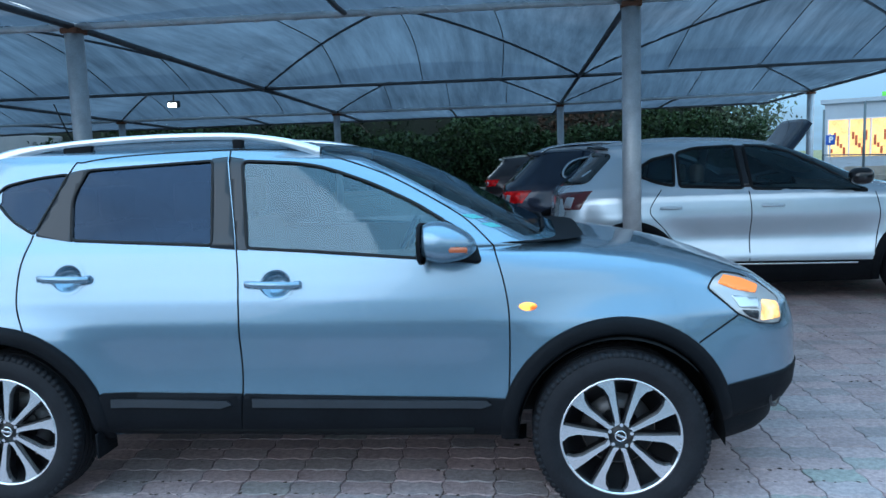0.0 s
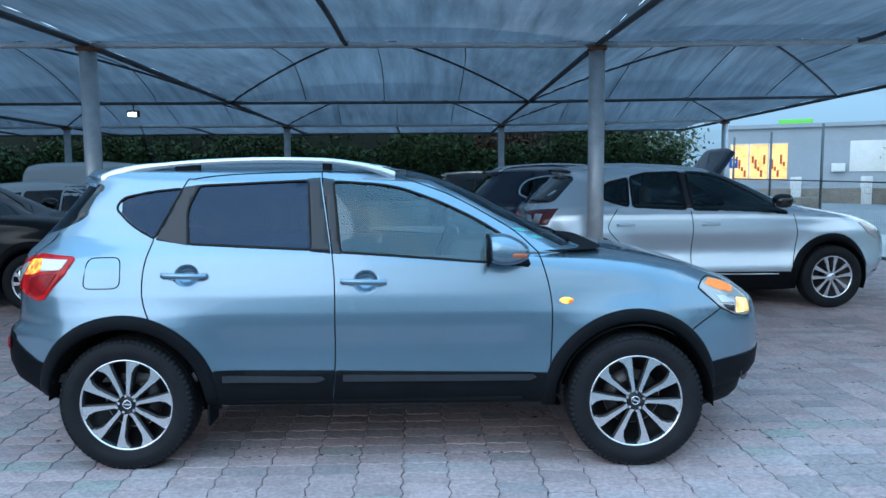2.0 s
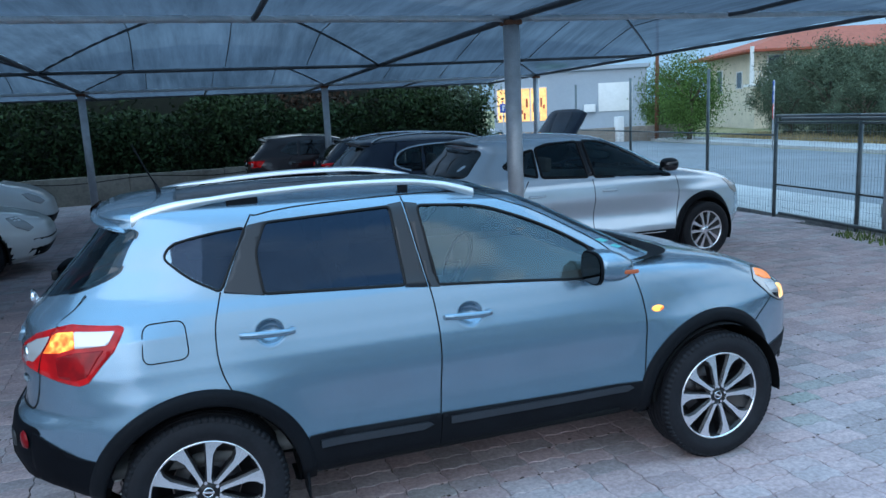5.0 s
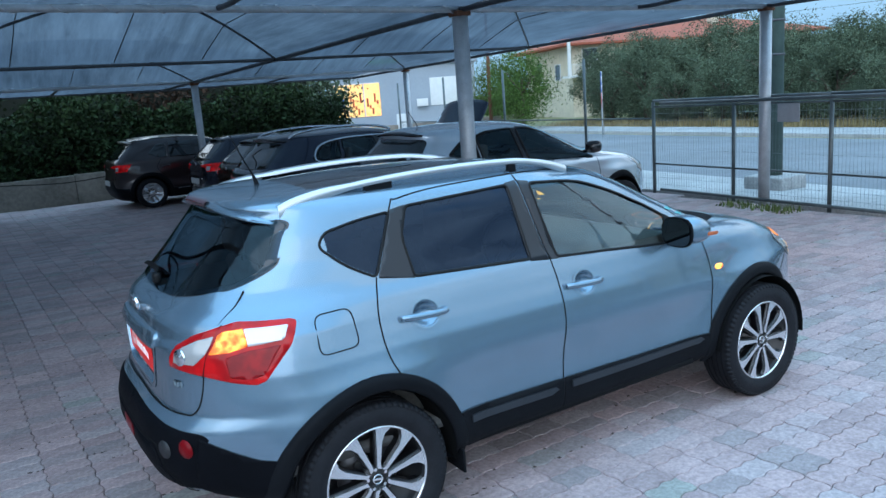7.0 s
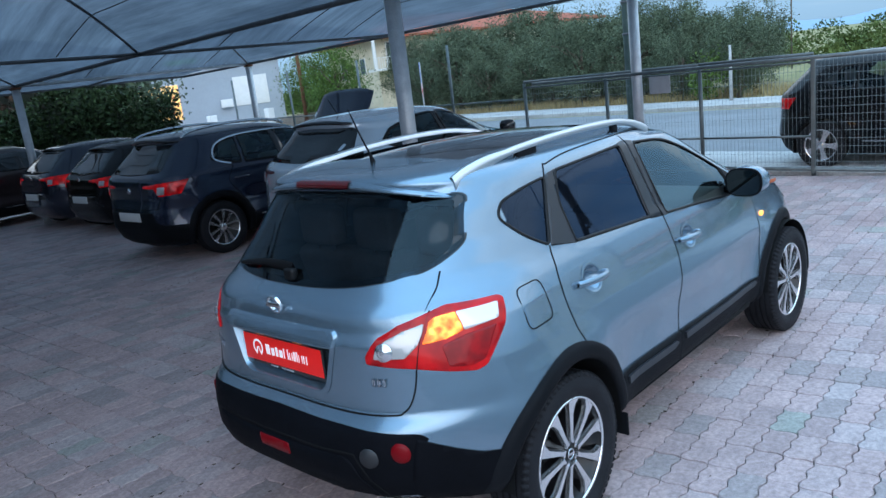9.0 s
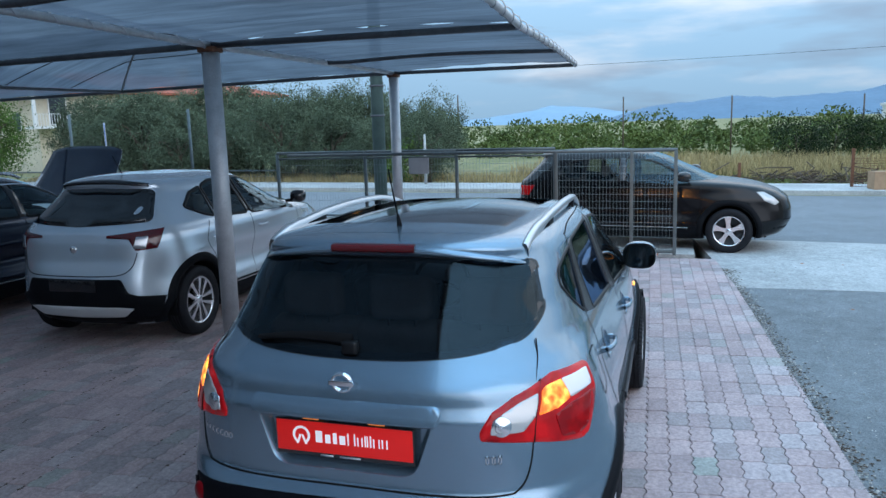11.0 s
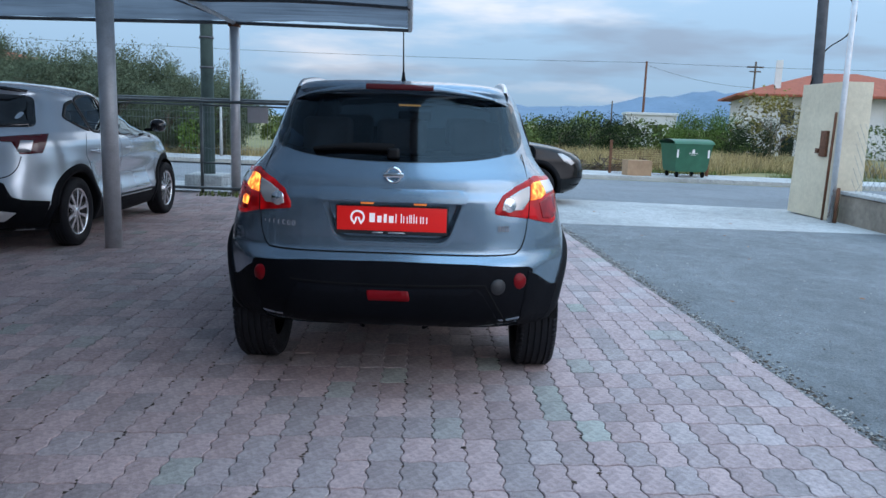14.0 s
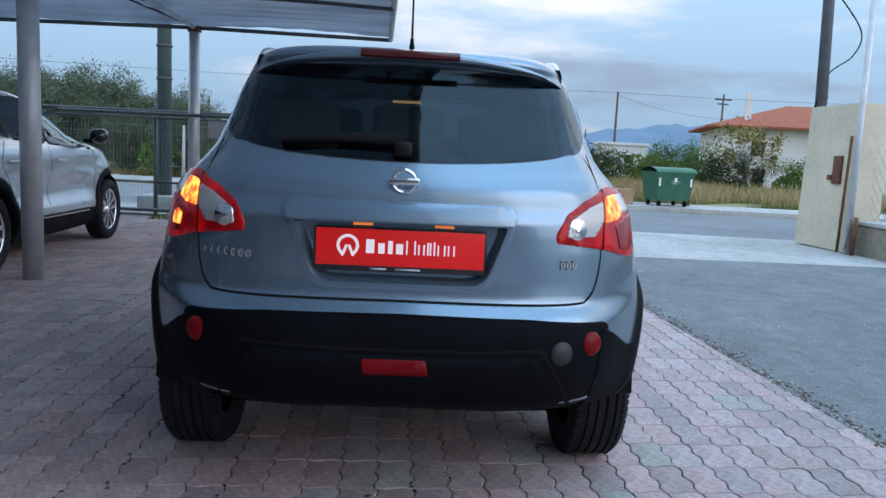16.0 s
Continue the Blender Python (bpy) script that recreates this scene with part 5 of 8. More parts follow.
        part("shut_line", strip(S, [(side * (0.648 + 0.004 * k / 8), 0.912 + 0.19 * k / 8) for k in range(9)], 0.006, tail=True, out=0.016), M_GAP, car)
    # rear bumper
    bump = rounded([(-0.705, 0.56), (-0.705, 0.645), (-0.675, 0.686), (-0.40, 0.706), (0, 0.711), (0.40, 0.706), (0.675, 0.686), (0.705, 0.645), (0.705, 0.56), (0.715, 0.46), (0.67, 0.39), (0.55, 0.345), (0.2, 0.335), (-0.2, 0.335), (-0.55, 0.345), (-0.67, 0.39), (-0.715, 0.46)], 0.04)
    part("bumper_rear", tail_patch(S, bump, 0.007, 0.04), M_BUMPER, car, "black plastic rear bumper")
    for side in (-1, 1):
        part("bumper_corner", wrap_patch(S, rounded([(S.u_of(S.tail(-0.66, 0.62), -0.66, 0.67), 0.668), (S.u_of(S.tail(-0.72, 0.625), -0.72, 0.625), 0.625), (S.u_of(-0.50, -S.flank(-0.50, 0.57), 0.57), 0.568), (S.u_of(-0.42, -S.flank(-0.42, 0.55), 0.55), 0.552), (S.u_of(-0.42, -S.flank(-0.42, 0.45), 0.45), 0.45), (S.u_of(-0.39, -S.flank(-0.39, 0.33), 0.33), 0.33), (S.u_of(-0.52, -S.flank(-0.52, 0.33), 0.33), 0.328), (S.u_of(S.tail(-0.62, 0.40), -0.62, 0.40), 0.385)], 0.01), side, 0.0055, 0.04), M_BUMPER, car, "black plastic bumper corner")
        b = lathe([(0.0005, -0.010), (0.029, -0.008), (0.036, -0.002), (0.040, 0.004)], 28)
        y, z = (0.634 if side > 0 else -0.618), 0.622
        bmesh.ops.transform(b, matrix=Matrix.Translation((S.tail(y, z) - 0.008, y, z)) @ Matrix.Rotation(radians(-90 + side * -26), 4, "Z"), verts=b.verts)
        part("reflector", b, M_REFLECT, car, "round red reflector")
    b = lathe([(0.0005, -0.003), (0.036, -0.003), (0.039, 0.004)], 28)
    bmesh.ops.transform(b, matrix=Matrix.Translation((S.tail(-0.512, 0.602) - 0.009, -0.512, 0.602)) @ Matrix.Rotation(radians(-90 + 20), 4, "Z"), verts=b.verts)
    part("tow_cover", b, mat("tow_cover_grey", (0.020, 0.021, 0.023), 0.5), car, "round grey tow-eye cover")
    part("fog_reflector", tail_patch(S, rounded([(0.108, 0.580), (-0.088, 0.580), (-0.096, 0.532), (0.100, 0.532)], 0.01), 0.014, 0.05), M_REFLECT, car, "dark red rear fog lamp")
    # dark band laid on the skin as the shadow along the crease
    part("bumper_crease_shade", strip(S, spline([(0.47, 0.618), (0.43, 0.613), (0.2, 0.606), (-0.2, 0.606), (-0.42, 0.610), (-0.46, 0.585), (-0.56, 0.41)], 8, False), 0.010, tail=True, out=0.0095), M_GAP, car, "dark band drawn as the shadow of the bumper's crease")
    part("bumper_lower", tail_patch(S, rounded([(0.45, 0.600), (0.2, 0.592), (-0.2, 0.592), (-0.42, 0.598), (-0.50, 0.47), (-0.53, 0.40), (-0.2, 0.352), (0.2, 0.352), (0.53, 0.40)], 0.03), 0.0115, 0.04), M_BUMPER, car, "black lower bumper panel")
    b = bmesh.new()
    rings = []
    for f, o in ((0.0, 0.003), (0.2, 0.0042), (0.5, 0.0035), (0.62, -0.006), (0.8, -0.030), (1.0, -0.042)):
        rings.append([b.verts.new((S.tail(p[0] * (1 - f) + q[0] * f, p[1] * (1 - f) + q[1] * f) - o, p[0] * (1 - f) + q[0] * f, p[1] * (1 - f) + q[1] * f)) for p, q in zip(shrink(WELL, -0.020), WELL_FLOOR)])
    for r0, r1 in zip(rings, rings[1:]):
        for k in range(len(r0)):
            b.faces.new((r0[k], r0[(k + 1) % len(r0)], r1[(k + 1) % len(r0)], r1[k]))
    b.faces.new(rings[-1])
    crease(part("plate_well", b, M_PAINT, car, "body-coloured hollow round the plate", away=(0.8, 0, 0.9)), 50)
    part("plate_garnish", tail_patch(S, rounded([(0.366, 1.030), (0.354, 0.984), (-0.346, 0.984), (-0.358, 1.030), (-0.34, 1.049), (0.348, 1.049)], [0.02, 0.008, 0.008, 0.02, 0.02, 0.02]), 0.016, 0.03, 0.045), M_PAINT, car, "body-coloured bar over the plate")
    # plate with its frame, printed shapes and lights
    xp = S.tail(0, 0.9) + 0.018
    plate = new("number_plate")
    plate.parent = car
    b = bmesh.new()
    box(b, xp, 0.003, 0.897, 0.014, 0.535, 0.136, 0.005)
    part("frame", b, M_GLOSSBLACK, plate, "black plate frame")
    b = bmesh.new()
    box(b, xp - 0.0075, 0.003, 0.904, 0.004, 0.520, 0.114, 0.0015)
    part("panel", b, M_PLATE, plate, "bright red dealer plate with an added glow")
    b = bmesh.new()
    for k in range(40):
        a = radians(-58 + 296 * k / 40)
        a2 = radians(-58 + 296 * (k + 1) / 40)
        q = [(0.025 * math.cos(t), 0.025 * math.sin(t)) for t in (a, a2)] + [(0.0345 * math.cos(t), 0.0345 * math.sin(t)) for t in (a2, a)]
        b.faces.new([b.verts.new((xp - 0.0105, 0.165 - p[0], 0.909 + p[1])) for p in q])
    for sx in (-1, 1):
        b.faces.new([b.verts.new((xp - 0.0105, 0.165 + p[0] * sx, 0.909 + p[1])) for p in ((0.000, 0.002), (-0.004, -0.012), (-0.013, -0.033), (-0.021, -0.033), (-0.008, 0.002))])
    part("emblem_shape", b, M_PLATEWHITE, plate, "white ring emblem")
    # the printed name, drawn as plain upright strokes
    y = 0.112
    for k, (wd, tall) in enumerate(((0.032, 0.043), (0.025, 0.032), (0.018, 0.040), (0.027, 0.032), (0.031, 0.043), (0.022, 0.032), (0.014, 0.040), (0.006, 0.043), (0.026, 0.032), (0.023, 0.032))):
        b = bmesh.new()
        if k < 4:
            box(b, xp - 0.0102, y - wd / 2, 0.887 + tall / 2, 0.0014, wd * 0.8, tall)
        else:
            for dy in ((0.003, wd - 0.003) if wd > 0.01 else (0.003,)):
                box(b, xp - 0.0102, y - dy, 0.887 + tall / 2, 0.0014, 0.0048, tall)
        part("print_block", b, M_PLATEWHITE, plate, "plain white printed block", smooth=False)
        y -= wd + 0.006
    b = bmesh.new()
    for y0, wd in ((0.07, 0.05), (-0.02, 0.08)):
        box(b, xp - 0.0075, y0, 0.838, 0.002, wd, 0.006)
    part("frame_print", b, M_STEEL, plate, "small pale print bars")
    for y in (-0.13, 0.12):
        b = bmesh.new()
        box(b, S.tail(y, 1.0) + 0.006, y, 0.979, 0.02, 0.06, 0.010, 0.002)
        part("plate_light", b, M_AMBERSOFT, plate, "lit warm plate lamp")
    # badges
    xe = S.tail(0, 1.10) - 0.016
    b = lathe([(0.030, 0.004), (0.030, -0.006), (0.034, -0.010), (0.040, -0.006), (0.041, 0.004)], 40)
    bmesh.ops.transform(b, matrix=Matrix.Translation((xe, 0, 1.112)) @ Matrix.Rotation(radians(-90), 4, "Z") @ Matrix.Rotation(radians(12), 4, "X"), verts=b.verts)
    box(b, xe - 0.008, 0, 1.112, 0.008, 0.094, 0.021, 0.003)
    part("badge", b, M_CHROME, car, "chrome ring badge with a bar")
    for y0, n, wd, tall in ((0.625, 7, 0.017, 0.024), (-0.505, 3, 0.013, 0.027)):
        for k in range(n):
            b = bmesh.new()
            yy = y0 - k * (wd + 0.007)
            xx = S.tail(yy, 0.868) - 0.003
            for dy, dz, sy, sz in ((0, tall - 0.004, wd, 0.004), (0, 0, wd, 0.004), (0, 0, 0.004, tall), (wd - 0.004, 0, 0.004, tall)):
                box(b, xx, yy - dy - sy / 2, 0.856 + dz + sz / 2, 0.006, sy, sz)
            part("badge_block", b, M_CHROME, car, "small chrome badge block", smooth=False)
    # wiper
    b = bmesh.new()
    rows = []
    for k in range(15):
        t = k / 14
        y = 0.005 + 0.395 * t
        z = 1.226 + 0.012 * math.sin(math.pi * t) - 0.008 * t
        h = 0.027 * (1 - 0.62 * t)
        x = S.tail(y, z) - 0.022
        rows.append([(x, y, z + h), (x - 0.016, y, z), (x, y, z - h), (x + 0.010, y, z), (x, y, z + h)])
    sheet(b, rows)
    box(b, S.tail(0.0, 1.205) - 0.018, 0.01, 1.208, 0.035, 0.06, 0.05, 0.012)
    part("wiper", b, M_SEAL, car, "black tailgate wiper")
    for y0, z0 in ((-0.655, 1.205), (-0.665, 1.168)):
        b = bmesh.new()
        sheet(b, [[(S.nose(y0 + dy, z0 + dz) + 0.004, y0 + dy, z0 + dz) for dy in (0, 0.014, 0.028)] for dz in (0, 0.009, 0.018)])
        part("screen_sticker", b, M_STICKER, car, "pale turquoise sticker on the windscreen")
    # cowl
    b = bmesh.new()
    sheet(b, [[(S.nose(0.72 * t, 1.104) + dx, 0.72 * t, zz) for t in [2 * k / 20 - 1 for k in range(21)]] for dx, zz in ((-0.06, 1.105), (0.02, 1.112), (0.10, 1.108))])
    part("cowl", b, M_PLASTIC, car, "black wiper cowl")
    for y0 in (-0.45, 0.1):
        b = bmesh.new()
        tube(b, [(S.nose(y0 + 0.5 * k / 6, 1.14) + 0.025, y0 + 0.5 * k / 6, 1.14) for k in range(7)], 0.009, 6)
        part("wiper", b, M_PLASTIC, car, "black windscreen wiper")
    # grille and lower nose
    b = bmesh.new()
    sheet(b, [[(S.nose(0.5 * (2 * k / 16 - 1), z) + 0.006, 0.5 * (2 * k / 16 - 1), z) for k in range(17)] for z in (0.31, 0.34, 0.37, 0.43, 0.48, 0.525)])
    part("grille", b, M_PLASTIC, car, "black front grille")
    # the lip under the nose
    b = bmesh.new()
    edge_ = [(2.985 + 0.025 * k, -S.flank(2.985 + 0.025 * k, 0.345)) for k in range(13)]
    y0 = edge_[-1][1]
    edge_ += [(S.nose(y0 * (1 - k / 12), 0.345), y0 * (1 - k / 12)) for k in range(1, 13)]
    edge_ += [(x, -y) for x, y in edge_[-2::-1]]
    sheet(b, [[(x - dx * (x - 2.6), y * (1 - dy), z) for x, y in edge_] for z, dx, dy in ((0.37, -0.004, -0.008), (0.33, -0.002, -0.006), (0.28, 0.012, 0.012), (0.245, 0.05, 0.035), (0.235, 0.10, 0.08), (0.26, 0.3, 0.2))])
    part("bumper_lip", b, M_PLASTIC, car, "black lip under the front bumper")
    # floor and cabin
    b = bmesh.new()
    box(b, 1.35, 0, 0.36, 3.5, 1.0, 0.08, 0.03)
    box(b, 1.3, 0, 0.345, 1.5, 1.64, 0.03, 0.01)
    part("underbody", b, M_GAP, car, "dark underbody")
    b = bmesh.new()
    sheet(b, [[(S.tail(y, 0.345) + dx, y, z) for y in [0.55 * (2 * k / 16 - 1) for k in range(17)]] for dx, z in ((0.0, 0.375), (0.06, 0.36), (0.30, 0.355))])
    part("undertray", b, M_PLASTIC, car, "black plastic undertray")
    b = bmesh.new()
    box(b, 0.85, 0, 0.46, 2.5, 1.56, 0.04, 0.0)
    part("cabin_floor", b, M_TRIM, car)
    b = bmesh.new()
    box(b, 1.95, 0, 0.88, 0.55, 1.46, 0.34, 0.09, seg=3)
    part("dashboard", b, M_TRIM, car, "dark dashboard")
    for y in (-0.37, 0.37):
        seat(car, 1.15, y)
    for y in (-0.40, 0.0, 0.40):
        seat(car, 0.32, y, -0.02)
    b = bmesh.new()
    for k in range(40):
        a, a2 = 2 * math.pi * k / 40, 2 * math.pi * (k + 1) / 40
    tube(b, [(1.60 + 0.07 * math.sin(t), 0.37 + 0.18 * math.cos(t), 0.98 + 0.165 * math.sin(t)) for t in [2 * math.pi * k / 36 for k in range(37)]], 0.014, 8, caps=False)
    for a in (200, 340, 270):
        tube(b, [(1.62, 0.37, 0.97), (1.60 + 0.07 * math.sin(radians(a)), 0.37 + 0.18 * math.cos(radians(a)), 0.98 + 0.165 * math.sin(radians(a)))], 0.012, 6)
    part("steering_wheel", b, M_PLASTIC, car, "black steering wheel")
    for side in (-1, 1):
        b = bmesh.new()
        sheet(b, [[(x, side * (S.flank(x, z) - 0.05), z) for x in [-0.4 + 2.5 * k / 20 for k in range(21)]] for z in (0.80, 0.92, 1.03, 1.09)])
        part("door_trim", b, M_TRIM, car)
    b = bmesh.new()
    sheet(b, [[(x, y, 1.555 - 0.06 * (y / 0.6) ** 2 - 0.045 * ((x - 0.5) / 0.85) ** 2) for y in [-0.5 + k / 10 for k in range(11)]] for x in [-0.25 + 1.4 * k / 10 for k in range(11)]])
    part("headliner", b, M_LINER, car, "pale grey headliner")
    b = bmesh.new()
    box(b, 1.50, 0.0, 1.40, 0.05, 0.25, 0.07, 0.02)
    part("inner_mirror", b, M_PLASTIC, car)
    b = bmesh.new()
    box(b, 1.30, 0.03, 1.475, 0.05, 0.16, 0.012, 0.004)
    part("cabin_light", b, M_WARM, car, "lit cabin light")
    for x in (0.0, 2.63):
        for side in (-1, 1):
            alloy_wheel(car, x, side)
    return car


# base colour darkened to stand in for dark reflections in the glass
M_MIRROR = mat("mirror_darkened", (0.035, 0.045, 0.05), 0.03, 1.0)
M_SILVER = mat("satin_silver", (0.66, 0.68, 0.70), 0.28, 0.85, scale=20, vary=0.04)
hero = hero_car()

# ---------------------------------------------------------------- the other parked cars
M_CARGLASS = mat("car_glass_dark", (0.008, 0.011, 0.013), 0.03, coat=0.3, spec=0.9)
M_CARGLASS_CLEAR = tinted("car_glass_clear", (0.75, 0.90, 0.92), 0.62)
SUV = [(0.20, -0.56, 3.20, 0.79, 4.5, 4), (0.28, -0.66, 3.38, 0.85, 4.5, 4), (0.45, -0.735, 3.49, 0.880, 4.5, 4), (0.54, -0.74, 3.50, 0.866, 4.5, 4), (0.63, -0.74, 3.50, 0.860, 4.5, 4), (0.70, -0.725, 3.48, 0.866, 4.5, 4), (0.80, -0.70, 3.44, 0.882, 4.8, 4),
       (0.90, -0.695, 3.30, 0.878, 5, 4), (0.98, -0.69, 3.08, 0.872, 5, 4.6), (1.03, -0.685, 2.82, 0.864, 5, 5.2), (1.06, -0.675, 2.58, 0.856, 5, 5), (1.08, -0.66, 2.42, 0.850, 5, 4), (1.11, -0.62, 2.33, 0.84, 5, 3.6),
       (1.25, -0.475, 2.03, 0.775, 5, 3.6), (1.40, -0.315, 1.70, 0.690, 5, 3.6), (1.45, -0.30, 1.58, 0.655, 5, 3.6), (1.50, -0.33, 1.42, 0.605, 5, 3.5), (1.53, -0.26, 1.25, 0.535, 4.6, 3.4), (1.555, -0.08, 1.04, 0.40, 4, 3.2), (1.57, 0.18, 0.80, 0.22, 3, 3), (1.575, 0.40, 0.60, 0.08, 2, 2)]
COUPE = [(0.20, -0.50, 3.20, 0.78, 4, 4), (0.28, -0.62, 3.38, 0.85, 4, 4), (0.45, -0.72, 3.48, 0.888, 4, 4), (0.54, -0.725, 3.50, 0.872, 4, 4), (0.63, -0.72, 3.50, 0.862, 4, 4), (0.72, -0.70, 3.48, 0.870, 4, 4), (0.82, -0.675, 3.43, 0.888, 4, 4), (0.90, -0.67, 3.30, 0.886, 4, 4), (0.97, -0.665, 3.08, 0.880, 4, 4.6),
         (1.02, -0.655, 2.80, 0.868, 4, 5.2), (1.06, -0.645, 2.56, 0.850, 4, 5), (1.10, -0.615, 2.42, 0.836, 4, 4), (1.13, -0.575, 2.29, 0.815, 4, 3.6), (1.25, -0.43, 2.03, 0.738, 4, 3.6), (1.38, -0.27, 1.74, 0.655, 4, 3.6), (1.43, -0.235, 1.60, 0.640, 4, 3.6), (1.47, -0.27, 1.50, 0.612, 4, 3.5), (1.505, -0.22, 1.36, 0.555, 4, 3.4),
         (1.535, -0.06, 1.14, 0.44, 3.6, 3.2), (1.555, 0.16, 0.86, 0.26, 3, 3), (1.562, 0.40, 0.60, 0.08, 2, 2)]
HATCH = [(0.18, -0.52, 3.20, 0.78, 4.5, 4), (0.26, -0.64, 3.38, 0.84, 4.5, 4), (0.42, -0.74, 3.48, 0.872, 4.5, 4), (0.58, -0.745, 3.48, 0.876, 4.5, 4), (0.68, -0.73, 3.42, 0.876, 4.8, 4), (0.76, -0.715, 3.28, 0.874, 5, 4.2), (0.84, -0.71, 3.02, 0.868, 5, 4.6), (0.90, -0.70, 2.70, 0.86, 5, 5), (0.93, -0.69, 2.46, 0.852, 5, 4), (0.97, -0.66, 2.32, 0.84, 5, 3.6),
         (1.10, -0.52, 1.98, 0.775, 5, 3.6), (1.25, -0.33, 1.62, 0.695, 5, 3.6), (1.33, -0.25, 1.38, 0.64, 5, 3.5), (1.38, -0.22, 1.20, 0.58, 4.6, 3.4), (1.42, -0.06, 0.98, 0.44, 4, 3.2), (1.44, 0.15, 0.80, 0.25, 3, 3), (1.445, 0.40, 0.60, 0.08, 2, 2)]
VAN = [(0.20, -0.66, 3.10, 0.80, 6, 4), (0.30, -0.78, 3.32, 0.87, 6, 4), (0.50, -0.83, 3.42, 0.89, 7, 4), (0.75, -0.83, 3.38, 0.895, 7, 4), (0.90, -0.83, 3.22, 0.895, 7, 4.2), (1.00, -0.83, 2.98, 0.892, 7, 4.6), (1.06, -0.83, 2.76, 0.886, 7, 4.6), (1.10, -0.83, 2.62, 0.88, 7, 3.8),
       (1.30, -0.82, 2.28, 0.855, 7, 3.8), (1.50, -0.80, 1.93, 0.82, 7, 3.8), (1.64, -0.77, 1.62, 0.78, 7, 3.6), (1.72, -0.73, 1.36, 0.72, 6, 3.5), (1.77, -0.62, 1.10, 0.60, 5, 3.4), (1.80, -0.30, 0.85, 0.38, 4, 3), (1.81, 0.2, 0.70, 0.12, 2, 2)]
WINDOWS = {
    "suv": [[(0.02, 1.20), (0.24, 1.115), (0.42, 1.10), (0.46, 1.42), (0.24, 1.40)], [(0.47, 1.098), (1.02, 1.075), (1.00, 1.438), (0.51, 1.432)], [(1.12, 1.072), (2.10, 1.02), (1.92, 1.17), (1.70, 1.30), (1.45, 1.40), (1.10, 1.437)]],
    "coupe": [[(0.02, 1.235), (0.24, 1.145), (0.40, 1.108), (0.43, 1.400), (0.22, 1.355)], [(0.45, 1.102), (1.02, 1.072), (1.00, 1.458), (0.62, 1.448), (0.46, 1.410)], [(1.10, 1.068), (2.14, 1.018), (1.98, 1.140), (1.76, 1.270), (1.52, 1.390), (1.30, 1.445), (1.08, 1.460)]],
    "hatch": [[(0.05, 1.10), (0.28, 0.985), (0.44, 0.975), (0.50, 1.285), (0.30, 1.27)], [(0.50, 0.972), (1.06, 0.945), (1.04, 1.312), (0.55, 1.30)], [(1.15, 0.942), (2.08, 0.885), (1.90, 1.02), (1.66, 1.15), (1.42, 1.255), (1.13, 1.31)]],
    "van": [[(1.22, 1.10), (2.28, 1.06), (2.10, 1.28), (1.88, 1.46), (1.62, 1.58), (1.26, 1.60)]],
}
REARGLASS = {"suv": (1.10, 1.43, 0.60, 0.50), "coupe": (1.115, 1.425, 0.68, 0.53), "hatch": (0.98, 1.30, 0.60, 0.50), "van": (1.10, 1.58, 0.70, 0.62)}
SCREEN = {"suv": (1.085, 1.49), "coupe": (1.08, 1.465), "hatch": (0.94, 1.37), "van": (1.105, 1.70)}
LAMP = {"suv": (0.86, 0.99), "coupe": (0.915, 1.055), "hatch": (0.80, 0.92), "van": (0.85, 1.15)}
CLAY = {}


def spoke_wheel(parent, x, y, r, style, side):
    """A parked car's wheel: tyre, rim and flat spokes."""
    w = new("wheel")
    w.parent = parent
    w.location = (x, y, r)
    w.rotation_euler = (0, radians(17 * x + 5), 0 if side < 0 else math.pi)
    key = ("w", r, style)
    if key not in CLAY:
        n, dbl, shade = style
        t = part("tyre", tyre_mesh(r, 0.205, r - 0.115, 40), M_TYRE, w, "black rubber tyre")
        rim = part("rim", lathe([(0.10, 0.0), (r - 0.15, -0.03), (r - 0.118, -0.078), (r - 0.108, -0.082), (r - 0.112, 0.08)], 40), M_ALLOYDARK if shade else M_ALLOY, w)
        edge = part("rim_edge", lathe([(r - 0.124, -0.074), (r - 0.118, -0.084), (r - 0.108, -0.084)], 40), M_ALLOY, w)
        made = [t, rim, edge]
        for k in range(n):
            a = 2 * math.pi * k / n
            for s in ((-1, 1) if dbl else (0,)):
                q = r - 0.115
                if dbl:
                    pts = [(0.03, 0.012 * s), (0.05, 0.034 * s), (q * 0.6, 0.055 * s), (q, 0.085 * s), (q, 0.035 * s), (q * 0.6, 0.025 * s)]
                    pts = pts if s > 0 else pts[::-1]
                else:
                    pts = [(0.02, -0.035), (q * 0.5, -0.028), (q, -0.052), (q, 0.052), (q * 0.5, 0.028), (0.02, 0.035)]
                b = bmesh.new()
                plate_spoke(b, [turn2(p, a) for p in pts], -0.076, -0.04)
                made.append(part("spoke", b, M_ALLOY, w, smooth=False))
        made.append(part("hub", lathe([(0.0005, -0.082), (0.03, -0.080), (0.05, -0.070), (0.06, -0.03)], 24), M_ALLOY, w))
        made.append(part("brake_disc", lathe([(0.05, 0.01), (r - 0.17, 0.01), (r - 0.12, 0.05)], 24), M_GAP, w))
        CLAY[key] = made
    else:
        for o in CLAY[key]:
            c = o.copy()
            scene.collection.objects.link(c)
            c.parent = w
    return w


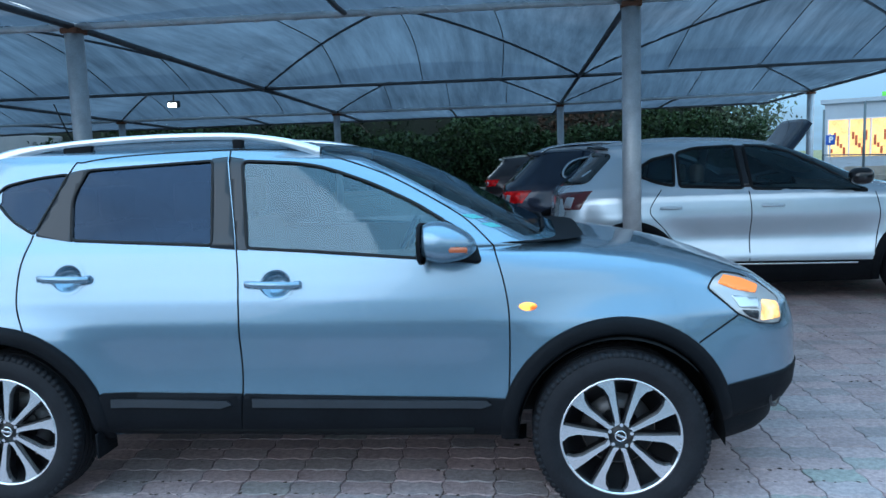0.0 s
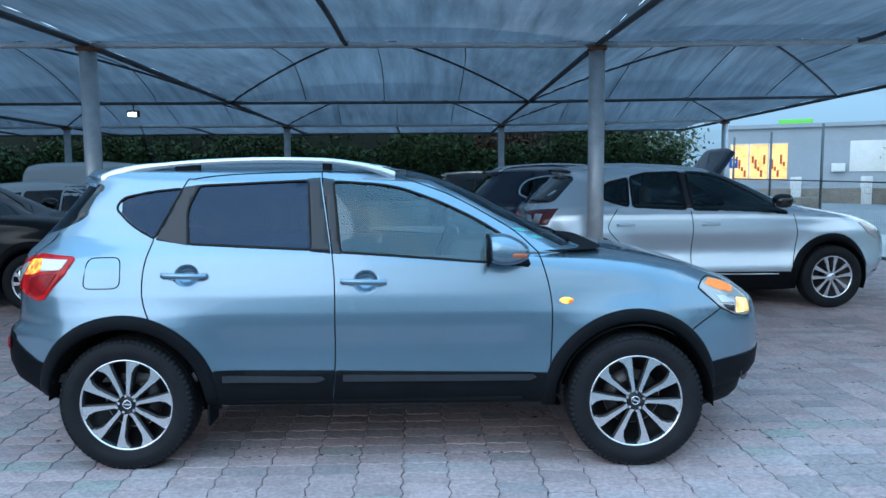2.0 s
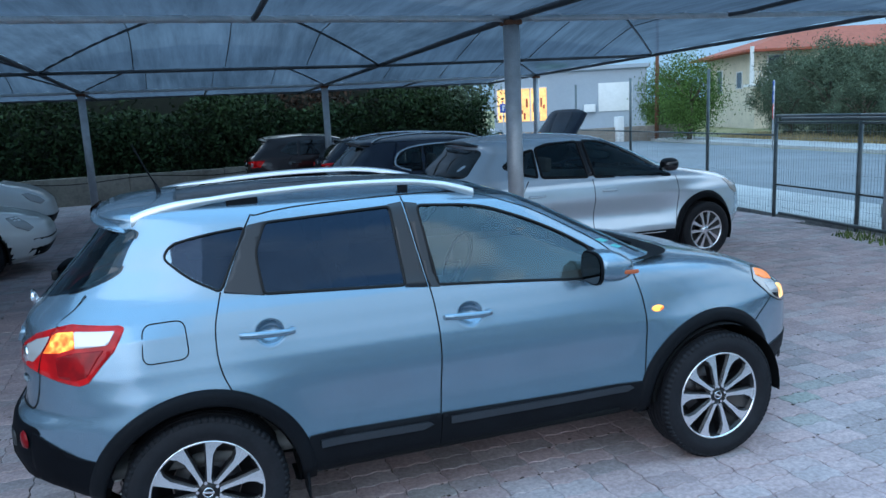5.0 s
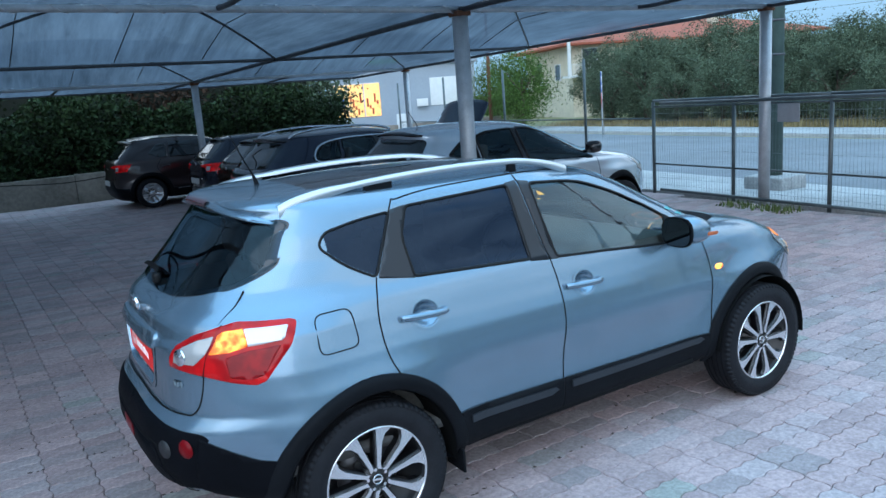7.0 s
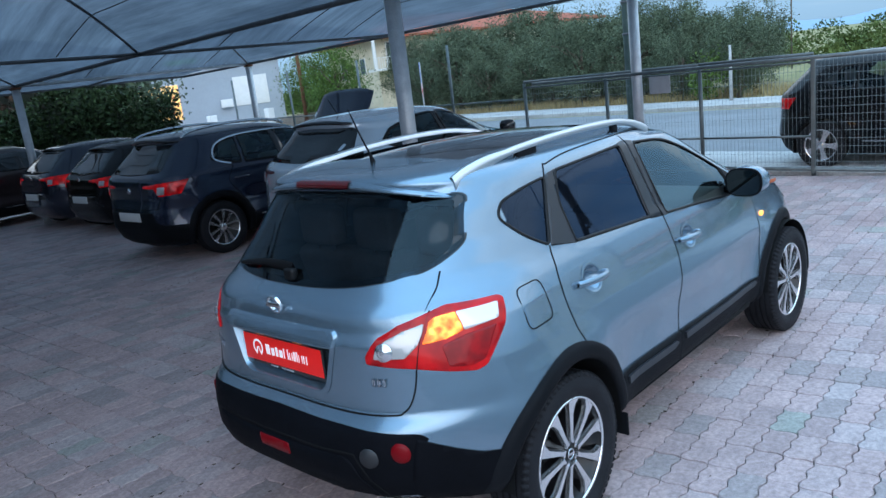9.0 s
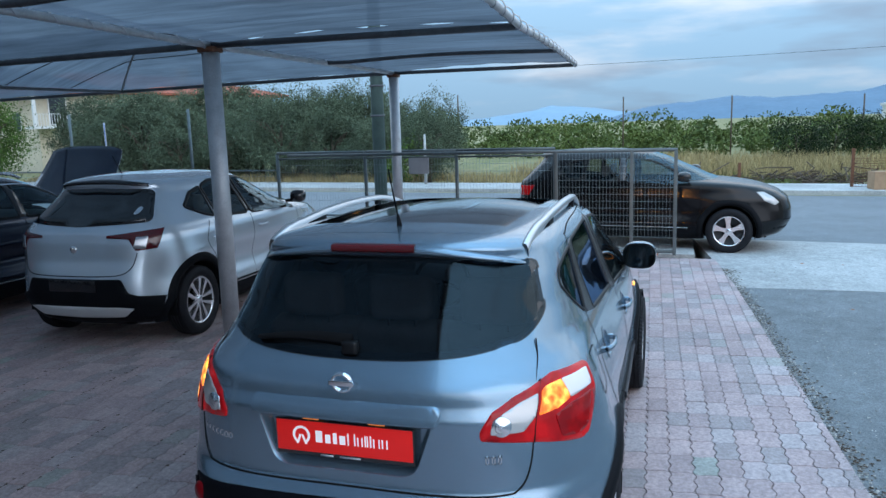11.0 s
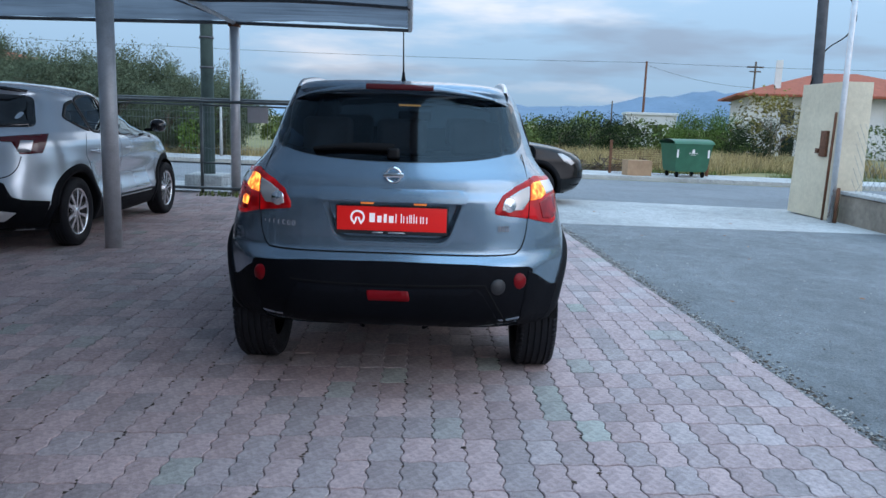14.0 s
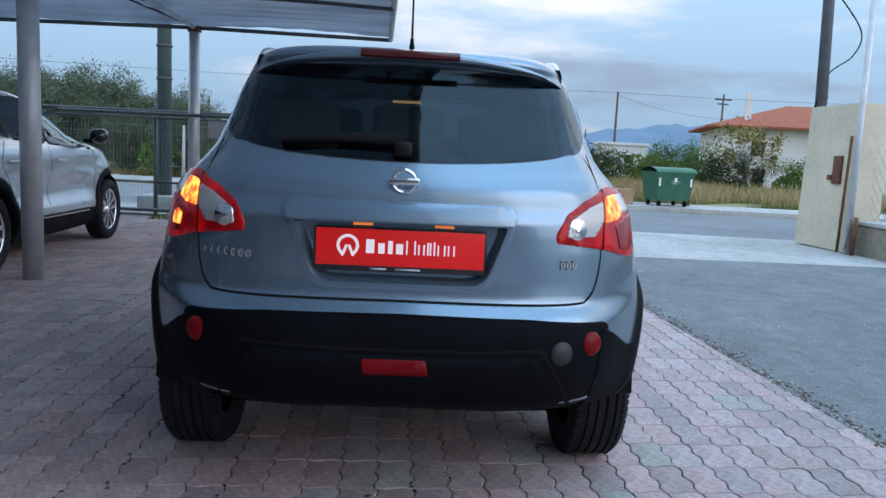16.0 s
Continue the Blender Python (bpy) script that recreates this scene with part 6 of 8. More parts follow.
def cabin(parent, S, zb):
    """Seats and dashboard seen through the side windows."""
    for x in (1.05, 0.28):
        for y in (-0.36, 0.36):
            b = bmesh.new()
            box(b, x - 0.28, y, 0.78, 0.13, 0.46, 0.56, 0.05, seg=2)
            part("seat_back", b, M_SEAT, parent)
            b = bmesh.new()
            box(b, x - 0.33, y, zb + 0.14, 0.09, 0.26, 0.17, 0.04, seg=2)
            part("headrest", b, M_SEAT, parent)
    b = bmesh.new()
    box(b, 1.95, 0, zb - 0.16, 0.5, 1.4, 0.26, 0.08, seg=2)
    part("dashboard", b, M_TRIM, parent)
    b = bmesh.new()
    box(b, 0.9, 0, 0.42, 2.4, 1.5, 0.05, 0.0)
    part("cabin_floor", b, M_TRIM, parent)


def parked_car(name, label, style, paint, m, see=False, soft_lamps=False,  base=2.64, wheels=(5, True, False), r=0.335, clad=True, rails=False, roof=None, chrome=False, lit=False, hood_up=False, tail=True, diffuser=None, group="parked cars"):
    rows = {"suv": SUV, "coupe": COUPE, "hatch": HATCH, "van": VAN}[style]
    S = Shell(rows, xm=0.5, blur=0.02, hubs=(0.0, base), flare=0.02, hub_z=r, ledge=0.03)
    car = thing(name, label, "van" if style == "van" else "car", group, m=m)
    wins = [rounded(w, 0.03, 3) for w in WINDOWS[style]]
    zb = WINDOWS[style][-1][0][1]

    def keep(x, y, z):
        if z < r + 0.42 and abs(y) > 0.45 and min(math.hypot(x - h, z - r) for h in (0.0, base)) < r + 0.06:
            return False
        if hood_up and z > 0.90 and x > 2.44 and abs(y) < 0.66 and z < 1.075 and x < 3.15:
            return False
        if see and z > 0.85 and abs(y) > 0.45 and any(inside(x, z, w) for w in wins):
            return False
        if see and zs0 + 0.02 < z < zs1 - 0.02 and x > 1.2 and abs(y) < S.row(z)[2] * 0.84:
            return False
        return True
    zs0, zs1 = SCREEN[style]
    b = bmesh.new()
    S.mesh(b, 0.036 if not see else 0.030, keep)
    part("body", b, paint, car, "painted body")
    if roof:
        b = bmesh.new()
        sheet(b, [[(x, y, rows[-1][0] + 0.016 - 0.062 * (y / 0.62) ** 2 - 0.058 * ((x - 0.5) / 0.85) ** 2) for y in [0.545 * (k / 8 - 1) for k in range(17)]] for x in [-0.27 + 0.1 * k for k in range(16)]])
        part("roof", b, roof, car, "contrast-coloured roof")
    for side in (-1, 1):
        for w in wins:
            g = part("side_window", side_patch(S, w, side, 0.004, 0.08, 0.006 if not see else 0), M_CARGLASS if not see else M_CARGLASS_CLEAR, car, "dark side window", away=(0.8, 0, 0.9))
            if see:
                g.visible_shadow = False
                part("window_frame", ring_patch(S, shrink(w, -0.012), shrink(w, 0.016), side, 0.0055, thick=0.006), M_SEAL, car, "black window frame")
        if style != "van":
            z0 = WINDOWS[style][1][0][1]
            z1 = WINDOWS[style][1][2][1]
            part("pillar_trim", side_patch(S, [(1.02, z0 - 0.02), (1.115, z0 - 0.02), (1.10, z1), (1.00, z1)], side, 0.0055, 0.08, 0.006), M_GLOSSBLACK, car, "black pillar")
        if chrome:
            line = spline([(0.26, zb + 0.03), (0.06, zb + 0.12), (0.16, zb + 0.29), (0.50, zb + 0.365), (1.10, zb + 0.37), (1.45, zb + 0.335), (1.75, zb + 0.235), (2.05, zb + 0.01)], 8, False)
            part("window_trim", strip(S, line, 0.022, side, 0.009), M_CHROME, car, "bright chrome window trim")
        for line in (
            [(1.07, zb + 0.0 - 0.02), (1.09, zb - 0.25), (1.075, 0.34)], [(2.20, zb - 0.06), (2.24, zb - 0.30), (2.17, 0.34)], [(0.28, zb + 0.01), (0.17, zb - 0.18), (0.30, 0.72), (0.42, 0.56)],
        ):
            part("shut_line", strip(S, spline(line, 8, False), 0.009, side, 0.002), M_GAP, car)
        for hx in (0.36, 1.28):
            b = bmesh.new()
            hz = zb - 0.155
            rowsh = []
            for k in range(9):
                t = k / 8
                x = hx - 0.10 + 0.2 * t
                o = 0.010 + 0.028 * math.sin(math.pi * t) ** 0.5
                yy = S.flank(x, hz)
                rowsh.append([(x, side * (yy + o + dy), hz + dz) for dy, dz in ((-0.006, 0.014), (0.006, 0.010), (0.006, -0.010), (-0.006, -0.014), (-0.006, 0.014))])
            sheet(b, rowsh)
            part("door_handle", b, paint, car, "body-coloured door handle")
        mir = new("wing_mirror")
        mir.parent = car
        b = bmesh.new()
        bmesh.ops.create_uvsphere(b, u_segments=20, v_segments=12, radius=1)
        for v in b.verts:
            s = [math.copysign(abs(q) ** 0.75, q) for q in v.co]
            v.co = Vector((2.0 + 0.10 * s[0], side * (0.99 + 0.09 * s[1]), zb + 0.085 + 0.075 * s[2]))
        part("mirror_shell", b, M_GLOSSBLACK, mir, "dark mirror housing")
        b = bmesh.new()
        box(b, 2.03, side * 0.88, zb + 0.03, 0.10, 0.12, 0.035, 0.01)
        part("mirror_arm", b, M_PLASTIC, mir)
        if clad:
            for h in (0.0, base):
                b = bmesh.new()
                rowsa = []
                for k in range(41):
                    a = radians(-22 + 224 * k / 40)
                    line = []
                    for f, o in ((0, 0.0), (0.06, 0.012), (0.5, 0.016), (0.95, 0.012), (1.0, 0.0), (1.02, -0.14)):
                        q = r + 0.13 - 0.085 * f
                        x, z = h + q * math.cos(a), max(r + q * math.sin(a), 0.21)
                        line.append((x, side * (S.flank(x, max(z, 0.24)) + o), z))
                    rowsa.append(line)
                sheet(b, rowsa)
                part("arch_cladding", b, M_PLASTIC, car, "black wheel-arch cladding")
            part("sill", side_patch(S, rounded([(0.42, 0.20), (0.46, 0.415), (2.18, 0.40), (2.22, 0.20)], 0.01), side, 0.010, 0.06, 0.02), M_PLASTIC, car, "black sill cladding")
            part("sill_trim", strip(S, [(0.55 + 0.1 * k, 0.392 - 0.001 * k) for k in range(16)], 0.016, side, 0.014), M_CHROME, car, "bright sill trim")
        for h in (0.0, base):
            b = bmesh.new()
            sheet(b, [[(h + (r + 0.05) * math.cos(radians(a)), side * y, r + (r + 0.05) * math.sin(radians(a))) for y in (0.85, 0.5)] for a in range(-20, 201, 14)])
            vs = [b.verts.new((h + (r + 0.08) * math.cos(radians(a)), side * 0.51, r + (r + 0.08) * math.sin(radians(a)))) for a in range(-18, 199, 12)]
            b.faces.new(vs)
            part("wheel_house", b, M_GAP, car, "dark wheel housing")
            spoke_wheel(car, h, side * 0.775, r, wheels, side)
        za, zc = LAMP[style]
        V = lambda x, z: S.u_of(x, -S.flank(x, z), z)
        U = lambda y, z: S.u_of(S.tail(-y, z), -y, z)
        if style == "van":
            o = [(U(0.70, za), za), (U(0.70, zc), zc), (V(-0.70, zc), zc), (V(-0.72, za), za)]
        else:
            o = [(U(0.36, zc - 0.035), zc - 0.035), (U(0.36, zc - 0.01), zc - 0.01), (U(0.62, zc + 0.015), zc + 0.015), (V(-0.34, zc + 0.03), zc + 0.03), (V(-0.46, za), za), (U(0.62, za - 0.01), za - 0.01), (U(0.56, zc - 0.045), zc - 0.045)]
        lamp = part("tail_lamp", wrap_patch(S, rounded(o, 0.01, 3), side, 0.006, 0.04, 0.015), M_RED if not soft_lamps else M_REDDARK, car, "red tail lamp")
        if style != "van":
            o = [(U(0.60, za + 0.012), za + 0.012), (U(0.62, zc - 0.03), zc - 0.03), (U(0.70, zc - 0.03), zc - 0.03), (U(0.69, za + 0.008), za + 0.008)]
            part("lamp_lens", wrap_patch(S, rounded(o, 0.008, 3), side, 0.009, 0.04, 0.004), M_LAMPWHITE if not soft_lamps else M_SILVER, lamp, "clear lens" if not soft_lamps else "silver inner lens")
        hz = 0.80 if style != "hatch" else 0.70
        part("headlamp", side_patch(S, rounded([(3.00, hz + 0.11), (3.10, hz + 0.11), (3.24, hz + 0.03), (3.32, hz - 0.05), (3.26, hz - 0.09), (3.12, hz - 0.02)], 0.012), side, 0.005, 0.03), M_LAMPWHITE, car, "clear headlamp")
        if rails:
            b = bmesh.new()
            pr = spline([(-0.20, 1.50), (-0.05, 1.565), (0.4, 1.60), (0.9, 1.59), (1.2, 1.55), (1.34, 1.50)], 6, False)
            tube(b, [(x, side * 0.575, z) for x, z in pr], 0.018, 8)
            part("roof_rail", b, M_CHROME if chrome else M_PLASTIC, car, "roof rail")
    # screens
    z0, z1, w0, w1 = REARGLASS[style]
    part("tail_window", tail_patch(S, rounded([(w0, z0 + 0.03), (w1, z1), (0, z1 + 0.015), (-w1, z1), (-w0, z0 + 0.03), (0, z0)], 0.05), 0.004, 0.08, 0.008), M_CARGLASS if style != "van" else paint, car, "dark tail window")
    if style != "van":
        b = bmesh.new()
        rowsb = []
        for j in range(21):
            y = 0.55 * (2 * j / 20 - 1)
            xb, zt = S.tail(y, z1 + 0.06), z1 + 0.085 - 0.05 * (y / 0.6) ** 2
            rowsb.append([(xb + 0.18, y, zt + 0.012), (xb - 0.03, y, zt), (xb - 0.045, y, zt - 0.02), (xb + 0.03, y, zt - 0.05)])
        sheet(b, rowsb)
        part("roof_spoiler", b, roof or M_GLOSSBLACK, car, "roof spoiler")
        b = bmesh.new()
        tube(b, [(0.10, 0, rows[-1][0] - 0.01), (-0.02, 0, rows[-1][0] + 0.17)], 0.006, 6, r2=0.003)
        part("aerial", b, M_PLASTIC, car, "black roof aerial")
    zs0, zs1 = SCREEN[style]
    b = bmesh.new()
    rowsc = []
    for k in range(9):
        z = zs0 + (zs1 - zs0) * k / 8
        w = S.row(z)[2] * 0.86
        rowsc.append([(S.nose(w * (2 * j / 16 - 1), z) + 0.006, w * (2 * j / 16 - 1), z) for j in range(17)])
    sheet(b, rowsc)
    g = part("windscreen", b, M_CARGLASS if not see else M_CARGLASS_CLEAR, car, "sloping windscreen", away=(0.8, 0, 0.9))
    if see:
        g.visible_shadow = False
        cabin(car, S, zb)
    # bumpers, plate
    part("bumper_rear", tail_patch(S, rounded([(0.60, 0.215), (0.64, 0.505), (0.56, 0.53), (0.50, 0.66), (-0.50, 0.66), (-0.56, 0.53), (-0.64, 0.505), (-0.60, 0.215), (0, 0.205)], 0.03), 0.006, 0.04), M_PLASTIC if clad else paint, car, "lower rear bumper")
    if clad:
        for side in (-1, 1):
            part("bumper_corner", wrap_patch(S, rounded([(S.u_of(S.tail(-0.62, 0.5), -0.62, 0.5), 0.505), (S.u_of(-0.46, -S.flank(-0.46, 0.5), 0.5), 0.48), (S.u_of(-0.44, -S.flank(-0.44, 0.25), 0.25), 0.225), (S.u_of(S.tail(-0.58, 0.25), -0.58, 0.25), 0.22)], 0.012), side, 0.0055, 0.03), M_PLASTIC, car, "black bumper corner")
    if style != "van":
        zg = LAMP[style][0] - 0.03
        part("shut_line", strip(S, spline([(-0.63, zg), (-0.59, zg - 0.12), (-0.50, 0.70), (-0.3, 0.685), (0, 0.682), (0.3, 0.685), (0.50, 0.70), (0.59, zg - 0.12), (0.63, zg)], 8, False), 0.009, tail=True, out=0.004), M_GAP, car, "dark gap round the tailgate")
    if diffuser:
        part("skid_plate", tail_patch(S, rounded([(0.46, 0.30), (0.58, 0.385), (0.45, 0.40), (-0.45, 0.40), (-0.58, 0.385), (-0.46, 0.30), (0, 0.285)], 0.02), 0.016, 0.04), diffuser, car, "silver skid plate")
    if tail:
        b = bmesh.new()
        box(b, S.tail(0, 0.60) - 0.010, 0, 0.60, 0.012, 0.52, 0.11, 0.003)
        part("number_plate", b, M_GLOSSBLACK if diffuser else M_PLATEPALE, car, "number plate holder" if diffuser else "pale number plate with plain bars")
        b = lathe([(0.0005, -0.006), (0.03, -0.005), (0.036, 0.003)], 20)
        bmesh.ops.transform(b, matrix=Matrix.Translation((S.tail(0, 0.92) - 0.003, 0, 0.92)) @ Matrix.Rotation(radians(-90), 4, "Z"), verts=b.verts)
        part("badge", b, M_CHROME, car, "small chrome badge")
    b = bmesh.new()
    sheet(b, [[(S.nose(0.6 * (2 * k / 14 - 1), z) + 0.008, 0.6 * (2 * k / 14 - 1), z) for k in range(15)] for z in (0.26, 0.36, 0.50)])
    part("grille", b, M_PLASTIC, car, "black lower grille")
    b = bmesh.new()
    box(b, 1.32, 0, 0.25, 3.7, 0.98, 0.10, 0.03)
    part("underbody", b, M_GAP, car, "dark underbody")
    if hood_up:
        b = bmesh.new()
        rowsd = []
        for k in range(11):
            t = k / 10
            d = 0.98 * t
            a = radians(48)
            rowsd.append([(2.48 + d * math.cos(a) + 0.10 * math.sin(math.pi * t), y, 1.08 + d * math.sin(a) + 0.07 * math.sin(math.pi * t) - 0.10 * (abs(y) / 0.66) ** 4) for y in [0.66 * (1 - 0.12 * t) * (2 * j / 12 - 1) for j in range(13)]])
        sheet(b, rowsd)
        lid = part("bonnet", b, paint, car, "raised bonnet")
        mod = lid.modifiers.new("thick", "SOLIDIFY")
        mod.thickness = 0.03
    return car


M_PLATEPALE = mat("plate_pale", (0.6, 0.6, 0.58), 0.5)
P_SILVER = mat("paint_silver", (0.62, 0.71, 0.78), 0.27, 0.62, scale=2, vary=0.02, coat=0.9)
P_SKID = mat("skid_silver", (0.62, 0.63, 0.63), 0.4, 0.2)
P_NAVY = mat("paint_navy", (0.012, 0.02, 0.045), 0.25, 0.4, coat=1.0)
P_BLACK = mat("paint_black", (0.004, 0.004, 0.005), 0.2, 0.0, coat=0.15, spec=0.3)
P_DARKBLUE = mat("paint_dark_blue", (0.009, 0.013, 0.03), 0.25, 0.4, coat=1.0)
P_BROWN = mat("paint_brown", (0.045, 0.033, 0.034), 0.28, 0.5, coat=1.0)
P_WHITE = mat("paint_white", (0.72, 0.73, 0.72), 0.3, 0.0, coat=0.9)
P_CREAM = mat("paint_cream_roof", (0.70, 0.68, 0.62), 0.3, 0.0, coat=0.9)

parked_car("crossover_car", "silver compact crossover with black cladding beside a canopy post", "coupe", P_SILVER, pose(3.22, 4.30, 0, 0, 0, 2.0) @ Matrix.Diagonal((1.01, 1, 1.035, 1)), wheels=(5, True, True), diffuser=P_SKID, see=True, soft_lamps=True)
parked_car("estate_car", "navy crossover with chrome trim and its bonnet raised", "suv", P_NAVY, pose(2.66, 7.0, 0, 0, 0, 2.0) @ Matrix.Diagonal((1.05, 1.02, 1.02, 1)), chrome=True, rails=True, hood_up=True, wheels=(5, True, True), see=True)
parked_car("hatchback_car", "black hatchback parked under the shade canopy", "hatch", P_BLACK, pose(3.35, 10.35, 0, 0, 0, 2.0) @ Matrix.Diagonal((1, 1, 1.02, 1)), clad=False, wheels=(5, False, False))
parked_car("hatchback_car", "dark blue hatchback parked under the shade canopy", "hatch", P_DARKBLUE, pose(3.30, 12.35, 0, 0, 0, 2.0) @ Matrix.Diagonal((1, 1, 1.04, 1)), clad=False, wheels=(5, False, False))
parked_car("crossover_car", "brown crossover with a cream roof beside the low wall", "suv", P_BROWN, pose(1.95, 14.75, 0, 0, 0, 2.0) @ Matrix.Diagonal((1, 1, 0.99, 1)), roof=P_CREAM, wheels=(5, True, False))
parked_car("crossover_car", "black crossover with dark alloy wheels under the canopy", "suv", P_BLACK, pose(-5.62, 4.42, 0, 0, 0, 2.0), wheels=(5, True, True), tail=False)
parked_car("hatchback_car", "white hatchback parked under the shade canopy", "hatch", P_WHITE, pose(-5.40, 7.65, 0, 0, 0, 2.0), clad=False, wheels=(7, False, True), tail=False)
parked_car("small_van", "white panel van parked near the hedge", "van", P_WHITE, pose(-5.75, 10.6, 0, 0, 0, 2.0), clad=False, wheels=(5, False, True), tail=False)
parked_car("crossover_car", "black crossover with silver wheels waiting at the road side", "suv", P_BLACK, pose(9.93, 0.72, -0.03, 0, 0, -95.5), see=True, wheels=(5, False, True), group="cars on the road")

# ---------------------------------------------------------------- fence, gate and street things
def wire_panel(b, y0, y1, z0, z1, xf, gap=0.055, rows=(0.0, 0.08, 0.16, 0.5, 0.84, 0.92, 1.0)):
    y = y0 + gap
    while y < y1 - 0.01:
        x = xf(y)
        tube(b, [(x, y, z0), (x, y, z1)], 0.0022, 3, caps=False)
        y += gap
    for f in rows:
        z = z0 + (z1 - z0) * f
        tube(b, [(xf(y0), y0, z), (xf(y1), y1, z)], 0.0026, 3, caps=False)


fence = thing("fence", "grey steel mesh fence with tubular rails along the road", "fence")
M_FENCE = mat("fence_grey", (0.12, 0.145, 0.15), 0.5, 0.5, scale=9, vary=0.25)
M_WIRE = mat("fence_wire", (0.20, 0.23, 0.235), 0.5, 0.5)
posts = [0.70, 2.30, 3.95, 5.70]
for y in posts:
    b = bmesh.new()
    tube(b, [(fence_x(y), y, -0.02), (fence_x(y), y, 1.58)], 0.030, 10)
    part("post", b, M_FENCE, fence)
for y0, y1 in zip(posts, posts[1:]):
    for z in (1.60, 1.50, 0.52):
        b = bmesh.new()
        tube(b, [(fence_x(y0), y0, z), (fence_x(y1), y1, z)], 0.024 if z > 1.55 else 0.016, 8)
        part("rail", b, M_FENCE, fence)
    b = bmesh.new()
    wire_panel(b, y0, y1, 0.05, 1.50, fence_x)
    part("mesh_panel", b, M_WIRE, fence, "welded wire mesh", smooth=False)
for y in (7.6, 10.6, 13.6, 16.6):
    b = bmesh.new()
    tube(b, [(fence_x(y), y, -0.02), (fence_x(y), y, 2.45)], 0.028, 10)
    part("post", b, M_FENCE, fence)
for y0, y1 in zip((5.7, 7.6, 10.6, 13.6), (7.6, 10.6, 13.6, 16.6)):
    b = bmesh.new()
    tube(b, [(fence_x(y0), y0, 1.30), (fence_x(y1), y1, 1.30)], 0.014, 8)
    part("rail", b, M_FENCE, fence)
    b = bmesh.new()
    wire_panel(b, y0, y1, 0.05, 1.30, fence_x, 0.07)
    part("mesh_panel", b, M_WIRE, fence, "welded wire mesh", smooth=False)
b = bmesh.new()
box(b, fence_x(2.95) - 0.035, 2.95, 1.36, 0.012, 0.36, 0.26, 0.002, -5)
tagged(part("notice_board", b, mat("board_grey", (0.35, 0.37, 0.39), 0.6, scale=6, vary=0.15)), "small grey notice board wired to the fence", "sign")

gate = thing("sliding_gate", "galvanised steel mesh gate standing half open", "gate")
gx = lambda y: fence_x(y) - 0.14
for y in (-1.06, -0.45, 0.66):
    b = bmesh.new()
    box(b, gx(y), y, 0.80, 0.05, 0.05, 1.50, 0.004)
    part("gate_post", b, M_FENCE, gate)
for z in (1.56, 0.10):
    b = bmesh.new()
    tube(b, [(gx(-1.08), -1.08, z), (gx(5.4), 5.4, z)], 0.026, 8)
    part("gate_rail", b, M_FENCE, gate)
b = bmesh.new()
wire_panel(b, -1.04, 0.64, 0.10, 1.54, gx, 0.05, tuple(k / 14 for k in range(15)))
part("mesh_panel", b, M_WIRE, gate, "wire mesh infill", smooth=False)

# green lamp post on a concrete footing
post = thing("utility_pole", "green painted steel pole on a concrete footing", "pole")
b = bmesh.new()
tube(b, [(10.35, 4.35, 0.15), (10.35, 4.35, 9.0)], 0.125, 16, r2=0.10)
part("pole", b, M_GREENPOLE, post)
b = bmesh.new()
box(b, 10.35, 4.35, 0.08, 0.72, 0.72, 0.26, 0.03)
part("footing", b, M_CONCRETE, post, "stained concrete footing")
for z in (2.2, 2.75):
    b = bmesh.new()
    tube(b, [(10.35, 4.35, z), (10.35, 4.35, z + 0.04)], 0.135, 16)
    part("band", b, M_DARKSTEEL, post)

# entrance pier with its low wall, hinge plate and leaning tube
pier = thing("gate_pier", "cream rendered gate pier with a rusty hinge plate", "pier")
b = bmesh.new()
vs = []
rows = []
for z in (0.0, 0.4, 0.9, 1.5, 2.0, 2.2):
    t = z / 2.2
    rows.append([(9.15 - 0.10 * t, -6.42, z), (7.72 + 0.05 * t, -6.47, z), (7.72 + 0.05 * t, -6.92, z), (9.15 - 0.10 * t, -6.88, z), (9.15 - 0.10 * t, -6.42, z)])
sheet(b, rows)
b.faces.new([b.verts.new(p) for p in rows[-1][:4]])
crease(part("shaft", b, M_CREAM, pier))
b = bmesh.new()
box(b, 8.15, -6.44, 1.22, 0.20, 0.05, 0.42, 0.004)
box(b, 8.30, -6.42, 1.10, 0.10, 0.05, 0.08, 0.004)
part("hinge_plate", b, M_RUST, pier, "rusty steel hinge plate")
b = bmesh.new()
tube(b, [(7.86, -6.40, 0.0), (7.80, -6.40, 1.72)], 0.022, 8)
part("hinge_bar", b, M_RUST, pier, "rusty vertical bar")
b = bmesh.new()
tube(b, [(7.60, -6.40, 0.0), (7.64, -6.41, 1.6), (7.70, -6.42, 4.6)], 0.045, 10)
tagged(part("leaning_tube", b, M_STEEL), "galvanised steel tube standing against the pier", "pole")
b = bmesh.new()
tube(b, [(7.50, -6.42, 0.0), (7.49, -6.42, 0.55)], 0.03, 8)
for k in range(9):
    tube(b, [(7.60 - 0.012 * k, -6.38, 0.05 + 0.055 * k), (7.57 - 0.01 * k, -6.33, 0.09 + 0.05 * k), (7.52, -6.36, 0.12 + 0.05 * k)], 0.005, 5)
tagged(part("bound_stake", b, M_RUST), "rusty stake bound with wire beside the pier", "post")
b = bmesh.new()
box(b, 4.0, -6.72, 0.20, 7.4, 0.30, 0.46, 0.02)
tagged(part("wall_side", b, M_WALLPLASTER, smooth=False), "low stained concrete wall beside the pier", "wall", kind="structure")
b = bmesh.new()
box(b, 4.0, -6.72, 0.465, 7.4, 0.36, 0.06, 0.015)
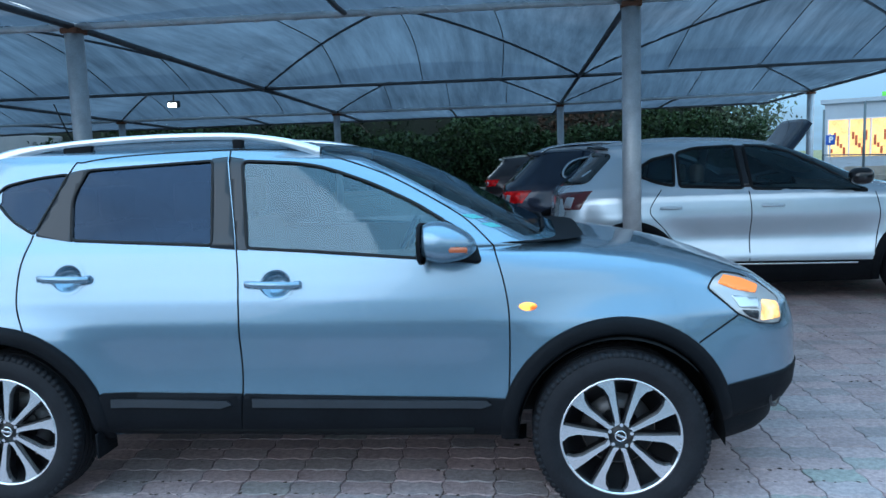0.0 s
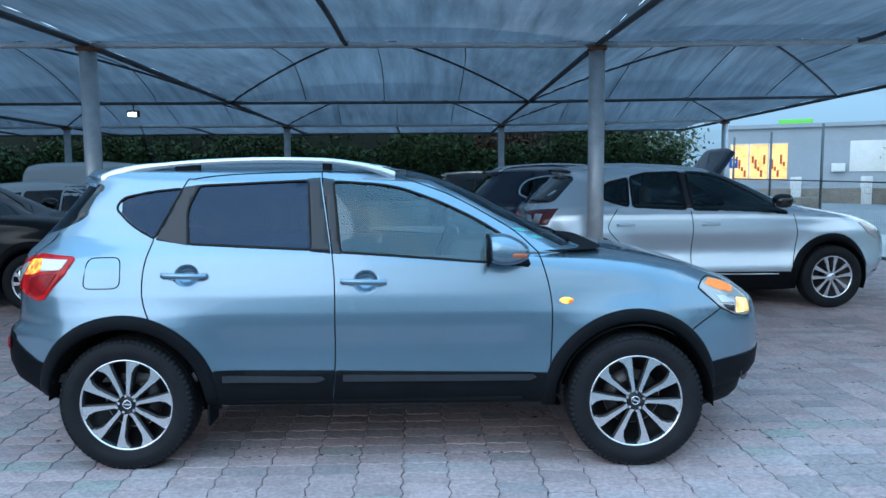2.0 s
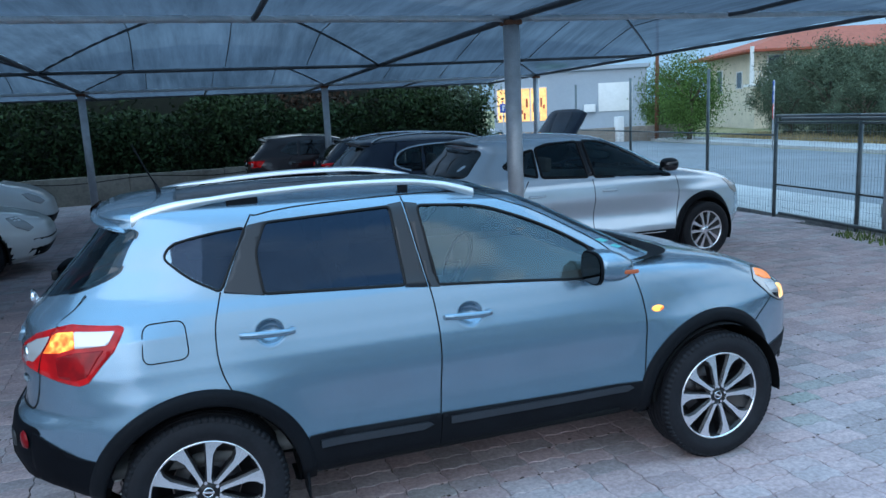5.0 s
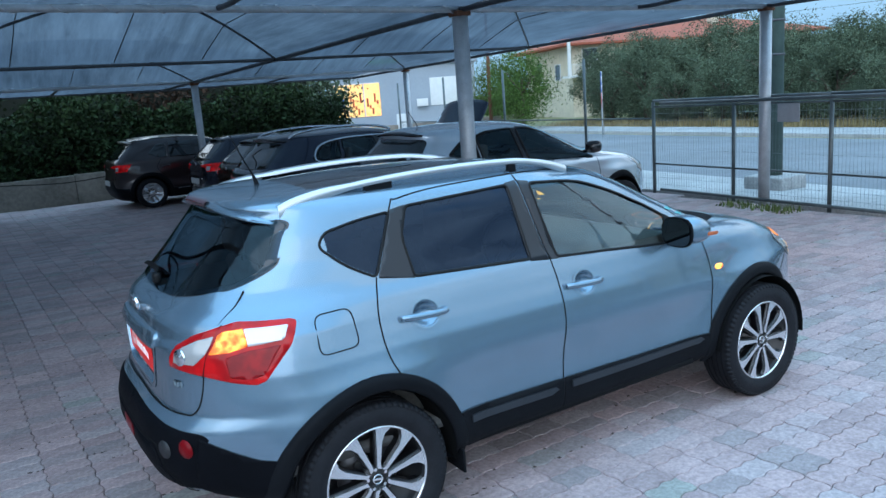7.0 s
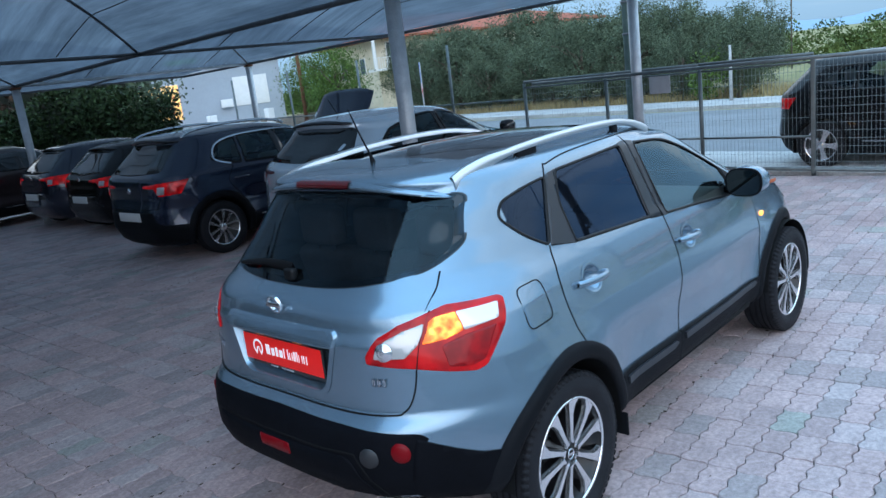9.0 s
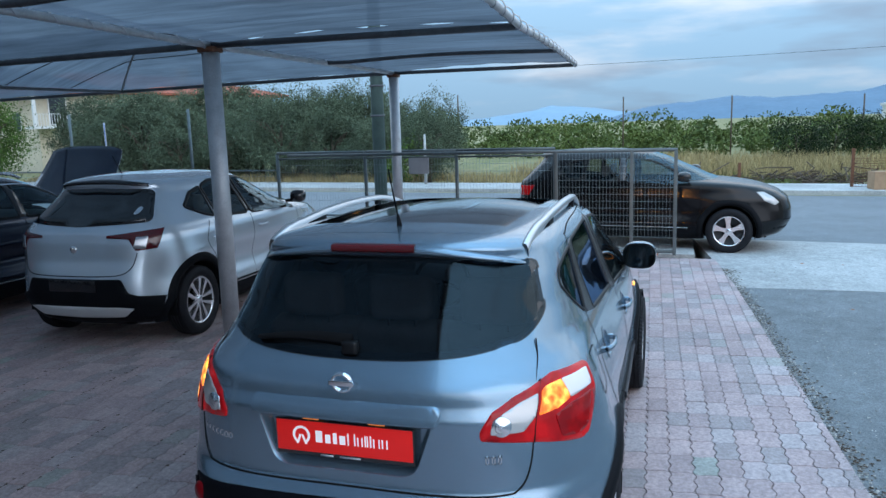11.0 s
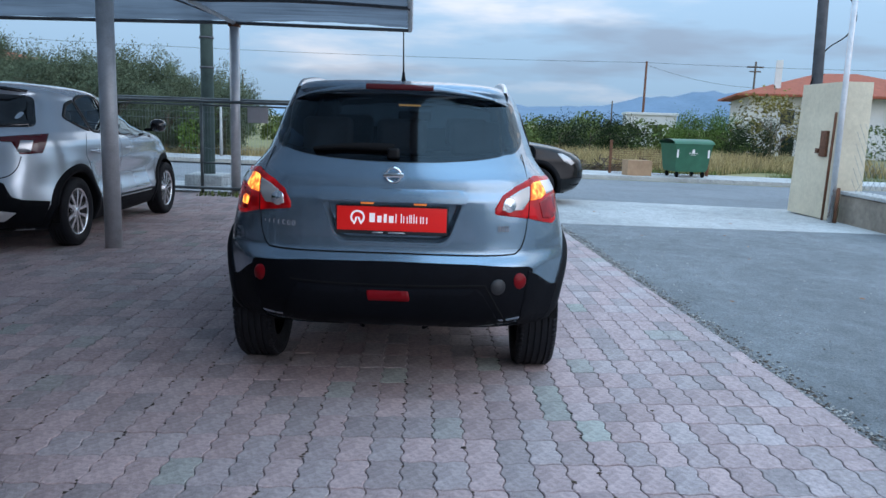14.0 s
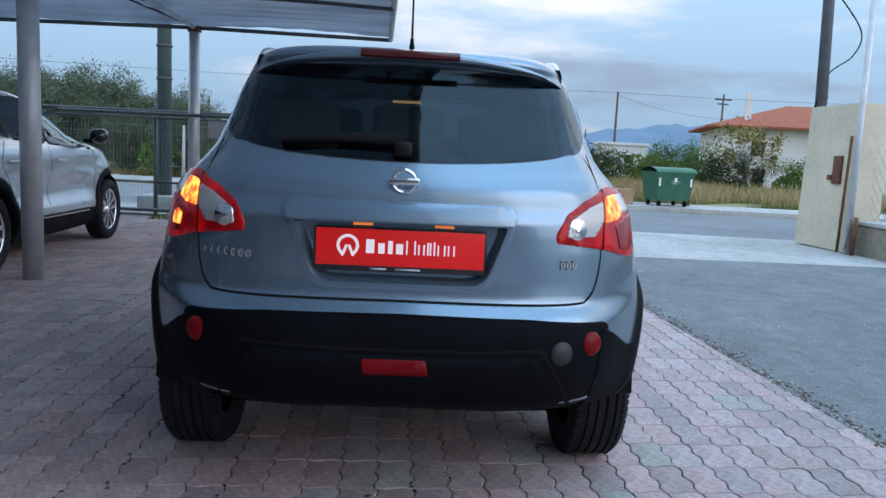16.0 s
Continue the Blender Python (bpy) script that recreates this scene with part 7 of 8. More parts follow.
tagged(part("wall_cap", b, M_CONCRETE, smooth=False), "concrete capping of the low wall", "wall", kind="structure")
side_fence = thing("fence", "wire mesh fence standing on the low wall", "fence")
b = bmesh.new()
for k in range(46):
    for s in (-1, 1):
        x0 = 0.6 + 0.155 * k
        tube(b, [(x0, -6.74, 0.49), (x0 + s * 0.9, -6.74, 1.55)], 0.003, 3, caps=False)
part("mesh_panel", b, M_WIRE, side_fence, smooth=False)
for x in (0.5, 3.0, 5.5):
    b = bmesh.new()
    tube(b, [(x, -6.74, 0.4), (x, -6.74, 1.6)], 0.025, 8)
    part("post", b, M_STEEL, side_fence)

# electricity pole behind the pier, wires
ep = thing("electricity_pole", "grey steel electricity pole behind the gate pier", "pole")
b = bmesh.new()
tube(b, [(10.35, -7.35, -0.1), (10.40, -7.22, 4.2), (10.46, -7.10, 8.4)], 0.11, 12, r2=0.08)
part("pole", b, M_DARKSTEEL, ep)
b = bmesh.new()
tube(b, spline([(10.36, -7.38, 2.5), (10.36, -7.15, 2.25), (10.38, -7.35, 2.9), (10.36, -7.75, 3.25), (10.38, -7.85, 3.7), (10.42, -7.30, 4.4)], 8, False), 0.012, 6)
part("loose_cable", b, M_GAP, ep, "black looped cable")


def wire(p, q, sag, name="overhead_wire"):
    b = bmesh.new()
    p, q = Vector(p), Vector(q)
    tube(b, [p + (q - p) * k / 24 - Vector((0, 0, 4 * sag * k / 24 * (1 - k / 24))) for k in range(25)], 0.012, 5)
    return tagged(part(name, b, M_GAP), "thin black overhead wire", "wire", "overhead wires")


wire((10.43, -7.15, 4.45), (12.0, 22.0, 4.4), 0.15)
wire((58, -16, 6.6), (54, 60, 7.4), 0.6)
wire((58, -16, 6.6), (46, -70, 7.2), 0.6)
wire((68.5, -19.0, 7.3), (60.0, -27.5, 5.0), 0.5)

# waste bin, carton, rusty field fence, signs
wb = thing("waste_container", "green wheeled waste container on the far pavement", "bin")
BX, BY = 22.9, -8.9
m0 = pose(BX, BY, -0.31, 0, 0, 12)
b = bmesh.new()
rows = []
for z, sx, sy in ((0.20, 0.42, 0.58), (0.30, 0.46, 0.62), (1.12, 0.53, 0.72), (1.18, 0.56, 0.75)):
    rows.append([(-sx, -sy, z), (sx, -sy, z), (sx, sy, z), (-sx, sy, z), (-sx, -sy, z)])
sheet(b, rows)
b.faces.new([b.verts.new(p) for p in rows[0][:4]])
bmesh.ops.transform(b, matrix=m0, verts=b.verts)
crease(part("tub", b, M_BIN, wb))
b = bmesh.new()
sheet(b, [[(0.58 * math.cos(a), y, 1.18 + 0.17 * math.sin(a)) for a in [math.pi * k / 12 for k in range(13)]] for y in (-0.78, -0.74, 0.74, 0.78)])
bmesh.ops.transform(b, matrix=m0, verts=b.verts)
part("lid", b, M_BIN, wb, "domed green lid")
for sx in (-0.36, 0.36):
    for sy in (-0.5, 0.5):
        b = disc_mesh(0.10, 0.10, -0.03, 0.03, 16)
        b2 = lathe([(0.0005, -0.03), (0.10, -0.03), (0.10, 0.03), (0.0005, 0.03)], 16)
        b.free()
        bmesh.ops.transform(b2, matrix=m0 @ Matrix.Translation((sx, sy, 0.10)), verts=b2.verts)
        part("castor", b2, M_GAP, wb, "black castor wheel")
b = bmesh.new()
for k in range(3):
    box(b, -0.52, 0.0, 0.92 - 0.06 * k, 0.006, (0.10, 0.34, 0.20)[k], (0.14, 0.015, 0.015)[k])
for s in (-1, 1):
    box(b, -0.515, s * 0.60, 0.85, 0.006, 0.07, 0.30)
bmesh.ops.transform(b, matrix=m0, verts=b.verts)
part("marking", b, M_WHITEWALL, wb, "worn white markings", smooth=False)
b = bmesh.new()
box(b, 0, 0, 0.27, 0.5, 0.92, 0.54, 0.004)
bmesh.ops.transform(b, matrix=pose(22.8, -7.15, -0.31, 0, 0, 10), verts=b.verts)
box(b, 22.54, -7.3, 0.12, 0.01, 0.32, 0.10, 0, 10)
tagged(part("cardboard_box", b, M_CARD, smooth=False), "brown cardboard box standing on the pavement", "box")
for y, h in ((-6.35, 1.3), (-9.95, 1.2), (-3.0, 0.9)):
    b = bmesh.new()
    box(b, 23.6, y, -0.4 + h / 2, 0.09, 0.09, h, 0.006)
    tagged(part("rusty_post", b, M_RUST), "rusty steel post of a field fence", "post", "field fence posts")
b = bmesh.new()
for k in range(12):
    tube(b, [(23.6, -6.35, -0.3 + 0.08 * k), (23.6, -9.95, -0.3 + 0.08 * k)], 0.006, 3, caps=False)
for k in range(36):
    tube(b, [(23.6, -6.35 - 0.1 * k, -0.4), (23.6, -6.35 - 0.1 * k, 0.62)], 0.005, 3, caps=False)
tagged(part("field_fence", b, M_RUST, smooth=False), "rusty wire mesh along the field", "fence")
sg = thing("road_sign", "blue sign above a round speed-limit sign on a post", "sign")
sp = (24.3, 23.0)
b = bmesh.new()
tube(b, [(sp[0], sp[1], -0.4), (sp[0], sp[1], 2.6)], 0.035, 8)
part("post", b, M_STEEL, sg)
ms = Matrix.Translation((sp[0] - 0.06, sp[1] - 0.05, 0)) @ Matrix.Rotation(radians(42), 4, "Z")
b = bmesh.new()
box(b, 0, 0, 2.10, 0.6, 0.03, 0.95, 0.02)
bmesh.ops.transform(b, matrix=ms, verts=b.verts)
part("blue_plate", b, mat("sign_blue", (0.03, 0.09, 0.36), 0.4), sg, "blue sign plate")
b = bmesh.new()
box(b, 0, -0.02, 2.25, 0.5, 0.012, 0.22)
box(b, 0, -0.02, 1.88, 0.4, 0.012, 0.16)
bmesh.ops.transform(b, matrix=ms, verts=b.verts)
part("plate_print", b, M_WHITEWALL, sg, "white print bars")
for r, y, mt, lb, nm in ((0.34, -0.01, mat("sign_red", (0.5, 0.02, 0.025), 0.4), "red ring", "red_ring"), (0.25, -0.02, M_WHITEWALL, "white disc", "white_disc")):
    b = lathe([(0.0005, y - 0.012), (r, y - 0.012), (r, y + 0.005), (0.0005, y + 0.005)], 28)
    bmesh.ops.transform(b, matrix=ms @ Matrix.Translation((0, 0, 1.25)), verts=b.verts)
    part(nm, b, mt, sg, lb)
writing("speed_figure", "50", 0.30, M_GAP, sg, ms @ Matrix.Translation((0, -0.036, 1.25)) @ Matrix.Rotation(radians(90), 4, "X"), 0.002, bold=0.006)
for (x, y, h, mt, lb) in ((50, 14.3, 4.2, M_BARK, "thin dark pole in the far field"), (50, 2.6, 3.6, M_BARK, "thin dark pole in the far field"), (50, -4.3, 3.4, M_BARK, "thin dark pole in the far field"), (50, -12.0, 3.2, M_BARK, "thin dark pole in the far field"), (27.5, 36.5, 7.5, M_RUST, "weathered brown wooden telegraph pole"), (25.8, 8.7, 1.7, M_CONCRETE, "pale concrete stake beside the field"), (68.5, -19.0, 7.6, M_RUST, "brown wooden pole beside far houses")):
    b = bmesh.new()
    tube(b, [(x, y, -0.5), (x + 0.03, y, h)], 0.13 if h > 5 else 0.05 if h > 3 else 0.07, 10, r2=0.10 if h > 5 else 0.045)
    tagged(part("pole", b, mt), lb, "pole")

# ---------------------------------------------------------------- buildings across the road
def house(name, label, x, y, sx, sy, h, turn, wall, roof_h, over=0.5, z0=-0.6, flat=False, openings=(), storeys=1):
    e = thing(name, label, "house", m=pose(x, y, z0, 0, 0, turn))
    b = bmesh.new()
    box(b, 0, 0, h / 2, sx, sy, h, 0.02)
    part("wall", b, wall, e, smooth=False)
    b = bmesh.new()
    X, Y = sx / 2 + over, sy / 2 + over
    if flat:
        box(b, 0, 0, h + 0.12, 2 * X, 2 * Y, 0.24, 0.02)
        part("roof", b, M_WHITEWALL, e, "flat concrete roof slab", smooth=False)
    else:
        r = max(0.0, X - Y) if X > Y else 0.0
        q = max(0.0, Y - X) if Y > X else 0.0
        pts = [(-X, -Y, h), (X, -Y, h), (X, Y, h), (-X, Y, h)]
        ridge = [(-r, -q, h + roof_h), (r, q, h + roof_h)]
        v = [b.verts.new(p) for p in pts]
        w = [b.verts.new(p) for p in ridge]
        low = [b.verts.new((p[0], p[1], p[2] - 0.16)) for p in pts]
        if X > Y:
            for f in ((v[0], v[1], w[1], w[0]), (v[1], v[2], w[1]), (v[2], v[3], w[0], w[1]), (v[3], v[0], w[0])):
                b.faces.new(f)
        else:
            for f in ((v[0], v[1], w[0]), (v[1], v[2], w[1], w[0]), (v[2], v[3], w[1]), (v[3], v[0], w[0], w[1])):
                b.faces.new(f)
        for k in range(4):
            b.faces.new((v[k], low[k], low[(k + 1) % 4], v[(k + 1) % 4]))
        b.faces.new(low)
        part("roof", b, M_ROOFTILE, e, "red tiled roof", smooth=False)
    for face, along, z, w, hh in openings:
        win = new("window")
        win.parent = e
        d = (sy / 2 if face in "sn" else sx / 2) + 0.01
        rot = {"s": 0, "e": 90, "n": 180, "w": 270}[face]
        mm = Matrix.Rotation(radians(rot), 4, "Z") @ Matrix.Translation((along, -d, z))
        b = bmesh.new()
        box(b, 0, 0, 0, w, 0.05, hh, 0.0)
        bmesh.ops.transform(b, matrix=mm, verts=b.verts)
        part("pane", b, M_CARGLASS, win, "dark window pane", smooth=False)
        b = bmesh.new()
        for cx, cz, ax, az in ((0, hh / 2, w + 0.14, 0.08), (0, -hh / 2, w + 0.2, 0.08), (-w / 2, 0, 0.08, hh), (w / 2, 0, 0.08, hh)):
            box(b, cx, -0.03, cz, ax, 0.07, az, 0.0)
        bmesh.ops.transform(b, matrix=mm, verts=b.verts)
        part("frame", b, M_WHITEWALL, win, "pale window frame", smooth=False)
    return e


far_house = house("house", "white two-storey house with a hipped red tile roof", 60.0, -32.8, 12, 15, 5.2, -14, M_WHITEWALL, 2.1, 1.1, -0.9, openings=(("w", -4.6, 3.5, 1.1, 1.2), ("w", 3.0, 3.5, 1.2, 1.2), ("w", -4.4, 1.0, 1.0, 2.0)))
b = bmesh.new()
box(b, -5.1, 5.4, 6.5, 0.45, 0.45, 2.8, 0.02)
part("chimney", b, M_WHITEWALL, far_house, "pale rendered chimney", smooth=False)
house("house", "small white flat-roofed house beyond the field", 70, -20.0, 5, 4.5, 3.3, -8, M_WHITEWALL, 0, 0.15, -0.7, True, (("w", 0.6, 1.9, 0.9, 1.1),))
h2 = house("house", "cream two-storey house with a red roof behind olive trees", 53.0, 45.0, 22, 11, 6.0, -19.1, M_CREAM, 1.9, 1.2, -0.6, openings=(("s", -9.5, 4.6, 1.3, 2.0), ("s", 8.0, 4.6, 1.3, 1.4), ("s", -2.0, 3.9, 1.3, 1.4), ("s", 3.0, 3.9, 1.3, 1.4), ("w", -2.0, 3.9, 1.2, 1.9), ("w", 2.4, 3.9, 1.2, 1.3)))
b = bmesh.new()
box(b, -9.7, -6.2, 3.4, 4.4, 1.5, 0.18, 0.01)
part("balcony", b, M_WHITEWALL, h2, "white balcony slab", smooth=False)
b = bmesh.new()
for k in range(22):
    box(b, -11.85 + 0.2 * k, -6.9, 3.9, 0.03, 0.03, 0.85)
box(b, -9.7, -6.9, 4.35, 4.4, 0.05, 0.05)
box(b, -11.8, -6.8, 4.8, 0.22, 0.22, 2.8)
part("balcony_rail", b, M_WHITEWALL, h2, "white balcony railing", smooth=False)
b = bmesh.new()
box(b, 3.6, -2.4, 7.6, 0.8, 0.6, 1.6, 0.02)
part("chimney", b, M_CREAM, h2, "cream chimney", smooth=False)
# shop with lit windows and the grey building beside it
M_GREYWALL = mat("grey_render", (0.32, 0.36, 0.40), 0.85, scale=0.6, vary=0.06)
shop = thing("shop_building", "grey flat-roofed shop building with lit yellow windows", "building", m=pose(30.7, 54.0, -0.4, 0, 0, -28))
b = bmesh.new()
box(b, 0, 0, 2.55, 12.0, 8.0, 5.1, 0.03)
part("wall", b, M_GREYWALL, shop, smooth=False)
b = bmesh.new()
box(b, 0, 0, 5.2, 12.5, 8.5, 0.3, 0.02)
part("roof", b, M_GREYWALL, shop, smooth=False)
M_SHOP = mat("shop_interior", (0.8, 0.5, 0.2), 0.6, scale=1.6, vary=0.5, second=(0.35, 0.12, 0.03), emit=(1.0, 0.56, 0.16), power=0.9)
# faint emission on the goods stands in for the shop's inside light
M_SHOPDARK = mat("shop_goods_glow", (0.30, 0.07, 0.03), 0.7, scale=2.5, vary=0.5, emit=(0.6, 0.16, 0.05), power=0.25)
for k in range(3):
    win = new("shop_window")
    win.parent = shop
    b = bmesh.new()
    box(b, -5.1 + 1.35 * k, -4.02, 2.6, 1.25, 0.06, 2.6)
    part("pane", b, M_SHOP, win, "yellow lit shop window", smooth=False)
    b = bmesh.new()
    for q in range(5):
        box(b, -5.5 + 1.35 * k + 0.2 * q, -4.06, 1.7 + 0.35 * ((q * 7 + k * 3) % 4), 0.16, 0.03, 0.3 + 0.2 * ((q + k) % 3))
    part("goods", b, M_SHOPDARK, win, "goods on show, given a faint glow", smooth=False)
    b = bmesh.new()
    box(b, -5.75 + 1.35 * k, -4.06, 2.6, 0.08, 0.08, 2.7)
    box(b, -5.1 + 1.35 * k, -4.06, 3.92, 1.3, 0.08, 0.08)
    part("frame", b, M_WHITEWALL, win, smooth=False)
b = bmesh.new()
box(b, -1.3, -4.15, 5.42, 2.3, 0.12, 0.46, 0.02)
part("shop_sign", b, mat("sign_green", (0.10, 0.45, 0.06), 0.5, emit=(0.2, 0.9, 0.1), power=0.3), shop, "green lit shop sign with plain bars")
b = bmesh.new()
box(b, 3.6, -4.03, 2.9, 2.6, 0.06, 2.2, 0.01)
part("shutter", b, M_WHITEWALL, shop, "white roller shutter")
b = bmesh.new()
box(b, 1.6, -4.25, 2.1, 0.9, 0.4, 0.6, 0.03)
part("air_conditioner", b, M_WHITEWALL, shop, "white air-conditioning unit")
b = bmesh.new()
tube(b, [(20.6, 44.5, -0.4), (20.6, 44.5, 2.4)], 0.05, 8)
psn = thing("parking_sign", "blue square parking sign on a post", "sign")
part("post", b, M_STEEL, psn)
b = bmesh.new()
box(b, 20.6, 44.42, 2.0, 0.6, 0.04, 0.6, 0.02, 10)
part("plate", b, bpy.data.materials["sign_blue"], psn, "blue plate")
writing("letter", "P", 0.5, M_WHITEWALL, psn, Matrix.Translation((20.6, 44.38, 2.0)) @ Matrix.Rotation(radians(10), 4, "Z") @ Matrix.Rotation(radians(90), 4, "X"), 0.003, bold=0.02)
wl_ = slab("wall_far", [[(19.0, 38.0, 0.5), (30.0, 36.5, 0.5)], [(19.0, 38.3, 0.5), (30.0, 36.8, 0.5)]], 1.0, M_WALLPLASTER, "low rendered garden wall across the road", "wall")
for x, y in ((21.5, 37.6), (25.2, 37.1)):
    b = bmesh.new()
    box(b, x, y, 0.35, 0.45, 0.45, 1.6, 0.03)
    tagged(part("wall_pier", b, M_WHITEWALL), "white rendered garden wall pier", "pier", "garden wall piers")


# ---------------------------------------------------------------- plants
RNG = np.random.default_rng(7)


def leaf_mesh(name, centres, size, material, parent=None, label="", narrow=0.45, kind=""):
    """Many small leaves, each a bent pair of triangles, round the given points."""
    n = len(centres)
    a = RNG.normal(size=(n, 3))
    a /= np.linalg.norm(a, axis=1)[:, None]
    c = RNG.normal(size=(n, 3))
    c -= (c * a).sum(1)[:, None] * a
    c /= np.linalg.norm(c, axis=1)[:, None]
    s = (size * RNG.uniform(0.6, 1.4, n))[:, None]
    w = s * narrow
    P = np.asarray(centres)
    v = np.stack([P - a * s, P + c * w, P + a * s, P - c * w], 1).reshape(-1, 3)
    f = np.arange(4 * n).reshape(-1, 4)
    me = bpy.data.meshes.new(name)
    me.vertices.add(4 * n)
    me.vertices.foreach_set("co", v.ravel().astype(np.float32))
    me.loops.add(4 * n)
    me.loops.foreach_set("vertex_index", f.ravel().astype(np.int32))
    me.polygons.add(n)
    me.polygons.foreach_set("loop_start", np.arange(0, 4 * n, 4, dtype=np.int32))
    me.update(calc_edges=True)
    me.shade_flat()
    me.materials.append(material)
    ob = new(name, me)
    if parent:
        ob.parent = parent
    if label:
        ob["label"] = label
    if kind:
        ob["kind"] = kind
    return ob


def crown(x, y, z, rx, ry, rz, clumps, per, spread):
    """Leaf places in clumps over an uneven crown."""
    out = []
    for k in range(clumps):
        d = RNG.normal(size=3)
        d /= np.linalg.norm(d)
        q = RNG.uniform(0.45, 1.0) ** 0.6 * RNG.uniform(0.75, 1.12)
        c = np.array((x + d[0] * rx * q, y + d[1] * ry * q, z + d[2] * rz * q))
        out.append(c + RNG.normal(size=(per, 3)) * spread * RNG.uniform(0.6, 1.3))
    return np.concatenate(out)


def tree(name, label, x, y, h, r, material, clumps=60, per=70, leaf=0.06, trunk=0.12, z0=-0.45, low=0.25, spread=0.28, narrow=0.4):
    t = thing(name, label, "tree", "trees")
    b = bmesh.new()
    top_ = Vector((x + RNG.uniform(-0.2, 0.2), y + RNG.uniform(-0.2, 0.2), z0 + h * 0.6))
    base = Vector((x, y, z0))
    tube(b, [base, base.lerp(top_, 0.5) + Vector((0.08, -0.06, 0)), top_], trunk, 8, r2=trunk * 0.4)
    for k in range(6):
        a = 2 * math.pi * k / 6 + RNG.uniform(-0.4, 0.4)
        s = base.lerp(top_, RNG.uniform(0.35, 0.8))
        e = s + Vector((math.cos(a) * r * 0.75, math.sin(a) * r * 0.75, h * RNG.uniform(0.12, 0.35)))
        tube(b, [s, s.lerp(e, 0.5) + Vector((0, 0, 0.08 * h)), e], trunk * 0.4, 6, r2=trunk * 0.1)
    part("trunk", b, M_BARK, t, "rough brown trunk with limbs")
    zc = z0 + h * (low + (1 - low) / 2)
    leaf_mesh("crown", crown(x, y, zc, r, r, h * (1 - low) / 2, clumps, per, spread), leaf, material, t, "leafy crown", narrow)
    return t


# hedge behind the back wall and dark trees over it
def band(n, x0, x1, yf, depth, z0, zf):
    x = RNG.uniform(x0, x1, n)
    y = yf(x) + depth * RNG.uniform(0, 1, n) ** 1.6
    z = z0 + (zf(x) - z0) * RNG.uniform(0, 1, n) ** 0.85
    return np.stack([x, y + 0.15 * np.sin(3 * x) + 0.1 * np.sin(7.3 * x + 4 * z), z], 1)


wall_y = lambda x: 17.45 + 0.0235 * x
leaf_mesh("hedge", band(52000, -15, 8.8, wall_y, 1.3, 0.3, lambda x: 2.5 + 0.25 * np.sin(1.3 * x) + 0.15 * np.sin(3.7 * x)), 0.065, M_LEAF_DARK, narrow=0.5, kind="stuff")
tagged(bpy.data.objects["hedge"], "dense dark green hedge behind the low wall", "hedge")
# near-black box stands in for the shade inside the hedge
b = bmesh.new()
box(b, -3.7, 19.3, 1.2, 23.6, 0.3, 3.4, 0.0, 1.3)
tagged(part("hedge_shade_box", b, mat("hedge_shade", (0.012, 0.016, 0.010), 0.95, scale=2, vary=0.5), smooth=False), "near-black box for the shade deep in the hedge", "hedge", kind="stuff")
for x, h, r in ((-13, 4.6, 2.0), (-9.5, 4.2, 1.9), (-6, 4.6, 2.0), (-2.5, 4.0, 1.8), (1.0, 4.2, 1.8), (3.8, 4.6, 1.9), (6.2, 4.0, 1.6), (7.6, 3.6, 1.3), (8.9, 3.2, 1.0)):
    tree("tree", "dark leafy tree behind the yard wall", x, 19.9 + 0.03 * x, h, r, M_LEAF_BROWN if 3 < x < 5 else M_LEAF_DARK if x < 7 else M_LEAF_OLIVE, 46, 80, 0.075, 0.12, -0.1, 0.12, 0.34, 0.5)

# olive grove across the road: four grown shapes, repeated with a turn and a size of their own
olives = [tree("olive_tree", "grey-green olive tree across the road", 0, 0, 3.6, 1.7, M_LEAF_OLIVE, 110, 160, 0.055, 0.14, 0.0, 0.05, 0.19, 0.28) for k in range(4)]
spots = []
for row, (off, n) in enumerate(((16.6, 10), (19.4, 10), (22.6, 10), (26.0, 9))):
    for j in range(n):
        y = 9.4 + row * 0.9 + 2.75 * j + RNG.uniform(-0.5, 0.5)
        spots.append((road_x(y, off) + RNG.uniform(-0.5, 0.5), y, RNG.uniform(0.86, 1.32) + 0.04 * row + 0.018 * j - (0.25 if j == 0 else 0.1 if j == 1 else 0)))
spots = [s for s in spots if math.atan2(s[1] + 3.56, s[0] + 1.24) < radians(46.5)]
for k, (x, y, g) in enumerate(spots):
    mm = pose(x, y, -0.45, 0, 0, RNG.uniform(0, 360))
    o = olives[k] if k < 4 else copy_thing(olives[k % 4], mm)
    o.matrix_basis = mm @ Matrix.Diagonal((g, g, g * RNG.uniform(0.95, 1.12), 1))
tree("tree", "bright green leafy tree beside the road", 27.6, 33.4, 5.0, 2.1, M_LEAF_GREEN, 100, 150, 0.065, 0.16, -0.45, 0.08, 0.34, 0.45)
tree("tree", "bright green leafy tree beside the road", 29.2, 38.0, 4.6, 2.0, M_LEAF_GREEN, 90, 150, 0.065, 0.16, -0.45, 0.08, 0.34, 0.45)
tree("shrub", "yellowing shrub at the edge of the field", 27.3, 10.2, 1.9, 0.7, M_LEAF_GREEN, 20, 60, 0.07, 0.06, -0.45, 0.1, 0.2, 0.5)
M_LEAF_YELLOW = mat("leaves_yellow", (0.18, 0.15, 0.035), 0.75, scale=1.1, vary=0.45, random_tone=0.5)
tree("tree", "sparse yellowing tree in front of the far house", 41.0, -19.7, 4.3, 2.4, M_LEAF_YELLOW, 30, 45, 0.10, 0.10, -0.6, 0.3, 0.3, 0.5)
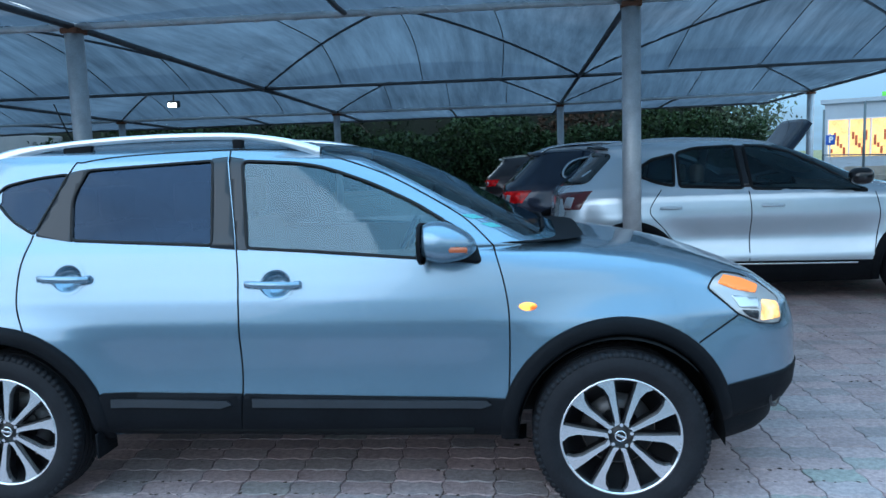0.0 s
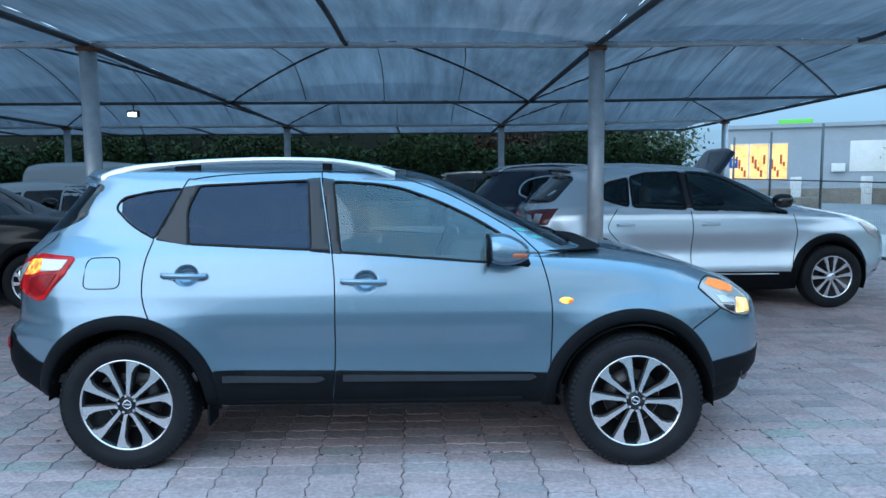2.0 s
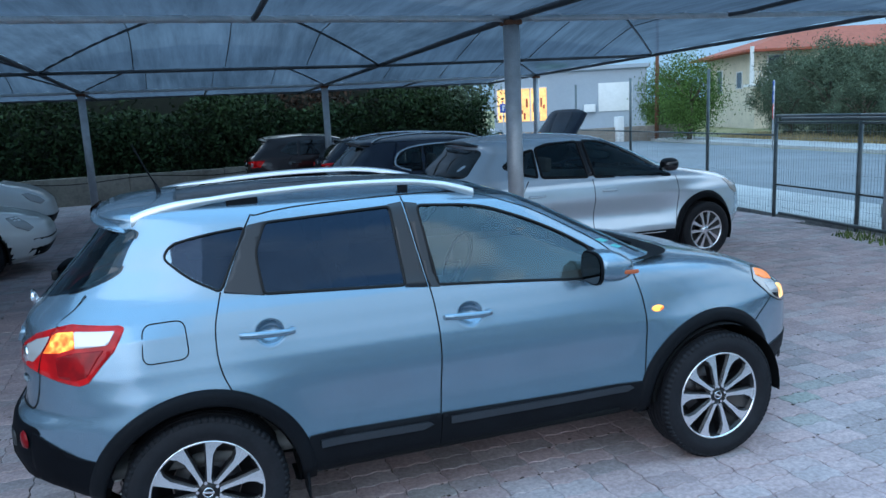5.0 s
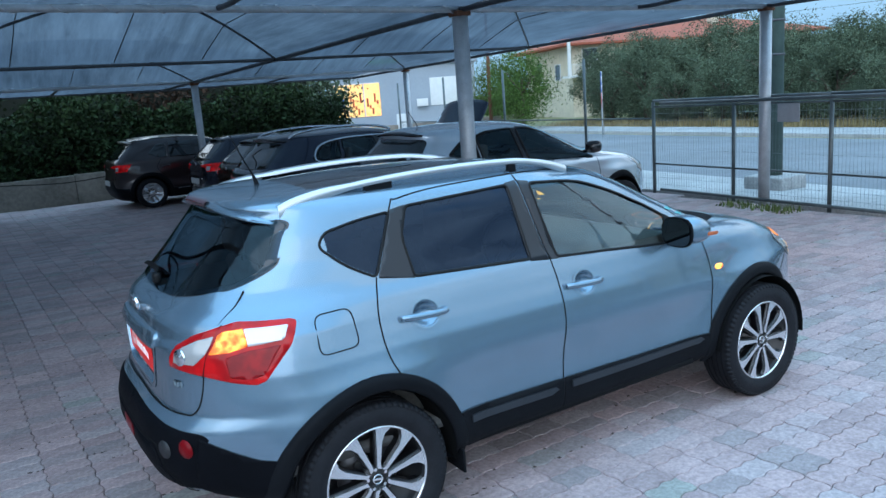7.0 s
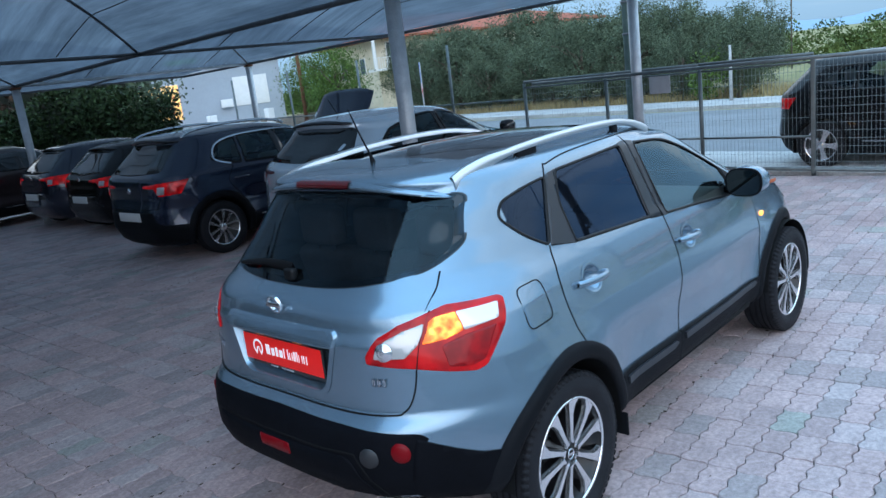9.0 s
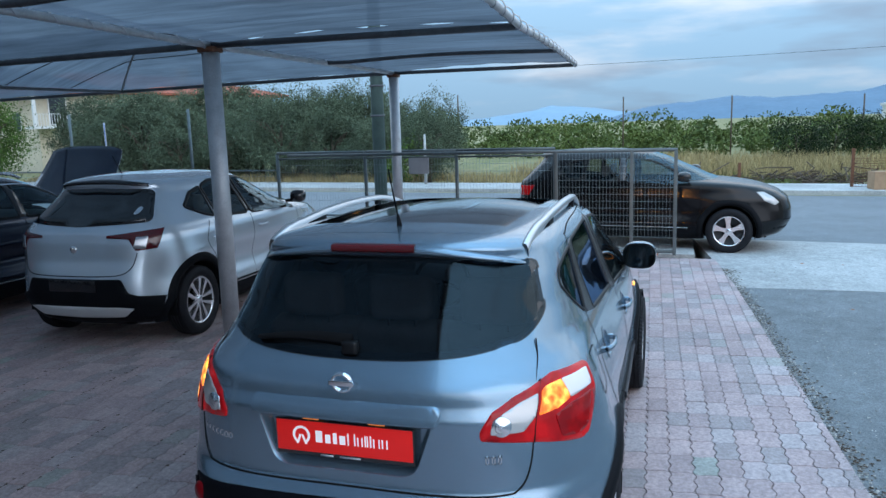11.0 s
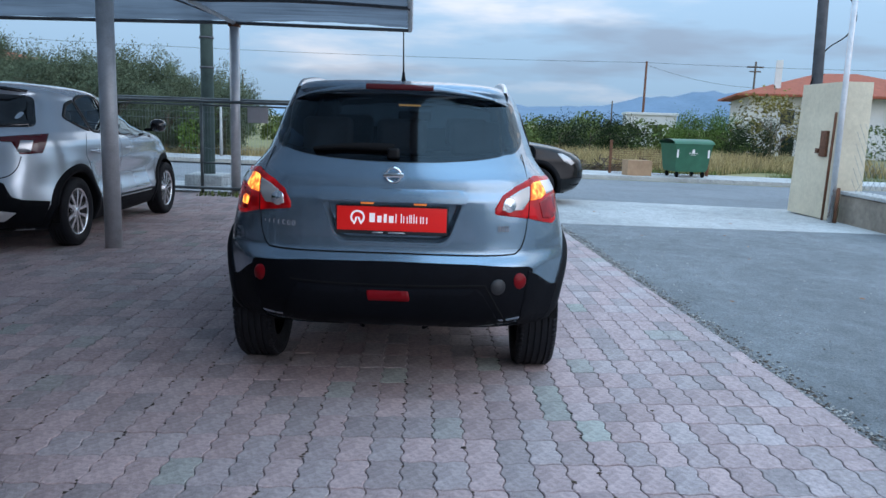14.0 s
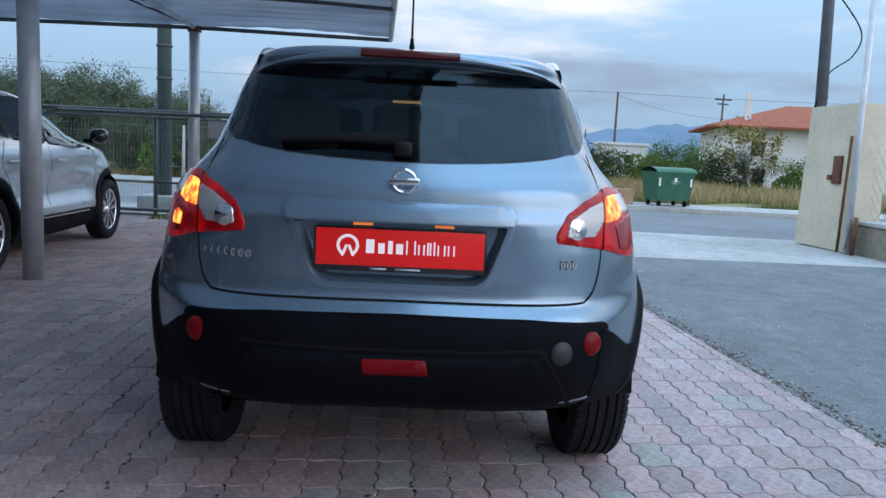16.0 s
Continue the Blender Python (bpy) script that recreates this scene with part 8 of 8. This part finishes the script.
for x, y, h, r in ((30, -8.3, 1.9, 1.4), (31, -11.6, 2.2, 1.5), (33, -14.2, 2.3, 1.6), (29, -5.2, 1.9, 1.5), (35, -17.5, 2.4, 1.6), (31, -6.8, 2.0, 1.5), (32.0, -12.8, 2.4, 1.2), (27.5, -13.0, 1.7, 1.2), (26, -15.8, 2.0, 1.3)):
    x, y, h, r = (x + 4) * 1.3 - 4, y * 1.3, h * 1.28, r * 1.2
    tree("shrub", "green shrub at the edge of the field", x, y, h, r, M_LEAF_GREEN if int(y * 3) % 2 else M_LEAF_DARK, 44, 110, 0.048, 0.05, -0.5, 0.05, 0.24, 0.5)

# far tree belt, field grass, brushwood
pts = []
for row in range(5):
    for j in range(54):
        y = -80 + 3.2 * j + RNG.uniform(-1.4, 1.4)
        x = 50 + 7 * row + RNG.uniform(-2.5, 2.5)
        h = RNG.uniform(1.5, 3.1) * RNG.uniform(0.8, 1.15) + 0.25 * row
        r = h * RNG.uniform(0.55, 0.85)
        d = RNG.normal(size=(560, 3))
        d /= np.linalg.norm(d, axis=1)[:, None]
        d[:, 2] = np.abs(d[:, 2]) * 1.0 - 0.15
        lump = 1 + 0.16 * np.sin(5 * d[:, 0] + j) * np.sin(4 * d[:, 1] + 2 * row) + 0.10 * np.sin(9 * d[:, 2] + j)
        pts.append(np.array((x, y, -0.5)) + d * (lump * RNG.uniform(0.72, 1.0, 560) ** 0.5)[:, None] * np.array((r, r, h)))
leaf_mesh("far_woods", np.concatenate(pts), 0.13, M_LEAF_FAR, narrow=0.7, kind="stuff")
tagged(bpy.data.objects["far_woods"], "low green orchard trees beyond the field", "woods")


def grass(name, label, n, area, h, material, z0=-0.45):
    """Upright blades over a stretch of ground."""
    x0, x1, y0, y1 = area
    x, y = RNG.uniform(x0, x1, n), RNG.uniform(y0, y1, n)
    x += 0.12 * y if x1 < 60 else 0
    keep_ = (np.sin(0.9 * x + 1.3 * np.sin(0.5 * y)) + np.sin(1.1 * y + 0.7 * x)) > -0.7
    x, y = x[keep_], y[keep_]
    n = len(x)
    hh = h * RNG.uniform(0.4, 1.3, n)
    a = RNG.uniform(0, 2 * np.pi, n)
    w = 0.012 + 0.02 * h
    lean = RNG.normal(size=(n, 2)) * 0.3 * hh[:, None]
    v = np.stack([np.stack([x - w * np.cos(a), y - w * np.sin(a), np.full(n, z0)], 1), np.stack([x + w * np.cos(a), y + w * np.sin(a), np.full(n, z0)], 1), np.stack([x + lean[:, 0], y + lean[:, 1], z0 + hh], 1)], 1).reshape(-1, 3)
    me = bpy.data.meshes.new(name)
    me.from_pydata(v.tolist(), [], np.arange(3 * n).reshape(-1, 3).tolist())
    me.materials.append(material)
    return tagged(new(name, me), label, "grass", kind="stuff")


M_STRAW = mat("straw", (0.34, 0.27, 0.13), 0.9, scale=1.0, vary=0.35, random_tone=0.4)
M_BLADE = mat("grass_blades", (0.10, 0.14, 0.04), 0.9, scale=1.0, vary=0.35, random_tone=0.4)
grass("dry_grass", "tall dry straw-coloured grass in the field", 26000, (28, 42, -22, 6), 0.7, M_STRAW)
grass("field_grass", "short green grass beside the pavement", 16000, (26, 33, -20, 4), 0.22, M_BLADE)
grass("verge_grass", "dry weeds below the olive trees", 16000, (25.7, 29, 3, 34), 0.40, M_STRAW)
b = bmesh.new()
for j in range(160):
    c = Vector((27.0 + RNG.uniform(-0.8, 0.8), -5.4 + RNG.normal() * 1.3, -0.42 + abs(RNG.normal()) * 0.22))
    d = Vector((RNG.normal(), RNG.normal(), RNG.normal() * 0.25)).normalized() * RNG.uniform(0.2, 0.6)
    tube(b, [c - d, c + d], 0.022, 5)
tagged(part("brushwood", b, M_BARK, smooth=False), "heap of cut brushwood at the field's edge", "brushwood", kind="stuff")

# weeds at the foot of the fence and along the paving's edge
grass("weeds", "small green weeds at the foot of the fence", 220, (7.75, 8.15, 2.6, 3.9), 0.10, M_BLADE, -0.01)

# far mountains
def ridge(name, label, dist, y0, y1, prof, material):
    b = bmesh.new()
    rows = []
    n = 90
    ys = np.linspace(y0, y1, n)
    hs = np.interp(ys, [p[0] for p in prof], [p[1] for p in prof])
    hs = hs + 0.05 * hs * np.sin(ys / (0.017 * dist)) + 0.03 * hs * np.sin(ys / (0.0061 * dist) + 1)
    for f, dx in ((0, 0), (0.45, 0.05), (0.8, 0.12), (1.0, 0.2)):
        rows.append([(dist * (1 + dx), float(y), float(max(h, 1) * f * (1 + 0.06 * math.sin(k * 1.7) * (f < 1))) - 1.0) for k, (y, h) in enumerate(zip(ys, hs))])
    sheet(b, rows)
    return tagged(part(name, b, material), label, "mountain", kind="structure")


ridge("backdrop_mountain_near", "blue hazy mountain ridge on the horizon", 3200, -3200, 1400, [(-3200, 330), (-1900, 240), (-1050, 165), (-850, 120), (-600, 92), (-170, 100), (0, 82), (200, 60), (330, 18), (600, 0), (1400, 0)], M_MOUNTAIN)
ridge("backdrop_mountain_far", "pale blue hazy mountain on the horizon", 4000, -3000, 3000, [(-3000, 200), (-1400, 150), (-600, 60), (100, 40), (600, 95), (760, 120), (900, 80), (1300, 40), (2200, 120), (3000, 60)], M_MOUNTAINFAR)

# crossarm pole behind the far house
cp = thing("electricity_pole", "far wooden electricity pole with a crossarm", "pole")
b = bmesh.new()
tube(b, [(84, -35.5, -0.6), (84, -35.5, 9.3)], 0.14, 8, r2=0.11)
part("pole", b, M_BARK, cp)
b = bmesh.new()
box(b, 84, -35.5, 8.7, 0.14, 1.9, 0.16)
box(b, 84, -35.5, 8.2, 0.14, 1.3, 0.14)
part("crossarm", b, M_BARK, cp)

# ---------------------------------------------------------------- block paving
PL, PW = 0.232, 0.1335      # a block's length along the car and its width
TURN = radians(1.9)


def paver_outline(n_long=14, n_short=5):
    """A block with wavy sides that fit its neighbours, counter-clockwise."""
    fx = lambda s: 0.0085 * math.sin(4 * math.pi * s)
    fy = lambda s: 0.0075 * math.sin(2 * math.pi * s)
    o = []
    for k in range(n_long):
        s = k / n_long
        o.append(((s - 0.5) * PL + fy(0), -PW / 2 + fx(s)))
    for k in range(n_short):
        s = k / n_short
        o.append((PL / 2 + fy(s), -PW / 2 + PW * s + fx(1)))
    for k in range(n_long):
        s = 1 - k / n_long
        o.append(((s - 0.5) * PL + fy(1), PW / 2 + fx(s)))
    for k in range(n_short):
        s = 1 - k / n_short
        o.append((-PL / 2 + fy(s), -PW / 2 + PW * s + fx(0)))
    return o


OUT = np.array(paver_outline())
CEN = OUT.mean(0)
N = len(OUT)


def scaled(d):
    """The outline drawn in by d on each side."""
    return (OUT - CEN) * np.array((1 - 2 * d / PL, 1 - 2 * d / PW)) + CEN


TEMPLATE = np.concatenate([np.c_[scaled(0.0055), np.zeros(N)], np.c_[scaled(0.0025), np.full(N, -0.0028)], np.c_[scaled(0.0017), np.full(N, -0.02)]])
FACES = [list(range(N))] + [[k, k + N, (k + 1) % N + N, (k + 1) % N] for k in range(N)] + [[k + N, k + 2 * N, (k + 1) % N + 2 * N, (k + 1) % N + N] for k in range(N)]
FACES = [f if i == 0 else f for i, f in enumerate(FACES)]


def on_paving(x, y):
    edge = np.interp(x, (-14, -0.83, 6.3, 8.3), (-3.0, -2.22, -1.775, -1.6))
    return (y > edge - 0.055) & (y < 17.1 + 0.0235 * x) & (x > -7.5) & (x < 8.32 + 0.09 * y) & ~((x < -3.4) & (y > 12))


ii, jj = np.meshgrid(np.arange(-40, 52), np.arange(-26, 135), indexing="ij")
gx_, gy_ = ii.ravel() * PL, jj.ravel() * PW
wx = 0.35 + gx_ * math.cos(TURN) - gy_ * math.sin(TURN)
wy = 0.02 + gx_ * math.sin(TURN) + gy_ * math.cos(TURN)
ok = on_paving(wx, wy)
wx, wy = wx[ok], wy[ok]
near = (wx > -2.75) & (wx < -0.05) & (wy > -1.62) & (wy < 1.45)
prng = np.random.default_rng(3)


def place(n):
    return prng.normal(size=n) * 0.0011 - 0.001, prng.normal(size=n) * 0.006, prng.normal(size=n) * 0.006, prng.normal(size=n) * 0.006


me = bpy.data.meshes.new("paver")
me.from_pydata(TEMPLATE.tolist(), [], FACES)
me.materials.append(M_PAVER)
dz, ta, tb, tc_ = place(int(near.sum()))
for k, (x, y) in enumerate(zip(wx[near], wy[near])):
    ob = new("paver", me)
    ob.matrix_world = Matrix.LocRotScale((x, y, dz[k]), Euler((ta[k], tb[k], TURN + tc_[k])), None)
    ob.parent = floor
rest = ~near
X, Y = wx[rest], wy[rest]
n = len(X)
dz, ta, tb, tc_ = place(n)
c, s = np.cos(TURN + tc_), np.sin(TURN + tc_)
T = TEMPLATE
vx = X[:, None] + T[None, :, 0] * c[:, None] - T[None, :, 1] * s[:, None]
vy = Y[:, None] + T[None, :, 0] * s[:, None] + T[None, :, 1] * c[:, None]
vz = dz[:, None] + T[None, :, 2] + T[None, :, 1] * ta[:, None] - T[None, :, 0] * tb[:, None]
vy = np.maximum(vy, np.interp(vx, (-14, -0.83, 6.3, 8.3), (-3.0, -2.22, -1.775, -1.6)))
V = np.stack([vx, vy, vz], 2).reshape(-1, 3).astype(np.float32)
sizes = np.array([len(f) for f in FACES])
flat_ = np.concatenate([np.array(f) for f in FACES])
m2 = bpy.data.meshes.new("paving_rest")
m2.vertices.add(len(V))
m2.vertices.foreach_set("co", V.ravel())
loops = (flat_[None, :] + (np.arange(n) * 3 * N)[:, None]).ravel().astype(np.int32)
m2.loops.add(len(loops))
m2.loops.foreach_set("vertex_index", loops)
starts = np.concatenate([[0], np.cumsum(sizes)[:-1]])
m2.polygons.add(n * len(FACES))
m2.polygons.foreach_set("loop_start", (starts[None, :] + (np.arange(n) * len(flat_))[:, None]).ravel().astype(np.int32))
m2.update(calc_edges=True)
m2.shade_flat()
m2.materials.append(M_PAVER)
ob = new("paving_rest", m2)
ob.parent = floor
ob["kind"] = "stuff"
ob["label"] = "pinkish grey wavy concrete paving blocks"


# loose gravel along the paving's edge, fallen leaves, damp leaf litter
def scatter(name, label, category, n, where, size, material, squash=0.6):
    """Small uneven stones or scraps."""
    q = np.array(((1, 0, 0), (-1, 0, 0), (0, 1, 0), (0, -1, 0), (0, 0, 1), (0, 0, -1)), float)
    tri = np.array(((0, 2, 4), (2, 1, 4), (1, 3, 4), (3, 0, 4), (2, 0, 5), (1, 2, 5), (3, 1, 5), (0, 3, 5)))
    P = where(n)
    n = len(P)
    s = size * prng.uniform(0.4, 1.5, (n, 1, 1)) * prng.uniform(0.6, 1.2, (n, 6, 1))
    a = prng.uniform(0, 2 * np.pi, n)
    v = q[None] * s
    x, y = v[:, :, 0] * np.cos(a)[:, None] - v[:, :, 1] * np.sin(a)[:, None], v[:, :, 0] * np.sin(a)[:, None] + v[:, :, 1] * np.cos(a)[:, None]
    v = np.stack([x, y, v[:, :, 2] * squash], 2) + P[:, None, :]
    me_ = bpy.data.meshes.new(name)
    me_.from_pydata(v.reshape(-1, 3).tolist(), [], (tri[None] + 6 * np.arange(n)[:, None, None]).reshape(-1, 3).tolist())
    me_.materials.append(material)
    return tagged(new(name, me_), label, category, kind="stuff")


def by_edge(n):
    x = prng.uniform(-3.5, 7.5, n)
    e = np.interp(x, (-14, -0.83, 6.3, 8.3), (-3.0, -2.22, -1.775, -1.6))
    return np.stack([x, e - np.abs(prng.normal(size=n)) * 0.075 + 0.02, np.full(n, -0.004)], 1)


def on_drive(n):
    x = prng.uniform(-3, 8, n)
    return np.stack([x, -2.3 - prng.uniform(0, 1, n) ** 2 * 4, np.full(n, -0.006)], 1)


def on_yard(n):
    return np.stack([prng.uniform(-3, 8, n), prng.uniform(-1.6, 12, n), np.full(n, 0.001)], 1)


M_GRAVEL = mat("gravel", (0.30, 0.29, 0.27), 0.9, scale=3, vary=0.4, random_tone=0.5)
M_LITTER = mat("leaf_litter", (0.06, 0.04, 0.028), 0.9, scale=3, vary=0.4, random_tone=0.5)
M_FALLEN = mat("fallen_leaf", (0.30, 0.13, 0.06), 0.8, scale=3, vary=0.3, random_tone=0.3)
scatter("gravel", "loose grey gravel along the paving's edge", "gravel", 2600, by_edge, 0.009, M_GRAVEL)
scatter("drive_gravel", "scattered stones on the asphalt drive", "gravel", 900, on_drive, 0.008, M_GRAVEL)
scatter("soil_crumbs", "dark soil along the paving's edge", "soil", 1500, by_edge, 0.012, M_LITTER, 0.25)
scatter("leaf_litter", "small dark scraps of leaf on the paving", "leaves", 260, on_yard, 0.014, M_LITTER, 0.15)
def in_joints(n):
    """Along the long wavy joints of the yard."""
    j = prng.integers(-8, 60, n)
    gx0 = prng.uniform(-3.0, 7.5, n)
    gy0 = (j + 0.5) * PW + 0.0085 * np.sin(4 * np.pi * (gx0 / PL))
    keep_ = np.sin(1.7 * gx0 + 2.1 * j) + np.sin(0.9 * gx0 - 1.3 * j) > 0.55
    gx0, gy0 = gx0[keep_], gy0[keep_]
    return np.stack([0.35 + gx0 * math.cos(TURN) - gy0 * math.sin(TURN), 0.02 + gx0 * math.sin(TURN) + gy0 * math.cos(TURN), np.full(len(gx0), -0.001)], 1)


scatter("joint_dirt", "dark dirt and moss in the paving joints", "soil", 9000, in_joints, 0.010, M_LITTER, 0.22)
scatter("fallen_leaves", "brown fallen leaves on the drive", "leaves", 16, on_drive, 0.03, M_FALLEN, 0.2)
